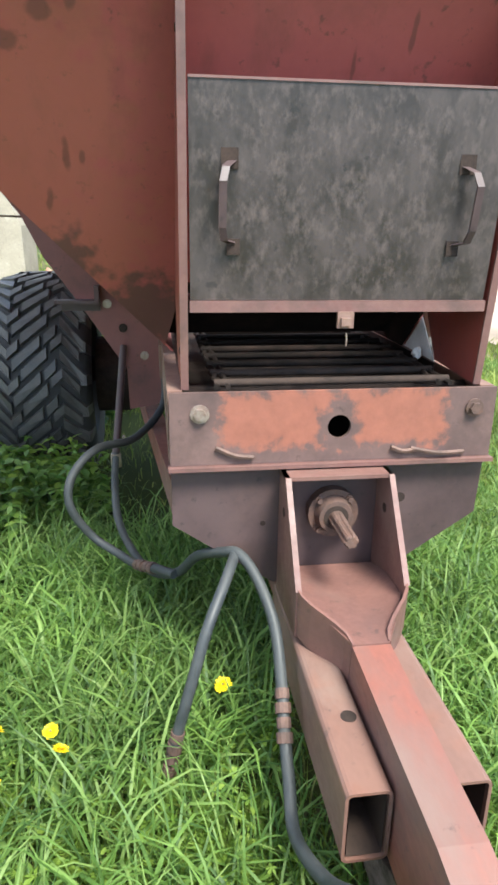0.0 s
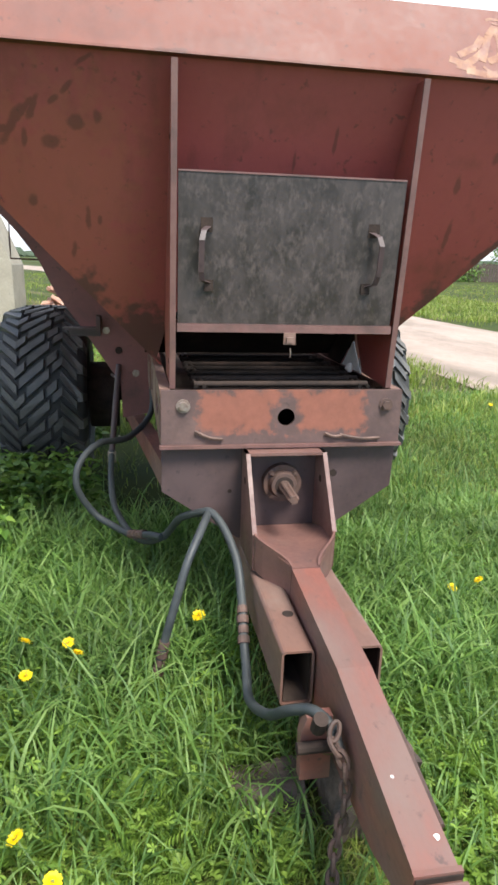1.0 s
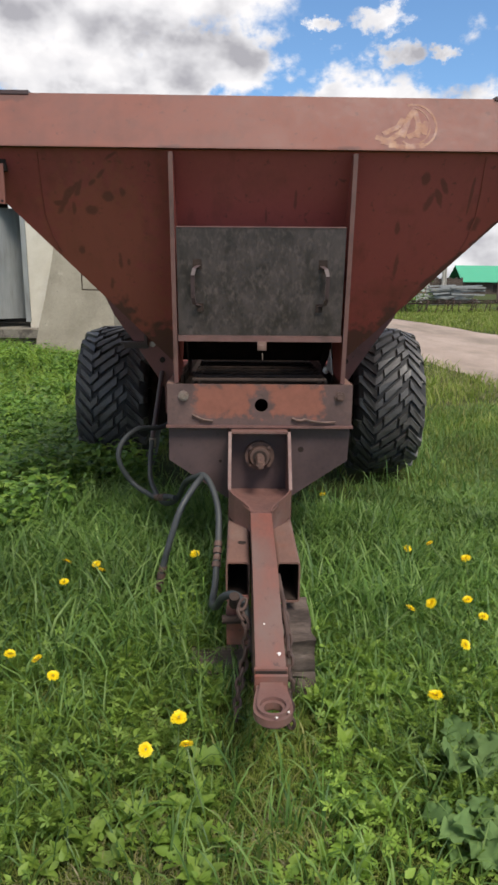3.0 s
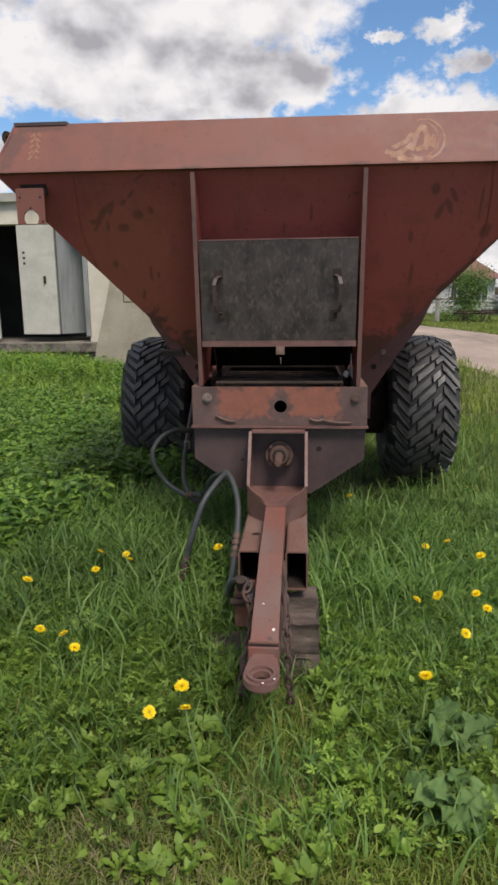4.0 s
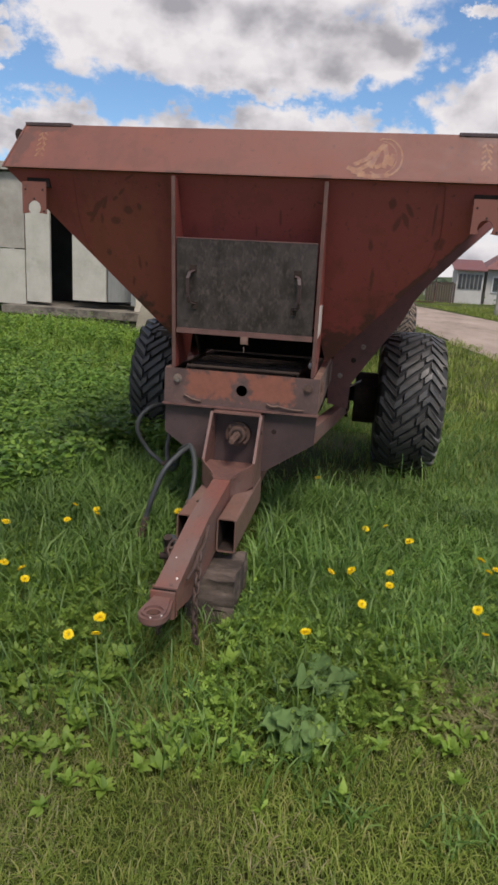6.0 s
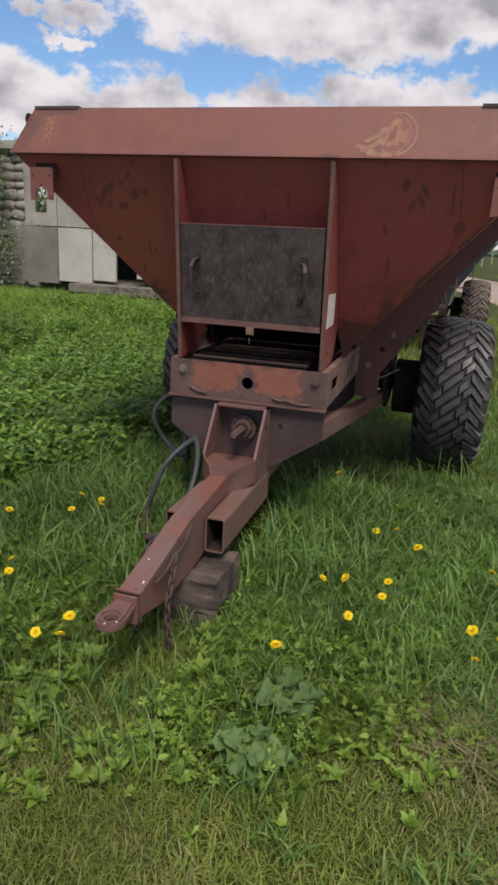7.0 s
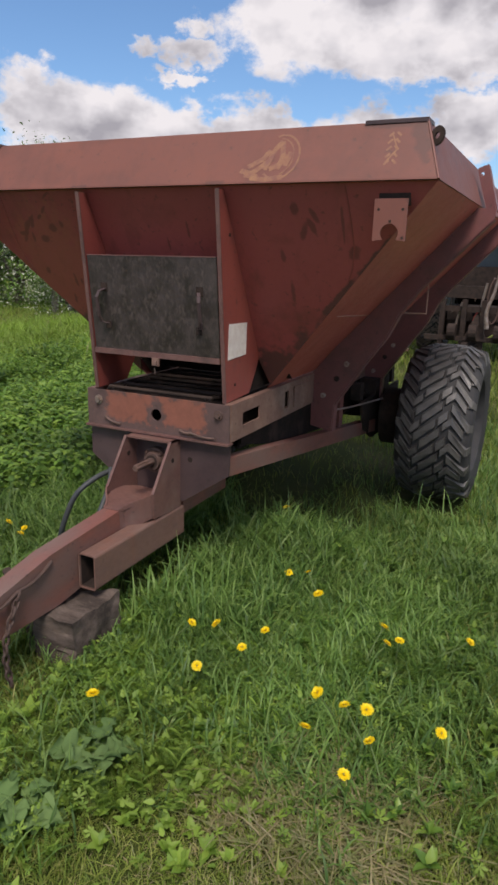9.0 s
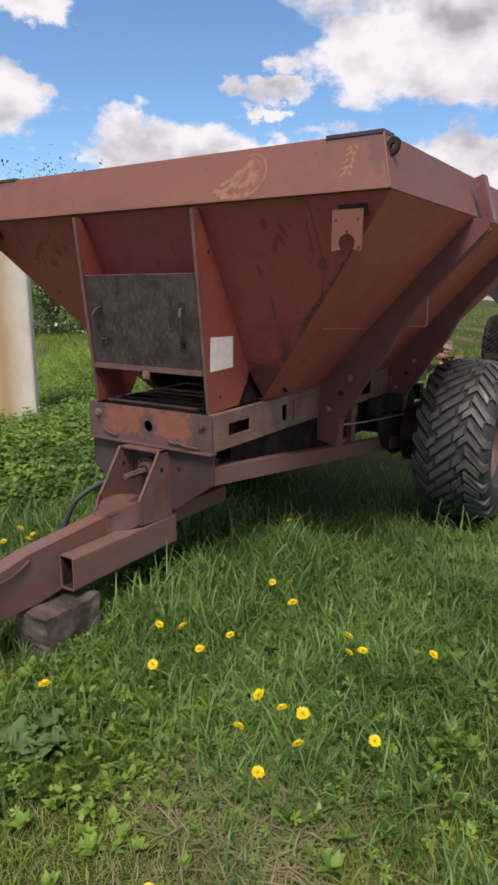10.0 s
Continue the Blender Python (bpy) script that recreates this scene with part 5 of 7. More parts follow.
HA = [(-0.375, 0.97, 0.93), (-0.39, 0.90, 0.80), (-0.40, 0.80, 0.66), (-0.50, 0.60, 0.60), (-0.617, 0.438, 0.619), (-0.69, 0.36, 0.56), (-0.70, 0.33, 0.47), (-0.64, 0.34, 0.36), (-0.56, 0.30, 0.315), (-0.50, 0.22, 0.315), (-0.43, 0.10, 0.36), (-0.39, 0.05, 0.37)]
HC = [(-0.575, 0.691, 0.512), (-0.580, 0.62, 0.42), (-0.565, 0.50, 0.33), (-0.51, 0.36, 0.275), (-0.45, 0.22, 0.285), (-0.38, 0.08, 0.36), (-0.33, -0.05, 0.48), (-0.27, -0.14, 0.535), (-0.236, -0.18, 0.548), (-0.20, -0.24, 0.51), (-0.173, -0.326, 0.44), (-0.170, -0.42, 0.34), (-0.175, -0.487, 0.276),
      (-0.178, -0.56, 0.22), (-0.185, -0.66, 0.19), (-0.165, -0.80, 0.25), (-0.14, -0.90, 0.335), (-0.10, -0.955, 0.372), (-0.070, -1.0, 0.362), (-0.060, -1.05, 0.325)]
HB = [(-0.245, -0.17, 0.545), (-0.28, -0.26, 0.52), (-0.328, -0.341, 0.453), (-0.37, -0.38, 0.33), (-0.40, -0.39, 0.22), (-0.416, -0.392, 0.144)]
PIPE = [(-0.541, 0.939, 0.857), (-0.575, 0.691, 0.512)]
CHL = [(-0.06, -1.02, 0.40), (-0.08, -1.05, 0.365), (-0.062, -1.08, 0.327), (-0.065, -1.1, 0.237), (-0.085, -1.12, 0.136), (-0.093, -1.15, 0.03)]
CHR = [(0.05, -1.10, 0.40), (0.062, -1.15, 0.34), (0.066, -1.2, 0.25), (0.068, -1.21, 0.15), (0.075, -1.2, 0.06)]
hose(HA, (9,))
hose(HC, (11,))
hose(HB, (4,))
bm = B()
tube(bm, [Vector(p) for p in PIPE[:2]], 0.014, 10)
pp = part("steel_pipe", bm, GUSSET, spr, "dusty steel hydraulic pipe", smooth=True)
bm = B()
rod(bm, PIPE[1], Vector(PIPE[1]) - Vector((0, 0.004, 0.05)), 0.019, 10)
part("pipe_nut", bm, BARE, pp)
# grey cap behind the left leg
bm = B()
rod(bm, (-0.54, 0.62, 0.60), (-0.54, 0.60, 0.60), 0.005, 8)
part("pin", bm, BARE, spr)
bm = B()
box(bm, -0.78, -0.62, 0.90, 0.955, 1.020, 1.032)
box(bm, -0.637, -0.62, 0.90, 0.955, 1.032, 1.085)
box(bm, -0.76, -0.62, 0.945, 0.955, 0.99, 1.020)
part("angle_bracket", bm, GUSSET, spr, bevel=0.002)


# safety chains
def chain(pts, name, label):
    line = spline(pts, 14)
    t = thing(name, label, "chain")
    dist, last, k = 0.0, line[0], 0
    for p, q in zip(line, line[1:]):
        dist += (q - p).length
        if dist < 0.030:
            continue
        dist = 0
        d = (q - p).normalized()
        side = d.cross(Vector((0.3, 1, 0.2))).normalized()
        if k % 2:
            side = d.cross(side)
        bm = B()
        loop = [p + d * (0.021 * math.cos(a)) + side * (0.0105 * math.sin(a)) for a in np.linspace(0, 2 * math.pi, 13)]
        tube(bm, loop, 0.0056, 6)
        part("link", bm, CHAINS, t)
        k += 1
    return t


chain(CHL, "safety_chain", "rusty safety chain hanging from the drawbar")
chain(CHR, "safety_chain", "rusty safety chain hanging beside the wooden block")
bm = B()
prism(bm, [(-0.125, -0.97, 0.20), (-0.055, -0.97, 0.20), (-0.055, -0.97, 0.365), (-0.115, -0.97, 0.365), (-0.128, -0.97, 0.32)], (0, 0.03, 0))
br = part("stand_bracket", bm, DRAW, db, "worn red bracket on the drawbar", bevel=0.003)
bm = B()
rod(bm, (-0.14, -0.985, 0.30), (-0.05, -0.985, 0.30), 0.014, 10)
rod(bm, (-0.10, -1.0, 0.36), (-0.10, -1.02, 0.40), 0.017, 10)
part("pin", bm, DARK, br)

# wooden block under the drawbar
bm = B()
box(bm, -0.035, 0.172, -0.97, -0.68, 0.0, 0.215)
bmesh.ops.subdivide_edges(bm, edges=bm.edges[:], cuts=15, use_grid_fill=True)
for v in bm.verts:
    crack = max(0.0, 1 - 9 * abs(noise.noise(Vector((v.co.x * 4, v.co.y * 20, v.co.z * 20)))))
    v.co -= Vector((0.1 * (v.co.x - 0.078), v.co.y + 0.825, v.co.z - 0.09)) * 0.045 * crack
    v.co.x -= 0.35 * max(0.0, v.co.x - 0.15) * abs(v.co.z - 0.10) * 6
    v.co += Vector((noise.noise(v.co * 14), noise.noise(v.co * 14 + Vector((5, 0, 0))), noise.noise(v.co * 14 + Vector((0, 7, 0))))) * 0.016
tagged(part("wooden_block", bm, WOOD, smooth=True), "weathered grey wooden block propping up the drawbar", "timber block")
bm = B()
box(bm, -0.26, -0.06, -0.92, -0.74, -0.01, 0.055)
bmesh.ops.subdivide_edges(bm, edges=bm.edges[:], cuts=4, use_grid_fill=True)
for v in bm.verts:
    v.co += Vector((noise.noise(v.co * 12), noise.noise(v.co * 12 + Vector((5, 0, 0))), noise.noise(v.co * 12 + Vector((0, 7, 0))))) * 0.016
tagged(part("wooden_offcut", bm, WOOD, smooth=True), "rotten grey wooden offcut sunk in the grass", "timber block")


# ---- a second spreader, far behind ----
spreader("fertilizer_spreader", "blue-grey fertilizer spreader with dark running gear, parked behind in the grass", (0.33, 8.5, 0.0), BLUES, full=False)
bm = B()
ring = [(0.66 + 0.09 * math.cos(a), 7.9, 1.09 + 0.33 * math.sin(a)) for a in np.linspace(0, 2 * math.pi, 29)]
tube(bm, ring, 0.012, 6)
tagged(part("hoop", bm, RUST), "rusty steel hoop standing against the machine", "hoop")
bm = B()
tube(bm, [(0.85 + 0.08 * math.cos(a), 7.7 + 0.1 * math.cos(a), 1.13 + 0.40 * math.sin(a)) for a in np.linspace(0, 2 * math.pi, 33)], 0.015, 6)
tagged(part("hoop", bm, RUST), "worn steel hoop on the implement", "hoop")
bm = B()
tube(bm, spline([(0.62, 7.72, 0.70), (0.60, 7.70, 0.95), (0.68, 7.70, 1.25), (0.72, 7.70, 1.55)], 6), 0.035, 8, 0.014)
tagged(part("steel_lever", bm, BARE, smooth=True), "pale bare steel arm of the implement", "lever")
bm = B()
box(bm, 0.98, 1.14, 8.425, 8.437, 1.655, 1.785)
wp = part("warning_plate", bm, DARK)
tagged(wp, "small black plate with a white bar on the blue machine", "plate")
bm = B()
box(bm, 1.0, 1.12, 8.420, 8.4245, 1.668, 1.695)
part("white_bar", bm, PAPER, wp, "white bar")
for x, z0, z1, m, nm, lb in ((0.36, 0.55, 0.95, REDPAINT, "red_lever", "short red painted lever"), (0.45, 0.6, 1.35, BARE, "steel_lever", "bare steel upright lever"), (0.12, 0.5, 1.05, BARE, "steel_lever", "dark steel upright lever")):
    bm = B()
    tube(bm, spline([(x, 8.0, z0), (x + 0.03, 7.97, (z0 + z1) / 2), (x + 0.09, 7.93, z1)], 5), 0.02, 8)
    tagged(part(nm, bm, m, smooth=True), lb, "lever")
bm = B()
box(bm, -0.30, 1.05, 7.85, 7.97, 0.48, 0.55)
box(bm, -0.15, 0.85, 7.9, 7.98, 0.92, 1.0)
box(bm, -0.05, 0.75, 7.95, 8.1, 1.12, 1.30)
for x in (-0.1, 0.22, 0.5):
    box(bm, x, x + 0.07, 7.86, 7.96, 0.0, 1.1)
for x in (0.05, 0.36, 0.72):
    rod(bm, (x, 7.84, 0.62), (x + 0.12, 7.84, 0.62), 0.12, 14)
prism(bm, [(0.28, 7.8, 0.5), (0.62, 7.8, 0.5), (0.45, 7.95, 0.95)], (0, 0.08, 0))
tagged(part("implement_frame", bm, DARK), "dark steel implement frame beside the machine", "implement")


# ---- the old building ----
BY = 8.5
def wall_piece(name, x0, x1, z0, z1, mat, y0=BY, y1=BY + 0.28, label="", bev=0.012):
    bm = B()
    box(bm, x0, x1, y0, y1, z0, z1)
    o = part(name, bm, mat, BLD, label, bevel=bev)
    return o


BLD = thing("old_building", "derelict low building of pale concrete panels with open doorways", "building", at=(0, 0, 0))
wall_piece("wall_panel", -3.64, -3.02, 0.35, 2.75, PLASTER, label="cream plastered wall panel")
wall_piece("lintel", -5.6, -3.62, 2.62, 2.98, PLASTER, y0=BY - 0.01, y1=BY + 0.29)
wall_piece("roof_slab", -8.2, -3.55, 2.98, 3.12, CONCRETE, y0=BY - 0.10, y1=BY + 4.0)
wall_piece("door_leaf", -4.83, -4.18, 0.74, 2.60, WHITEBOARD, y0=BY - 0.05, y1=BY, label="white painted board door leaf", bev=0.006)
wall_piece("door_leaf", -5.76, -5.28, 0.66, 2.60, WHITEBOARD, y0=BY - 0.03, y1=BY + 0.02, label="pale grey door leaf", bev=0.006)
o = wall_piece("door_leaf", 0, 0.62, 0.74, 2.55, GREYBOARD, y0=0.0, y1=0.05, label="grey weathered door leaf standing ajar", bev=0.004)
o.location, o.rotation_euler = (-4.16, BY + 0.02, 0), (0, 0, radians(50))
wall_piece("door_post", -3.70, -3.62, 0.70, 2.62, GREYBOARD, y0=BY - 0.03, y1=BY + 0.1)
wall_piece("wall_panel", -6.53, -5.80, 1.62, 2.95, CONCRETE, label="grey concrete panel")
wall_piece("wall_panel", -6.53, -5.80, 0.60, 1.60, WHITEBOARD, label="pale concrete panel")
wall_piece("wall_panel", -7.65, -6.55, 0.55, 1.60, DARK_CONCRETE, label="dark concrete panel")
wall_piece("wall_panel", -6.76, -6.55, 1.62, 2.95, CONCRETE, y1=BY + 0.05)
wall_piece("wall_panel", -7.25, -7.02, 1.62, 2.95, CONCRETE, y1=BY + 0.05)
wall_piece("wall_panel", -7.02, -6.76, 1.62, 1.86, CONCRETE, y1=BY + 0.05)
wall_piece("wall_panel", -7.02, -6.76, 2.40, 2.95, CONCRETE, y1=BY + 0.05)
wall_piece("inner_wall", -6.9, -3.1, 0.5, 3.0, INSIDE_SHADE, y0=BY + 1.6, y1=BY + 1.8)
wall_piece("side_wall", -3.25, -3.02, 0.2, 2.75, PLASTER, y0=BY + 0.30, y1=BY + 4.0)
wall_piece("floor_slab", -6.05, -3.3, 0.46, 0.60, SLAB, y0=BY - 0.45, y1=BY + 1.6, label="cracked concrete threshold slab", bev=0.02)
wall_piece("plinth", -6.05, -3.0, -0.1, 0.44, SLAB, y0=BY - 0.35, y1=BY + 0.5)
for z in (2.12, 2.03, 1.94):
    wall_piece("vent_hole", -4.75, -4.71, z, z + 0.04, DARK, y0=BY - 0.056, y1=BY - 0.05, bev=0)
wall_piece("door_handle", -4.40, -4.36, 1.62, 1.74, DARK, y0=BY - 0.075, y1=BY - 0.05, bev=0.003)
wall_piece("lamp_box", -3.86, -3.78, 2.52, 2.62, WHITE, y0=BY - 0.06, y1=BY - 0.01, bev=0.006)

# rubble masonry at the far end, stone by stone
random.seed(11)
rub = thing("rubble_wall", "rough rubble stone wall at the end of the building", "wall")
bm = B()
box(bm, -8.0, -7.3, BY + 0.1, BY + 0.5, 0.3, 2.9)
part("core", bm, MASONRY, rub)
stones = []
for v in range(3):
    bm = B()
    bmesh.ops.create_icosphere(bm, subdivisions=2, radius=1.0)
    for q in bm.verts:
        q.co = Vector((math.copysign(abs(q.co.x) ** 0.6, q.co.x), math.copysign(abs(q.co.y) ** 0.6, q.co.y), math.copysign(abs(q.co.z) ** 0.6, q.co.z))) * (1 + 0.14 * noise.noise(q.co * 1.8 + Vector((v * 9, 0, 0))))
    me = bpy.data.meshes.new("stone")
    bm.to_mesh(me)
    bm.free()
    me.materials.append(MASONRY)
    for p in me.polygons:
        p.use_smooth = True
    stones.append(me)
z = 0.45
while z < 2.9:
    h = random.uniform(0.13, 0.22)
    x = -8.0
    while x < -7.3:
        w = random.uniform(0.18, 0.42)
        st = new("stone", random.choice(stones))
        st.parent = rub
        st.location = (x + w / 2, BY + 0.10, z + h / 2)
        st.scale = (w * 0.53, 0.10, h * 0.54)
        st.rotation_euler = (0, random.uniform(-0.12, 0.12), 0)
        x += w
    z += h

# concrete buttress leaning on the building
bm = B()
front = [(-3.36, 0.1), (-3.30, 0.55), (-3.17, 1.1), (-3.05, 1.7), (-2.98, 2.26), (-2.62, 2.2), (-2.40, 1.9), (-2.1, 1.2), (-2.05, 0.1)]
prism(bm, [(x, 7.62 + 0.16 * z, z) for x, z in front], (0.05, 0.75, 0))
bt = part("concrete_buttress", bm, LICHEN, bevel=0.03)
tagged(bt, "mossy grey concrete buttress leaning beside the doorway", "buttress")
# broken bricks on the heap behind the wheel
random.seed(5)
bm0 = B()
box(bm0, -0.125, 0.125, -0.06, 0.06, -0.0325, 0.0325)
bmesh.ops.bevel(bm0, geom=bm0.edges[:], offset=0.008, segments=1, affect="EDGES")
brick_me = bpy.data.meshes.new("brick")
bm0.to_mesh(brick_me)
bm0.free()
BRICK = surface("pale_red_brick", (0.36, 0.17, 0.11), (0.42, 0.30, 0.24), rough=0.9, scale=9, fine=60, bump=0.3, rand=0.25)
brick_me.materials.append(BRICK)
heap = thing("brick_heap", "small heap of broken pale red bricks", "bricks")
for k in range(70):
    o = new("brick", brick_me)
    o.parent = heap
    r = random.random() ** 0.6
    a = random.uniform(0, 6.283)
    o.location = (-1.65 + r * 0.7 * math.cos(a), 9.6 + r * 0.7 * math.sin(a), 0.12 + 0.75 * (1 - r) * random.uniform(0.5, 1.0))
    o.rotation_euler = (random.uniform(-0.6, 0.6), random.uniform(-0.6, 0.6), random.uniform(0, 3.14))

# painted concrete wall end at the edge of the yard
def wall_end_material():
    m = surface("white_wall_with_rust_run", (0.62, 0.57, 0.50), (0.52, 0.47, 0.40), rough=0.9, scale=3, fine=50, bump=0.15)
    nt = m.node_tree
    bsdf = next(n for n in nt.nodes if n.type == "BSDF_PRINCIPLED")
    src = bsdf.inputs["Base Color"].links[0].from_socket
    tc = nt.nodes.new("ShaderNodeTexCoord")
    sp = nt.nodes.new("ShaderNodeSeparateXYZ")
    nt.links.new(tc.outputs["Object"], sp.inputs[0])
    nz = nt.nodes.new("ShaderNodeTexNoise")
    nz.inputs["Scale"].default_value = 1.5
    nt.links.new(tc.outputs["Object"], nz.inputs["Vector"])
    ad = nt.nodes.new("ShaderNodeMath")
    ad.operation = "MULTIPLY_ADD"
    nt.links.new(nz.outputs["Fac"], ad.inputs[0])
    ad.inputs[1].default_value = 0.10
    nt.links.new(sp.outputs["X"], ad.inputs[2])
    rp = nt.nodes.new("ShaderNodeValToRGB")
    e = rp.color_ramp.elements
    e[0].position, e[0].color = 0.0, (0, 0, 0, 1)
    e[1].position, e[1].color = 1.0, (0, 0, 0, 1)
    mr = nt.nodes.new("ShaderNodeMapRange")
    nt.links.new(ad.outputs[0], mr.inputs["Value"])
    mr.inputs["From Min"].default_value, mr.inputs["From Max"].default_value = -0.46, -0.06
    nt.links.new(mr.outputs[0], rp.inputs[0])
    for p, v in ((0.3, 0.75), (0.55, 0.9), (0.75, 0.5)):
        q = e.new(p)
        q.color = (v, v, v, 1)
    mx = nt.nodes.new("ShaderNodeMix")
    mx.data_type = "RGBA"
    nt.links.new(rp.outputs["Color"], mx.inputs["Factor"])
    nt.links.new(src, mx.inputs["A"])
    mx.inputs["B"].default_value = (0.40, 0.25, 0.09, 1)
    nt.links.new(mx.outputs["Result"], bsdf.inputs["Base Color"])
    return m


bm = B()
box(bm, -1.6, 0.0, -0.15, 0.15, -0.1, 2.16)
bmesh.ops.bevel(bm, geom=bm.edges[:], offset=0.012, segments=2, affect="EDGES")
we = part("wall_end", bm, wall_end_material())
we.matrix_world = pose(-3.5, 2.05, 0, 0, 0, 44)
tagged(we, "white-painted concrete wall with an ochre rust run", "wall")
bm = B()
box(bm, -1.66, 0.05, -0.2, 0.2, 2.16, 2.22)
cp = part("coping", bm, CONCRETE, we, bevel=0.01)


# ---- far side of the road: house, pole, heap, machines ----
HX, HY = 0.0, 0.0
house = thing("village_house", "single-storey pale house with a red-brown hipped sheet roof", "house")
bm = B()
box(bm, 9.6, 15.4, 52.0, 58.0, -0.2, 2.75)
part("wall", bm, HOUSEWALL, house)
bm = B()
x0, x1, y0, y1, ze = 9.2, 16.0, 51.4, 58.6, 2.65
a = [bm.verts.new(p) for p in ((x0, y0, ze), (x1, y0, ze), (x1, y1, ze), (x0, y1, ze))]
r0, r1 = bm.verts.new((12.6, 54.2, 5.2)), bm.verts.new((12.7, 56.0, 5.2))
for f in ((a[0], a[1], r0), (a[1], a[2], r1, r0), (a[2], a[3], r1), (a[3], a[0], r0, r1), (a[3], a[2], a[1], a[0])):
    bm.faces.new(f)
part("roof", bm, ROOFRED, house, "red-brown sheet roof")
for x in (10.0, 11.9, 13.8):
    bm = B()
    box(bm, x, x + 1.1, 51.93, 52.02, 0.9, 2.15)
    w = part("window", bm, WHITE, house)
    bm = B()
    box(bm, x + 0.1, x + 0.5, 51.90, 51.925, 1.0, 2.05)
    box(bm, x + 0.6, x + 1.0, 51.90, 51.925, 1.0, 2.05)
    part("pane", bm, GLASS, w)
porch = thing("white_porch", "white glazed porch with a lean-to roof", "porch")
bm = B()
box(bm, 7.2, 9.2, 51.0, 54.0, -0.1, 2.5)
part("porch_wall", bm, HOUSEWALL, porch)
bm = B()
prism(bm, [(6.9, 50.7, 2.45), (9.4, 50.7, 2.45), (9.4, 54.3, 3.3), (6.9, 54.3, 3.3)], (0, 0, 0.08))
part("porch_roof", bm, ROOFRED, porch)
for k in range(6):
    bm = B()
    box(bm, 7.35 + k * 0.3, 7.57 + k * 0.3, 50.93, 50.99, 1.1, 2.2)
    part("pane", bm, GLASS, porch)
def fence(name, label, x0, x1, y, h, step, mat, y1=None):
    f = thing(name, label, "fence")
    n = int((x1 - x0) / step)
    bm = B()
    box(bm, -step * 0.46, step * 0.46, -0.015, 0.015, 0, h)
    me = bpy.data.meshes.new("board")
    bm.to_mesh(me)
    bm.free()
    me.materials.append(mat)
    for k in range(n):
        o = new("board", me)
        o.parent = f
        t = k / max(1, n - 1)
        o.location = (x0 + (x1 - x0) * t, y + ((y1 if y1 is not None else y) - y) * t, 0)
        o.scale.z = 1 + 0.03 * math.sin(k * 2.7)
    return f


fence("board_fence", "brown weathered board fence by the house", 5.0, 7.0, 50.0, 1.5, 0.16, WOOD)
fence("sheet_fence", "pale grey sheet fence beyond the road", 16.4, 19.8, 56.0, 2.0, 0.25, WOOD, 57.5)
fence("board_fence", "grey weathered board fence along the far yard", 26.5, 44.0, 66.0, 1.9, 0.4, WOOD)
for k, (x, y, h, lean_x) in enumerate(((6.95, 31.5, 5.2, 0.02), (15.6, 49.0, 6.7, -0.1), (17.9, 56.0, 6.4, -0.1), (3.9, 92.0, 4.3, 0), (6.3, 120.0, 6.6, 0.1), (6.9, 77.0, 6.8, 0))):
    bm = B()
    rod(bm, (x, y, -0.2), (x + lean_x, y, h), 0.13 if k == 0 else 0.11, 10, 0.09)
    t = thing("utility_pole", "pale concrete utility pole beside the road" if k == 0 else "thin grey utility pole far off", "pole")
    part("shaft", bm, CONCRETE, t)
    bm = B()
    box(bm, x + lean_x - 0.5, x + lean_x + 0.5, y - 0.04, y + 0.04, h - 0.35, h - 0.27)
    part("crossarm", bm, DARK, t)
# stacked timber and old harrows
random.seed(21)
for gx, gy, n, lab in ((15.2, 45.5, 42, "untidy stack of grey timber by the road"),):
    st = thing("timber_stack", lab, "timber")
    for k in range(n):
        bm = B()
        L = random.uniform(1.6, 3.2)
        box(bm, -L / 2, L / 2, -0.09, 0.09, -0.05, 0.05)
        o = part("plank", bm, GREYBOARD, st)
        o.location = (gx + random.uniform(-1.0, 1.0), gy + random.uniform(-0.8, 0.8), 0.08 + 0.034 * k * 0.9)
        o.rotation_euler = (random.uniform(-0.05, 0.05), random.uniform(-0.10, 0.10), random.uniform(-0.35, 0.35))
for k in range(5):
    h = thing("old_harrow", "rusty old field harrow with tines standing by the road", "implement", "row of harrows")
    bx, by = 8.2 + k * 1.5, 30.0 + k * 0.7
    bm = B()
    box(bm, bx - 0.8, bx + 0.8, by - 0.05, by + 0.05, 0.45, 0.53)
    box(bm, bx - 0.5, bx + 0.8, by + 0.6, by + 0.7, 0.55, 0.62)
    part("beam", bm, DARK, h)
    for j in range(5):
        bm = B()
        x = bx - 0.7 + j * 0.35
        q = random.uniform(-0.25, 0.25)
        tube(bm, spline([(x, by, 0.5), (x + 0.05 + q, by - 0.35, 0.62 + 0.5 * q), (x + q, by - 0.25, 0.25), (x + 0.03, by - 0.05, 0.0)], 4), 0.025, 6)
        part("tine", bm, RUST, h)
shed = thing("green_roofed_barn", "low grey barn with a bright green sheet roof", "barn")
bm = B()
box(bm, 37.5, 50.0, 110.0, 117.0, -0.2, 2.0)
part("wall", bm, WOOD, shed)
bm = B()
prism(bm, [(36.9, 109.2, 1.9), (50.6, 109.2, 1.9), (50.6, 113.5, 4.6), (36.9, 113.5, 4.6)], (0, 0, 0.12))
prism(bm, [(36.9, 117.8, 1.9), (50.6, 117.8, 1.9), (50.6, 113.5, 4.6), (36.9, 113.5, 4.6)], (0, 0, 0.12))
part("roof", bm, GREENROOF, shed, "bright green sheet roof")
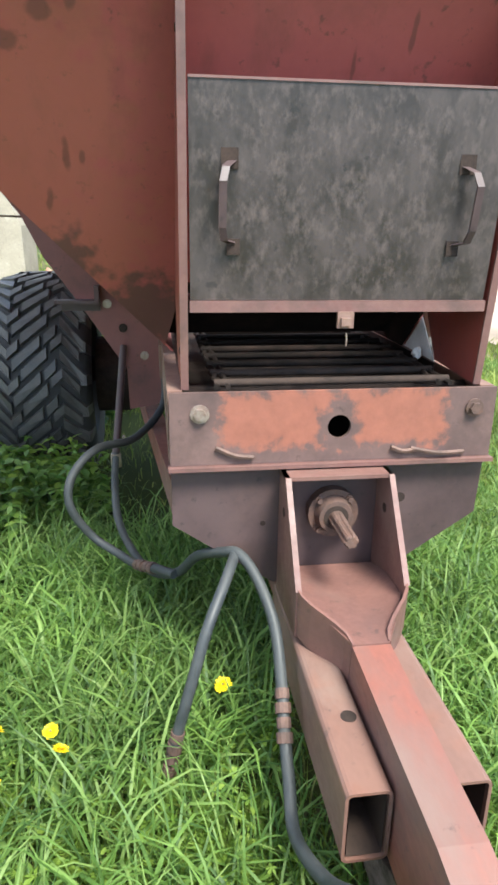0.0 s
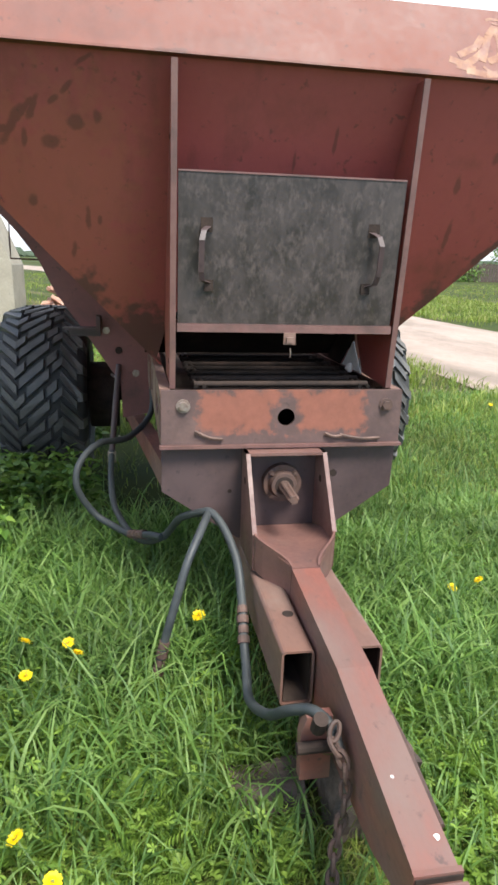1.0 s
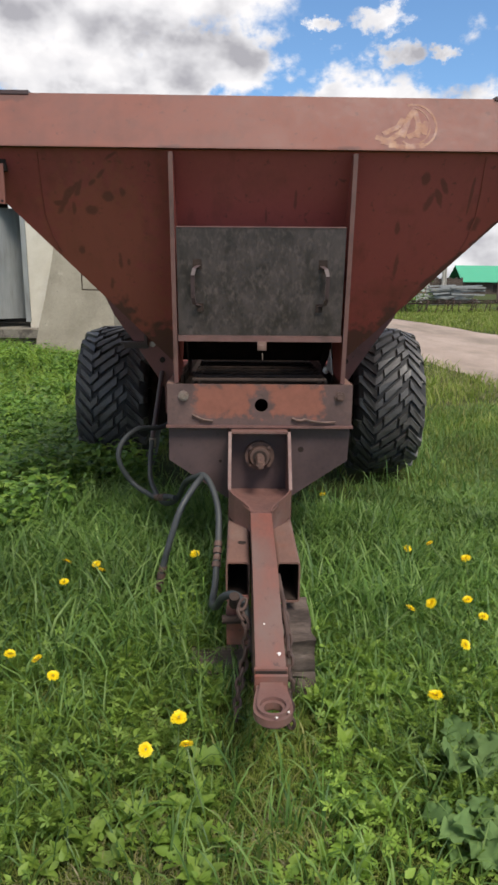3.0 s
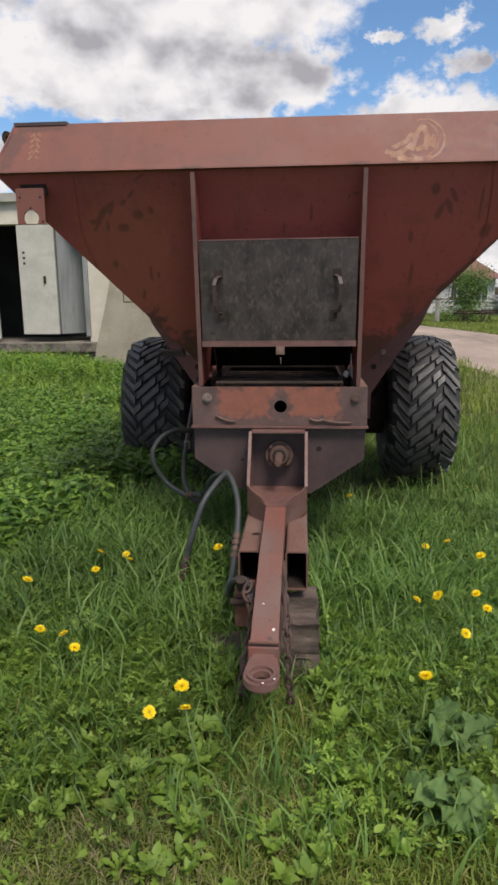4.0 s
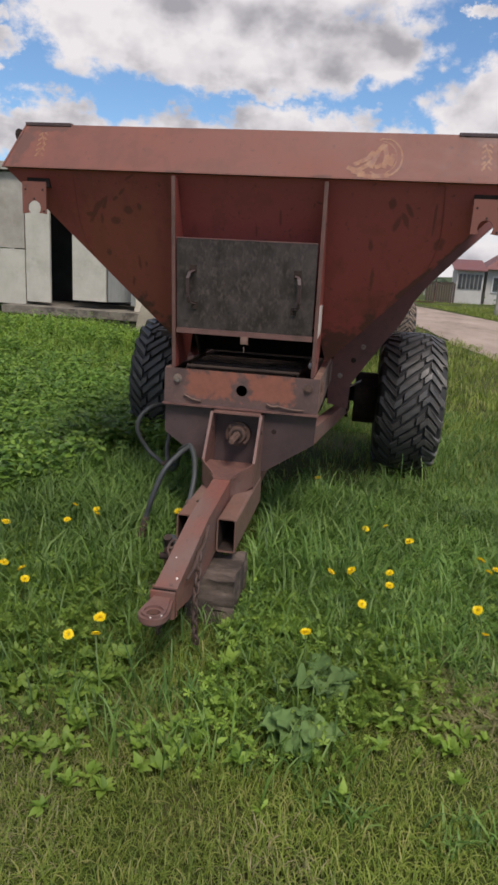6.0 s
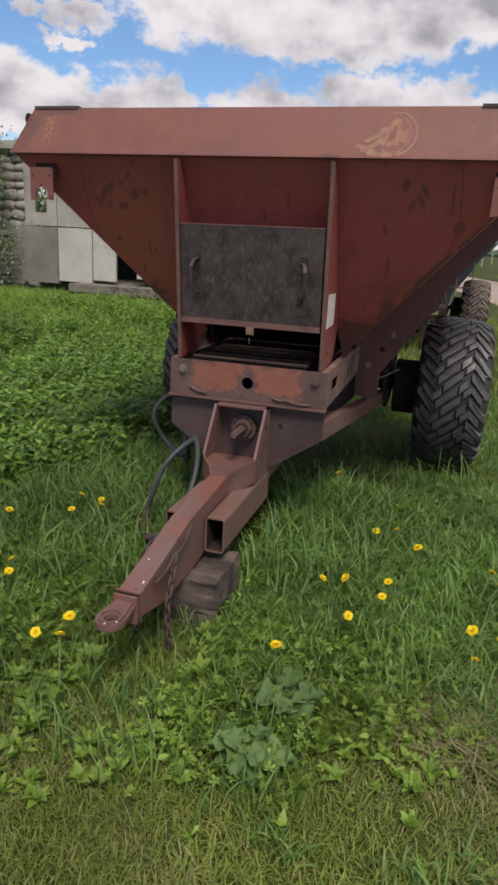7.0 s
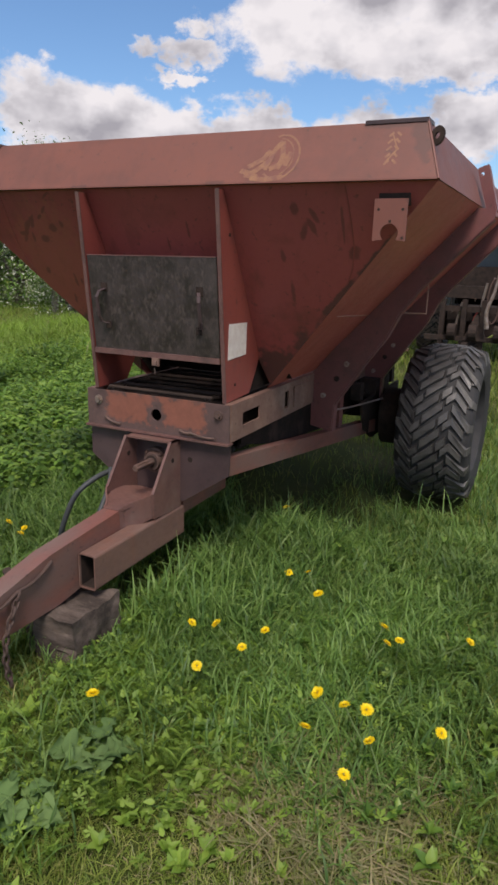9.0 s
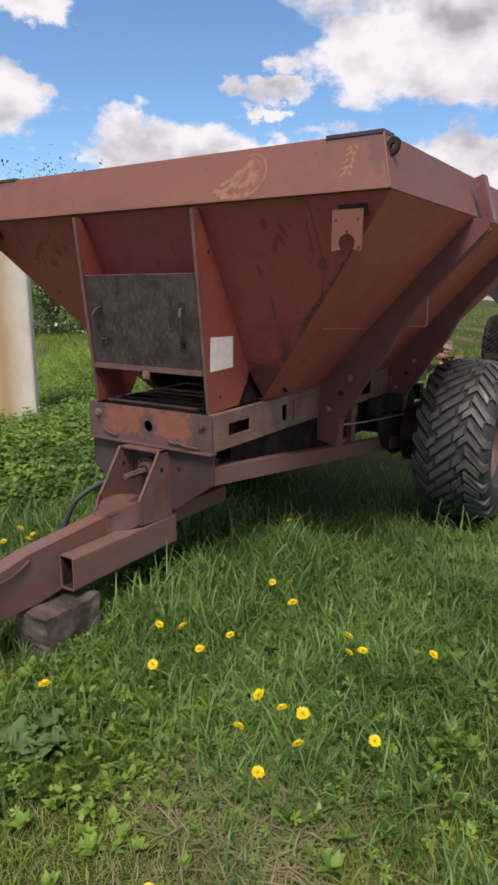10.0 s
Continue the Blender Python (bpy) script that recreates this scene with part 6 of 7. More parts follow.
for x in (39.0, 42.5, 46.0):
    bm = B()
    box(bm, x, x + 1.4, 109.9, 110.05, 0.4, 1.5)
    part("door", bm, DARK, shed)
van = thing("white_van", "white van parked beyond the road", "van")
bm = B()
prism(bm, [(24.0, 34.0, 0.45), (28.6, 34.0, 0.45), (28.6, 34.0, 1.25), (27.7, 34.0, 1.4), (27.0, 34.0, 2.15), (24.0, 34.0, 2.15)], (0, 1.8, 0))
part("body", bm, WHITE, van, bevel=0.08)
bm = B()
prism(bm, [(26.0, 33.97, 1.4), (27.5, 33.97, 1.4), (26.95, 33.97, 2.0), (26.0, 33.97, 2.0)], (0, 0.04, 0))
part("window", bm, GLASS, van)
for x in (24.9, 27.7):
    bm = B()
    rod(bm, (x, 33.95, 0.34), (x, 34.15, 0.34), 0.34, 18)
    part("wheel", bm, RUBBER, van)


# ---- plants ----
rng = np.random.default_rng(7)


def heights(P):
    return np.array([rise(x, y) for x, y in P[:, :2]]) - 0.015


def keep_clear(P, tall=False):
    """Leaves out what would stand inside wheels, walls, timber or on the road."""
    x, y = P[:, 0], P[:, 1]
    bad = (np.abs(np.abs(x) - 0.985) < 0.24) & (y > 1.60) & (y < 2.62)
    bad |= (np.abs(x - 0.075) < 0.11) & (y > -0.96) & (y < -0.69)
    bad |= (np.abs(x + 0.17) < 0.08) & (y > -0.90) & (y < -0.76)
    bad |= (x > 3.66 - np.clip((y - 8) * 0.11, 0, 9) + 0.15 * np.sin(y * 3.1)) & (x < 7.9 - np.clip((y - 12) * 0.13, 0, 9))
    bad |= (x > -6.1) & (x < -2.0) & (y > 7.6) & (y < 12)
    bad |= (x > -8.5) & (x < -3) & (y > 8.4) & (y < 12.5)
    bad |= (np.abs(x) < 0.74) & (y > 0.85) & (y < 3.3) & (((x * 37.7 + y * 91.3) % 1.0) < 0.86)
    if tall:
        bad |= (np.abs(x) < 0.15) & (y > -1.62) & (y < 0.1)
    return P[~bad]


def field(n, x0, x1, y0, y1, clump=0.0, tall=False):
    P = np.stack([rng.uniform(x0, x1, n), rng.uniform(y0, y1, n)], 1)
    if clump:
        c = np.stack([rng.uniform(x0, x1, max(1, n // 25)), rng.uniform(y0, y1, max(1, n // 25))], 1)
        pick = c[rng.integers(0, len(c), n)] + rng.normal(0, clump, (n, 2))
        P = np.where(rng.random((n, 1)) < 0.6, pick, P)
    return keep_clear(P, tall)


def blades(name, label, mat, P, hmin, hmax, width, bend=0.5):
    n = len(P)
    h = rng.uniform(hmin, hmax, n) * (0.75 + 0.5 * rng.random(n))
    a = rng.uniform(0, 2 * np.pi, n)
    b = a + rng.normal(np.pi / 2, 0.5, n)
    w = width * rng.uniform(0.6, 1.3, n)
    k = bend * rng.uniform(0.15, 1.0, n) * h
    z0 = heights(P)
    V = np.zeros((n, 7, 3))
    side = np.stack([np.cos(a), np.sin(a)], 1)
    lean = np.stack([np.cos(b), np.sin(b)], 1)
    for i, (t, ww) in enumerate(((0.0, 0.8), (0.4, 1.0), (0.75, 0.7))):
        c = P[:, :2] + lean * (k * t * t)[:, None]
        z = z0 + h * (t - 0.25 * bend * t * t)
        for j, sg in enumerate((-1, 1)):
            V[:, 2 * i + j, :2] = c + side * (sg * ww * w / 2)[:, None]
            V[:, 2 * i + j, 2] = z
    V[:, 6, :2] = P[:, :2] + lean * k[:, None]
    V[:, 6, 2] = z0 + h * (1 - 0.25 * bend)
    base = (np.arange(n) * 7)[:, None]
    quads = np.concatenate([base + np.array([0, 1, 3, 2]), base + np.array([2, 3, 5, 4])])
    tris = base + np.array([4, 5, 6])
    return raw(name, label, mat, V.reshape(-1, 3), quads, tris)


def arching(name, label, mat, P, lo, hi, width, start=0.3, end=(0.7, 1.9), base=None):
    """Long blades that rise from the ground and bow over: four joints each, bent further towards the tip."""
    n = len(P)
    ln = rng.uniform(lo, hi, n) * (0.7 + 0.5 * rng.random(n))
    yaw = rng.uniform(0, 2 * np.pi, n)
    th0 = np.abs(rng.normal(0, start, n))
    th1 = rng.uniform(*end, n)
    w = width * rng.uniform(0.55, 1.3, n)
    twist = rng.normal(0, 0.5, n)
    out = np.stack([np.cos(yaw), np.sin(yaw)], 1)
    side = np.stack([np.cos(yaw + np.pi / 2 + twist), np.sin(yaw + np.pi / 2 + twist)], 1)
    r, z = np.zeros(n), heights(P) if base is None else base.copy()
    V = np.zeros((n, 9, 3))
    for i, ww in enumerate((0.7, 1.0, 0.95, 0.65)):
        c = P[:, :2] + out * r[:, None]
        for j, sg in enumerate((-1, 1)):
            V[:, 2 * i + j, :2] = c + side * (sg * ww * w / 2)[:, None]
            V[:, 2 * i + j, 2] = z
        th = th0 + (th1 - th0) * (i / 3) ** 1.5
        r = r + ln / 4 * np.sin(th)
        z = z + ln / 4 * np.cos(th)
    V[:, 8, :2] = P[:, :2] + out * r[:, None]
    V[:, 8, 2] = z
    b = (np.arange(n) * 9)[:, None]
    quads = np.concatenate([b + np.array([2 * i, 2 * i + 1, 2 * i + 3, 2 * i + 2]) for i in range(3)])
    return raw(name, label, mat, V.reshape(-1, 3), quads, b + np.array([6, 7, 8]))


def raw(name, label, mat, V, quads, tris, parent=None, category="plants"):
    me = bpy.data.meshes.new(name)
    nq, nt = len(quads), len(tris)
    me.vertices.add(len(V))
    me.vertices.foreach_set("co", np.asarray(V, dtype=np.float32).ravel())
    me.loops.add(nq * 4 + nt * 3)
    me.loops.foreach_set("vertex_index", np.concatenate([np.asarray(quads).ravel(), np.asarray(tris).ravel()]).astype(np.int32))
    me.polygons.add(nq + nt)
    starts = np.concatenate([np.arange(nq) * 4, nq * 4 + np.arange(nt) * 3]).astype(np.int32)
    me.polygons.foreach_set("loop_start", starts)
    me.update(calc_edges=True)
    me.validate()
    me.materials.append(mat)
    ob = new(name, me)
    if parent:
        ob.parent = parent
    if label:
        tagged(ob, label, category if not parent else "", kind="stuff")
    return ob


def leaf_shape(kind):
    """A flat leaf from (0, 0) along +x, one long: points and triangles."""
    if kind == "oval":
        o = [(0, 0), (0.12, 0.16), (0.3, 0.27), (0.55, 0.24), (0.8, 0.12), (1, 0), (0.8, -0.12), (0.55, -0.24), (0.3, -0.27), (0.12, -0.16)]
        pts = [(x, y, -0.25 * x * x + 0.25 * abs(y)) for x, y in o] + [(0.45, 0, -0.05)]
        c = len(o)
        return np.array(pts), np.array([(i, (i + 1) % c, c) for i in range(c)])
    if kind == "lobed":
        o = []
        m = 21
        for i in range(m):
            a = -2.7 + 5.4 * i / (m - 1)
            r = 0.52 + 0.16 * math.cos(a * 5.8) - 0.05 * math.cos(a * 11)
            o.append((0.5 + r * math.cos(a), r * math.sin(a)))
        pts = [(x, y, 0.12 * math.sin(x * 7 + y * 3) - 0.2 * (x - 0.5) ** 2) for x, y in o] + [(0.42, 0, -0.1)]
        return np.array(pts), np.array([(i, i + 1, m) for i in range(m - 1)])
    if kind == "palmate":
        pts, tr = [(0.25, 0, 0.0)], []
        for i, a in enumerate((-1.9, -0.95, 0.0, 0.95, 1.9)):
            R = (0.42, 0.62, 0.75, 0.62, 0.42)[i]
            k = len(pts)
            for f, w in ((0.28, -0.42), (0.50, -0.30), (0.62, -0.36), (0.80, -0.16), (1.0, 0.0), (0.80, 0.16), (0.62, 0.36), (0.50, 0.30), (0.28, 0.42)):
                r = R * f
                aa = a + w * (0.9 if f < 0.4 else 1.0)
                pts.append((0.25 + r * math.cos(aa), r * math.sin(aa), 0.06 * math.cos(3 * aa) - 0.28 * r * r))
            tr += [(0, k + j, k + j + 1) for j in range(8)]
        return np.array(pts), np.array(tr)
    if kind == "toothed":
        # dandelion leaf: backward lobes along a midrib, a broad arrow at the tip
        st = [(0.0, 0.018), (0.16, 0.025), (0.20, 0.085), (0.30, 0.035), (0.34, 0.115), (0.45, 0.05), (0.49, 0.14), (0.61, 0.065), (0.66, 0.165), (0.84, 0.13), (1.0, 0.0)]
        pts, tr = [], []
        for t, w in st:
            z = 0.42 * t - 0.55 * t * t
            pts += [(t, 0, z), (t, w, z + 0.35 * w), (t, -w, z + 0.35 * w)]
        for i in range(len(st) - 1):
            k = 3 * i
            tr += [(k, k + 3, k + 4), (k, k + 4, k + 1), (k, k + 5, k + 3), (k, k + 2, k + 5)]
        return np.array(pts), np.array(tr)
    if kind == "pinnate":
        pts, tr = [], []
        for i in range(12):
            t = 0.10 + 0.86 * i / 11
            L = 0.24 * math.sin(math.pi * (0.14 + 0.80 * t)) + 0.02
            z = 0.25 * t - 0.50 * t * t
            for sd in (-1, 1):
                k = len(pts)
                pts += [(t - 0.008, 0, z), (t + 0.045, sd * L * 0.55, z + 0.03), (t + 0.085, sd * L, z - 0.02), (t + 0.010, sd * L * 0.6, z + 0.01)]
                tr += [(k, k + 1, k + 2), (k, k + 2, k + 3)]
        k = len(pts)
        pts += [(0, 0.008, 0), (0, -0.008, 0), (1.0, 0, -0.25)]
        tr.append((k, k + 1, k + 2))
        return np.array(pts), np.array(tr)


def leaves(name, label, mat, kind, P3, size, tilt, parent=None, yaw=None):
    """Leaves at the points P3, size and tilt (from level, radians) as arrays."""
    L, T = leaf_shape(kind)
    n = len(P3)
    yaw = rng.uniform(0, 2 * np.pi, n) if yaw is None else yaw
    roll = rng.normal(0, 0.35, n)
    V = np.repeat(L[None], n, 0) * size[:, None, None]
    cy, sy = np.cos(roll)[:, None], np.sin(roll)[:, None]
    y = V[:, :, 1] * cy - V[:, :, 2] * sy
    z = V[:, :, 1] * sy + V[:, :, 2] * cy
    x = V[:, :, 0]
    ct, st = np.cos(tilt)[:, None], np.sin(tilt)[:, None]
    x, z = x * ct - z * st, x * st + z * ct
    cz, sz = np.cos(yaw)[:, None], np.sin(yaw)[:, None]
    W = np.stack([x * cz - y * sz, x * sz + y * cz, z], 2) + P3[:, None, :]
    F = (np.arange(n) * len(L))[:, None, None] + T[None]
    return raw(name, label, mat, W.reshape(-1, 3), np.zeros((0, 4), int), F.reshape(-1, 3), parent)


def with_height(P, lo, hi):
    return np.concatenate([P, (heights(P) + rng.uniform(lo, hi, len(P)))[:, None]], 1)


# sparse turf all round, thinning out
far = np.stack([rng.normal(0.3, 4.2, 60000), rng.normal(-2.5, 4.2, 60000)], 1)
far = keep_clear(far[(far[:, 0] < 3.5) & ((far[:, 1] < -2.9) | (far[:, 0] < -2.2)) & (far[:, 1] < 3.4)])
# grass: short turf by the path, meadow further off, tall bowed tufts along the trailer
arching("lawn_grass", "short green lawn grass", GRASS, field(132000, -2.0, 3.2, -2.7, -0.9, 0.06), 0.032, 0.080, 0.0031, 0.5, (0.9, 2.3))
arching("meadow_grass", "green meadow grass", GRASS, field(62000, -3.2, 3.6, -1.4, 4.2, 0.07), 0.06, 0.13, 0.0048, 0.3, (0.7, 1.9))
blades("meadow_grass", "green meadow grass further off", GRASS, field(42000, -12, 3.6, 3.5, 14, 0.12), 0.08, 0.20, 0.012, 0.9)
blades("meadow_grass", "distant meadow grass", GRASS, np.concatenate([field(26000, -30, 34, 13, 52, 0.4), field(30000, 3, 14, 14, 40, 0.3)]), 0.07, 0.20, 0.024, 0.8)
arching("tall_grass", "tall bluish meadow grass bowing over beside the trailer", TALL, np.concatenate([field(2500, 0.14, 0.75, -0.55, 0.6, 0.05, True), field(9500, -1.3, -0.12, -0.35, 1.15, 0.05, True), field(1300, -1.3, -0.12, -0.95, -0.3, 0.05, True), field(500, 0.55, 1.6, 1.2, 2.9, 0.06, True), field(600, -1.5, -0.6, 1.2, 2.0, 0.06, True)]), 0.17, 0.36, 0.0078, 0.22, (0.8, 2.3))
arching("meadow_grass", "lush grass between trailer and road", TALL, field(40000, 0.2, 3.5, -0.9, 4.5, 0.07, True), 0.06, 0.14, 0.0055, 0.35, (0.8, 2.1))
worn = field(700, -1.4, 3.2, -3.2, -1.45)
worn = worn[[noise.noise((x * 1.5, y * 1.5, 4.0)) > 0.05 for x, y in worn]]
arching("dry_grass", "dry straw-coloured grass in the lawn", DRY, np.concatenate([keep_clear(np.concatenate([h + rng.normal(0, 0.07, (75, 2)) for h in worn])), field(4500, 0.85, 1.8, -1.6, -0.8, 0.10), field(3000, -3.2, 3.5, -1.5, 8.0, 0.05)]), 0.03, 0.08, 0.0032, 0.6, (1.0, 2.2))
arching("tall_grass", "long green grass among the weeds", TALL, np.concatenate([field(5500, -2.1, 0.7, -1.75, -0.3, 0.05), field(3000, 0.4, 1.5, -1.1, 0.3, 0.05)]), 0.10, 0.22, 0.006, 0.25, (0.6, 2.0))

# coarse leafy tufts with broad bowed blades in the shelter of the drawbar and the frame
heads = field(230, 0.20, 1.5, -1.15, 0.75, 0.10, True)
tufts = np.concatenate([h + rng.normal(0, 0.03, (26, 2)) for h in heads])
arching("coarse_grass", "coarse broad-bladed grass in thick tufts", TALL, tufts, 0.09, 0.19, 0.0085, 0.35, (0.9, 2.4))
arching("tall_grass", "dense dark grass between the drawbar and the wheel", TALL, field(12000, 0.14, 1.7, -0.95, 1.5, 0.06, True), 0.09, 0.19, 0.0062, 0.3, (0.8, 2.2))
heads = field(150, 0.2, 2.6, -1.9, -0.8, 0.10, True)
tufts = np.concatenate([h + rng.normal(0, 0.025, (24, 2)) for h in heads])
arching("coarse_grass", "low tufts of coarse grass in the lawn", TALL, tufts, 0.06, 0.14, 0.007, 0.4, (0.9, 2.2))

blades("meadow_grass", "thin meadow grass round about", GRASS, far, 0.05, 0.13, 0.012, 1.0)

# broad-leaved weeds
for kind, n, reg, lo, hi, s0, s1, nm, lb in (
        ("palmate", 2600, (-2.0, -0.12, -1.85, 0.3), 0.03, 0.14, 0.018, 0.042, "cut_leaved_weeds", "low weeds with deeply cut leaves"),
        ("palmate", 700, (0.0, 0.75, -1.75, -0.75), 0.03, 0.11, 0.018, 0.038, "cut_leaved_weeds", "low weeds with deeply cut leaves"),
        ("oval", 1300, (-1.8, 0.7, -1.8, 0.6), 0.03, 0.12, 0.018, 0.038, "plantain_weeds", "low weeds with oval leaves"),
        ("oval", 350, (0.15, 1.1, -1.5, -0.75), 0.02, 0.09, 0.018, 0.036, "dock_weeds", "dark low weeds with broad oval leaves"),
        ("palmate", 600, (0.3, 1.9, -1.35, -0.3), 0.02, 0.09, 0.02, 0.045, "cut_leaved_weeds", "low weeds with cut leaves among the grass"),
        ("palmate", 900, (0.9, 3.4, -1.2, 3.0), 0.02, 0.08, 0.018, 0.04, "cut_leaved_weeds", "scattered low weeds with cut leaves")):
    P = with_height(field(n, *reg, 0.09, True), lo, hi)
    leaves(nm, lb, WEED, kind, P, rng.uniform(s0, s1, len(P)), rng.normal(0.4, 0.55, len(P)))


def rosettes(nm, lb, kind, n, reg, each, s0, s1, up, lift=0.0, mat=WEED):
    """Plants of several leaves that spring from one root and spread."""
    P = field(n, *reg, 0.16, True)
    q = np.repeat(with_height(P, 0.005 + lift, 0.03 + lift), each, 0)
    turn = (np.tile(np.arange(each), len(P)) * 2.4 + np.repeat(rng.uniform(0, 6.28, len(P)), each)) + rng.normal(0, 0.3, len(q))
    grow = np.repeat(rng.uniform(0.7, 1.2, len(P)), each)
    leaves(nm, lb, mat, kind, q, rng.uniform(s0, s1, len(q)) * grow, np.clip(rng.normal(up, 0.3, len(q)), 0.05, 1.45), yaw=turn)


rosettes("dandelion_leaves", "rosettes of toothed dandelion leaves in the grass", "toothed", 300, (-1.95, 0.15, -1.65, 0.1), 10, 0.045, 0.085, 0.85)
rosettes("dandelion_leaves", "rosettes of toothed dandelion leaves in the grass", "toothed", 110, (0.1, 1.7, -1.3, 0.2), 9, 0.04, 0.068, 0.75)
rosettes("feathery_weeds", "feathery tansy leaves standing in tufts", "pinnate", 440, (-1.7, 0.1, -1.55, 0.0), 8, 0.06, 0.12, 1.0, 0.02)
rosettes("feathery_weeds", "feathery tansy leaves standing in tufts", "pinnate", 90, (0.05, 0.9, -1.5, -0.6), 8, 0.06, 0.11, 1.0)
rosettes("broad_leaved_weeds", "young broad-leaved weeds in tufts", "oval", 330, (-1.9, 0.8, -1.65, 0.1), 8, 0.035, 0.065, 0.9, 0.03)
rosettes("dandelion_leaves", "flat rosettes of small dandelion leaves in the lawn", "toothed", 90, (-1.6, 2.6, -2.6, -1.5), 8, 0.024, 0.042, 0.4)

rosettes("feathery_weeds", "dark feathery weeds in the grass beside the drawbar", "pinnate", 230, (0.2, 1.7, -1.0, 1.2), 8, 0.05, 0.10, 0.9, 0.03, NETTLE)
rosettes("broad_leaved_weeds", "dark young broad-leaved weeds in the grass", "oval", 200, (0.2, 1.8, -1.2, 1.3), 7, 0.03, 0.05, 0.8, 0.04, NETTLE)

rosettes("dandelion_leaves", "clumps of long toothed leaves at the edge of the lawn", "toothed", 60, (-1.3, 0.2, -1.95, -1.45), 10, 0.045, 0.08, 0.8)
rosettes("broad_leaved_weeds", "bright broad-leaved weeds at the edge of the lawn", "oval", 150, (-0.6, 1.0, -1.65, -1.0), 8, 0.030, 0.05, 0.85, 0.02)
rosettes("feathery_weeds", "bright feathery weeds round the end of the drawbar", "pinnate", 110, (-0.7, 0.7, -1.6, -0.9), 8, 0.05, 0.09, 1.0, 0.02)

# nettles: whorls of pointed leaves up each stem
def nettles(n, reg, hlo, hhi):
    P = field(n, *reg, 0.14, True)
    P = P[~((np.abs(P[:, 0]) < 0.6) & (P[:, 1] > -0.4))]
    P = P[~((P[:, 0] > -0.95 - 0.5 * np.clip(0.6 - P[:, 1], 0, 1.2)) & (P[:, 1] < 0.95))]
    h = rng.uniform(hlo, hhi, len(P))
    z0 = heights(P)
    rows, size, yaw, tilt = [], [], [], []
    for lvl in np.linspace(0.25, 1.0, 6):
        turn = rng.uniform(0, np.pi, len(P))
        for k in range(3):
            rows.append(np.stack([P[:, 0], P[:, 1], z0 + h * lvl], 1))
            size.append(rng.uniform(0.042, 0.085, len(P)) * (1.25 - 0.55 * lvl))
            yaw.append(turn + k * 2.1)
            tilt.append(rng.normal(0.05, 0.3, len(P)))
    leaves("nettles", "dense dark green nettles", NETTLE, "oval", np.concatenate(rows), np.concatenate(size), np.concatenate(tilt), yaw=np.concatenate(yaw))


nettles(3000, (-3.4, -0.85, -0.3, 3.4), 0.16, 0.38)
nettles(1100, (-4.8, -2.0, 0.3, 4.2), 0.16, 0.36)
nettles(1100, (-5.2, -1.4, 3.4, 7.4), 0.14, 0.34)
nettles(420, (-1.5, -0.75, 0.95, 1.75), 0.20, 0.40)
blades("dry_grass", "trampled dry grass round the dandelions", DRY, field(2200, 0.98, 1.5, -1.38, -0.95, 0.05), 0.05, 0.13, 0.0045, 2.0)
blades("rank_grass", "rank yellow-green grass before the old building", WEED, np.concatenate([field(21000, -7.5, -1.2, 2.6, 8.2, 0.16), field(9000, -13, -4.0, 3.0, 15, 0.25), field(5000, -6.6, -1.6, 6.6, 7.6, 0.15)]), 0.14, 0.34, 0.011, 1.2)
blades("dry_grass", "bleached grass stalks before the old building", DRY, field(700, -8.0, -2.2, 3.4, 8.2, 0.14), 0.15, 0.45, 0.007, 1.3)
blades("dry_grass", "worn dry grass along the road's edge", DRY, np.concatenate([field(3800, 2.9, 3.75, -1.0, 9.0, 0.08), field(1500, 2.0, 3.6, 8.0, 16.0, 0.1)]), 0.03, 0.10, 0.007, 1.4)

# burdock clump
bur = thing("burdock", "grey-green burdock with big wavy leaves", "weed")
random.seed(17)
for k in range(26):
    a = k * 2.4 + random.uniform(-0.3, 0.3)
    size = 0.055 + 0.06 * random.random()
    hub = (0.555, -1.34, 0.0) if k % 2 else (0.49, -1.60, 0.0)
    out_r = 0.06 * random.random() ** 0.6
    q = pose(hub[0] + out_r * math.cos(a), hub[1] + out_r * math.sin(a), 0.025 + 0.065 * random.random(), 0, -random.uniform(-35, 45), math.degrees(a)) @ pose(0, 0, 0, random.uniform(-35, 35), 0, 0)
    bm = B()
    nu, nv, grid = 15, 11, []
    for i in range(nu):
        u = i / (nu - 1)
        wd = (0.50 * math.sin(math.pi * min(1, 0.12 + 0.88 * u) ** 0.8) + 0.015) * (1 + 0.16 * math.sin(17 * u + k))
        row = []
        for j in range(nv):
            v = -1 + 2 * j / (nv - 1)
            z = 0.20 * abs(v) + 0.13 * abs(v) ** 2 * math.sin(15 * u + 3 * k + (2 if v > 0 else 0)) - 0.35 * u * u + 0.06 * noise.noise((u * 5 + k, v * 3, 1.7))
            back = -0.16 * abs(v) * (1 - u) ** 2
            row.append(bm.verts.new(q @ Vector(((u + back) * size, v * wd * size, z * size))))
        grid.append(row)
    for i in range(nu - 1):
        for j in range(nv - 1):
            bm.faces.new((grid[i][j], grid[i][j + 1], grid[i + 1][j + 1], grid[i + 1][j]))
    part("leaf", bm, BURDOCK, bur, smooth=True)
    bm = B()
    tube(bm, [hub, q.translation], 0.0035, 5)
    part("leaf_stalk", bm, STEM, bur)


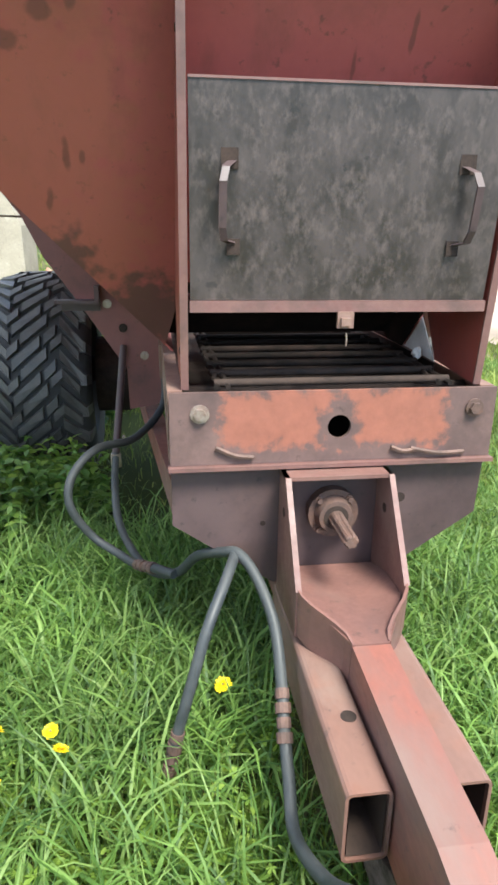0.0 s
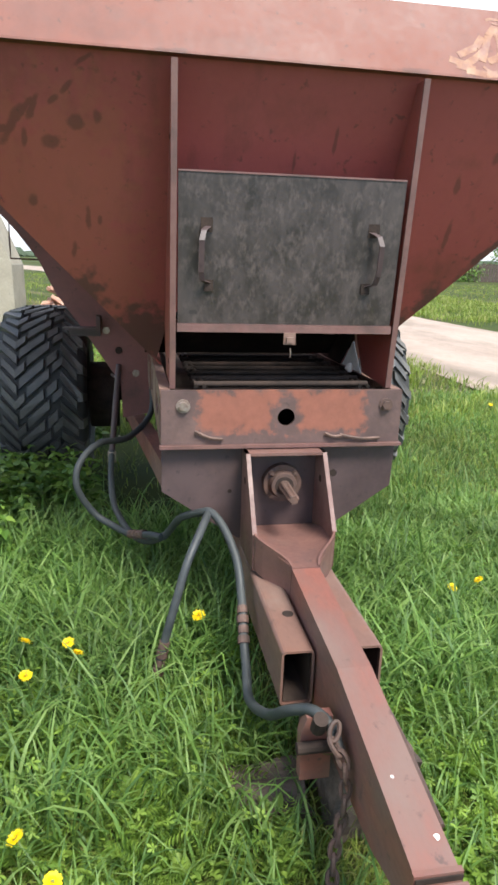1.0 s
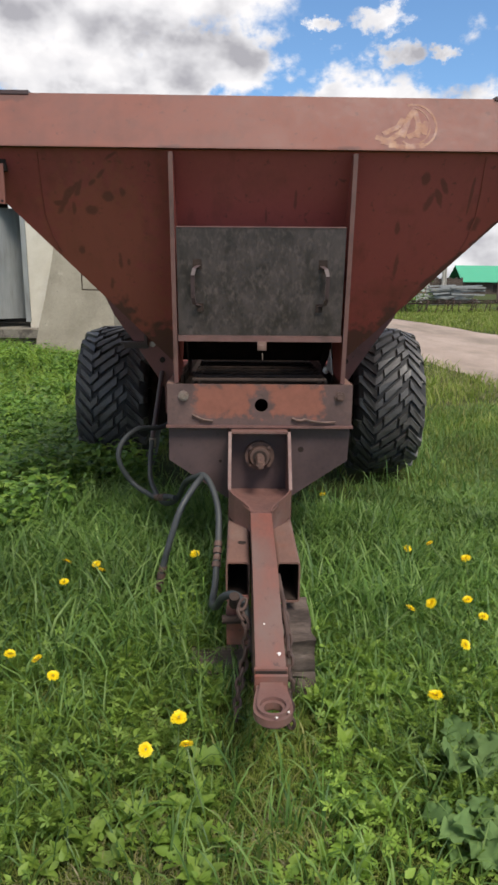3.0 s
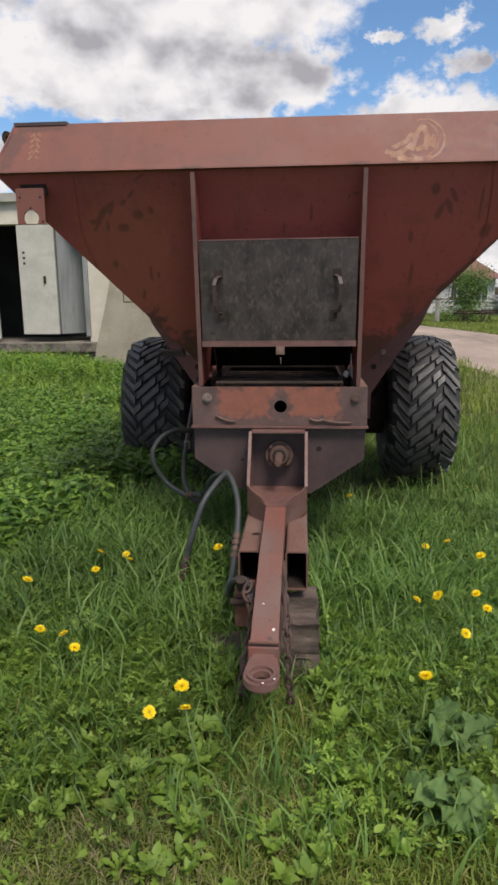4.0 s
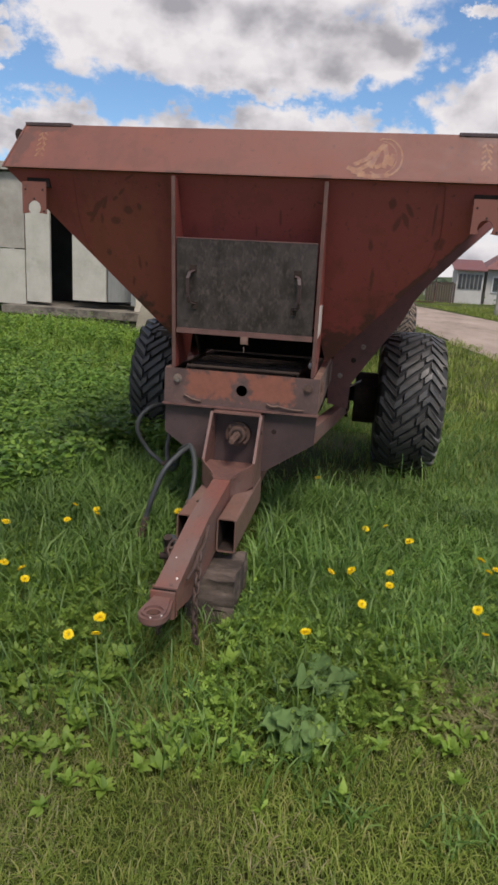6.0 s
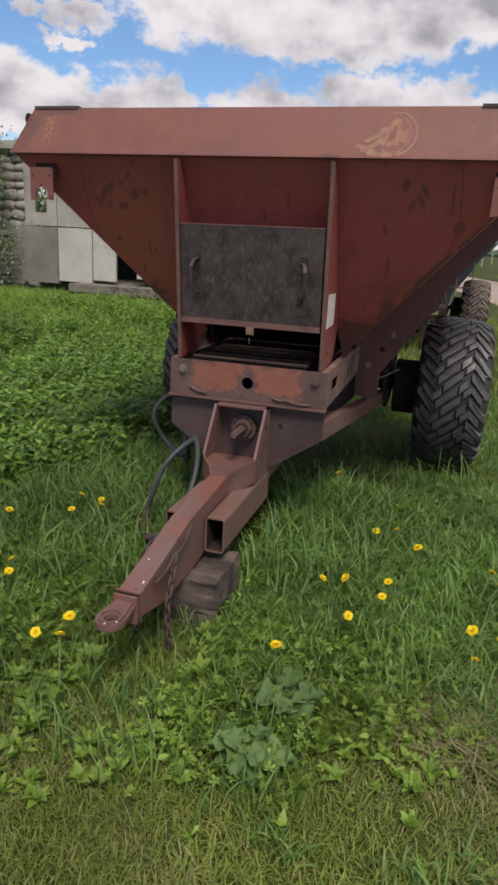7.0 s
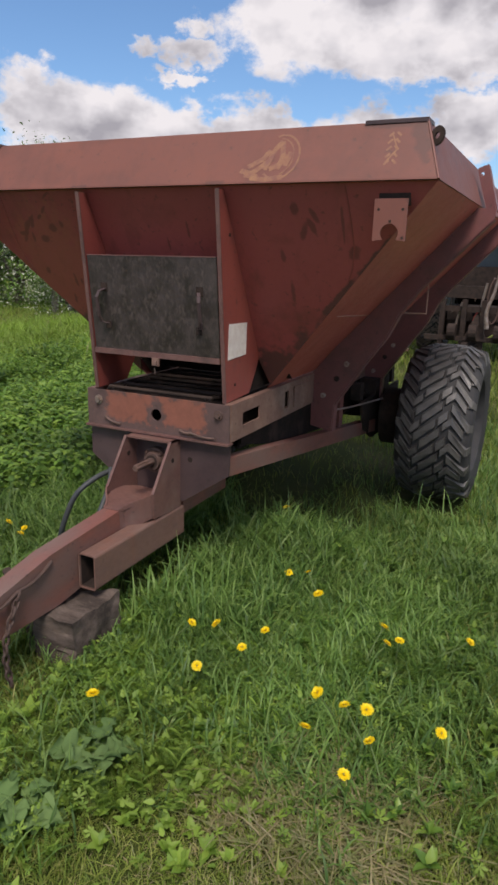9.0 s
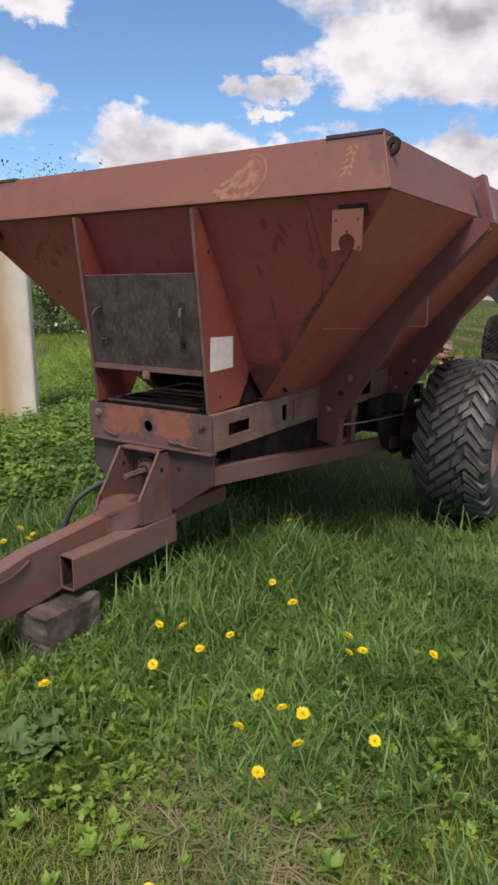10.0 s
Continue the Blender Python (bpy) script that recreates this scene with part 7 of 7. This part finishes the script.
# dandelions
def dandelion(h, r, lean_to):
    t = thing("dandelion", "yellow dandelion in flower in the grass", "flower", "dandelions in the grass")
    bm = B()
    tube(bm, spline([(-lean_to[0], -lean_to[1], -h), (-lean_to[0] * 0.4, -lean_to[1] * 0.4, -h * 0.5), (0, 0, 0)], 4), 0.0022, 5)
    part("stem", bm, STEM, t)
    bm = B()
    for ring, (n, up, ln) in enumerate(((28, -0.05, 1.0), (26, 0.28, 0.97), (20, 0.62, 0.85), (16, 0.95, 0.66), (9, 1.25, 0.5))):
        for k in range(n):
            a = 2 * math.pi * (k + 0.5 * ring + 0.3 * random.random()) / n
            c, s, w = math.cos(a), math.sin(a), 0.095 * r
            reach = ln * r * random.uniform(0.82, 1.12)
            p0, z0 = 0.12 * r, 0.12 * r
            p1, z1 = p0 + reach * math.cos(up), z0 + 0.85 * reach * math.sin(up)
            bm.faces.new([bm.verts.new((p * c - e * w * s, p * s + e * w * c, z)) for p, z, e in ((p0, z0, -0.5), (p0, z0, 0.5), (p1, z1, 1.0), (p1, z1, -1.0))])
    part("flower_head", bm, PETAL, t)
    bm = B()
    rod(bm, (0, 0, -0.008), (0, 0, 0.004), 0.006, 8, r * 0.4)
    part("sepals", bm, STEM, t)
    return t


random.seed(3)
PROTO = [dandelion(0.20, 0.0195, (0.02, 0.01)), dandelion(0.19, 0.017, (-0.03, 0.02)), dandelion(0.16, 0.0165, (0.01, -0.04))]
LEFT = [(-0.82, -0.31), (-0.80, -0.44), (-0.69, -0.33), (-1.03, -0.63), (-0.84, -0.98), (-0.65, -1.15), (-0.25, -1.35), (-0.33, -1.44), (-0.22, -1.46), (-0.28, -0.22), (-0.74, -1.01), (-0.66, -0.39)]
RIGHT = [(0.39, 0.63), (0.70, -0.08), (0.80, -0.09), (0.91, -0.26), (0.81, -0.59), (0.55, -0.72), (0.64, -0.68), (0.69, -0.92), (0.80, -0.78), (0.49, -1.25), (1.30, -0.41), (1.55, -0.34), (1.14, -0.90), (1.15, -1.04),
         (1.24, -0.92), (1.31, -0.91), (1.35, -1.01), (1.33, -1.21), (1.23, -0.39), (1.54, -0.87), (1.32, -1.66), (0.80, -2.24), (1.26, -0.45), (1.9, -0.2), (2.3, 0.6), (2.9, 1.8), (2.6, 3.0)]
for k, (x, y) in enumerate(LEFT + RIGHT):
    m = Matrix.Translation((x, y, 0.20 - 0.03 * (k % 3 == 1))) @ Euler((random.uniform(0.0, 0.75), random.uniform(-0.35, 0.35), random.uniform(0, 6.28))).to_matrix().to_4x4()
    if k < len(PROTO):
        PROTO[k].matrix_basis = m
    else:
        copy_thing(PROTO[k % 3], m)


# shrubs and trees
def shrub(name, label, category, x, y, h, r, n, mat, leaf=0.06, white=0.0, stems=5, low=True, spread=1.0):
    t = thing(name, label, category)
    z0 = rise(x, y)
    bm = B()
    tips = []
    for k in range(stems):
        a = 2 * math.pi * k / stems + random.uniform(-0.4, 0.4)
        e = Vector((x + r * 0.6 * math.cos(a), y + r * 0.6 * math.sin(a), z0 + h * random.uniform(0.55, 0.95)))
        m = Vector((x + r * 0.2 * math.cos(a), y + r * 0.2 * math.sin(a), z0 + h * 0.4))
        tube(bm, spline([(x, y, z0 - 0.05), m, e], 5), 0.018 * h, 6, 0.004 * h)
        tips += [m, e]
        for j in range(4):
            b = m.lerp(e, random.uniform(0.2, 0.9))
            f = b + Vector((random.uniform(-1, 1) * r * 0.4, random.uniform(-1, 1) * r * 0.4, random.uniform(0.1, 0.35) * h))
            tube(bm, [b, b.lerp(f, 0.5) + Vector((0, 0, 0.02 * h)), f], 0.006 * h, 5, 0.002 * h)
            tips.append(f)
    part("trunk", bm, BARK, t)
    if low:
        for k in range(stems * 4):
            a, q = random.uniform(0, 6.283), r * random.random() ** 0.5
            tips.append(Vector((x + q * math.cos(a), y + q * math.sin(a), z0 + h * random.uniform(0.04, 0.45))))
    C = np.array([tuple(p) for p in tips])
    pick = C[rng.integers(0, len(C), n)] + rng.normal(0, 1, (n, 3)) * np.array([r * 0.22, r * 0.22, h * 0.10]) * spread
    pick[:, 2] = np.maximum(pick[:, 2], z0 + 0.05)
    leaves("crown", "", mat, "oval", pick, rng.uniform(0.6, 1.3, n) * leaf, rng.normal(0.1, 0.6, n), t)
    if white:
        k = int(n * white)
        pk = C[rng.integers(0, len(C), k)] + rng.normal(0, 1, (k, 3)) * np.array([r * 0.24, r * 0.24, h * 0.11])
        leaves("blossom", "", BLOSSOM, "oval", pk, rng.uniform(0.5, 1.2, k) * leaf, rng.normal(0.3, 0.6, k), t)
    return t


random.seed(9)
for k, (ang, d, h, r) in enumerate(((35, 19, 1.6, 1.2), (38, 18.5, 2.2, 1.5), (41, 18, 2.9, 1.7), (44.5, 18, 3.3, 1.8), (48, 18.5, 3.4, 1.9), (52, 19, 3.4, 1.9), (39.5, 22, 2.2, 1.6))):
    x, y = 1.71 - d * math.sin(radians(ang)), -2.73 + d * math.cos(radians(ang))
    shrub("hawthorn_bush", "green hawthorn bush with white blossom at the meadow's edge" if k in (2, 3, 4) else "dense green bush at the meadow's edge", "bush", x, y, h, r, 5200, FOLIAGE, 0.10, 0.35 if k in (2, 3, 4) else 0.08, 7)
for ang, d, h in ((42.5, 20, 3.6), (46.0, 21, 3.4)):
    shrub("young_tree", "thin young tree with sparse leaves", "tree", 1.71 - d * math.sin(radians(ang)), -2.73 + d * math.cos(radians(ang)), h, 0.8, 1000, FOLIAGE, 0.055, 0.05, 16, False, 0.10)
shrub("roadside_bush", "round green willow bush across the road", "bush", 8.4, 32, 2.6, 1.35, 9500, FOLIAGE, 0.10, 0.0, 10)
for x, y, h in ((34, 66, 6), (41, 68, 6.5), (48, 66, 7)):
    shrub("garden_tree", "leafy green tree behind the far yard", "tree", x, y, h, h * 0.4, 2200, FOLIAGE, 0.32, 0.0, 7)

shrub("hawthorn_bush", "flowering hawthorn bush against the end of the old building", "bush", -7.85, 8.0, 2.8, 0.52, 8000, FOLIAGE, 0.045, 0.55, 11)

# woods on the horizon: many rounded crowns
bm = B()
for k in range(260):
    a = radians(-100 + 200 * k / 259 + random.uniform(-0.3, 0.3))
    d = random.uniform(620, 760)
    h = random.uniform(3.5, 8)
    m = Matrix.Translation((d * math.sin(a), d * math.cos(a), h * 0.4)) @ Matrix.Diagonal((random.uniform(9, 16), random.uniform(5, 8), h * 0.75, 1))
    bmesh.ops.create_icosphere(bm, subdivisions=2, radius=1.0, matrix=m)
for v in bm.verts:
    v.co += Vector((noise.noise(v.co * 0.15), noise.noise(v.co * 0.15 + Vector((9, 0, 0))), noise.noise(v.co * 0.2 + Vector((0, 5, 0))))) * 2.5
tagged(part("far_woods", bm, FARWOOD), "dark green woods along the horizon", "woods", kind="stuff")
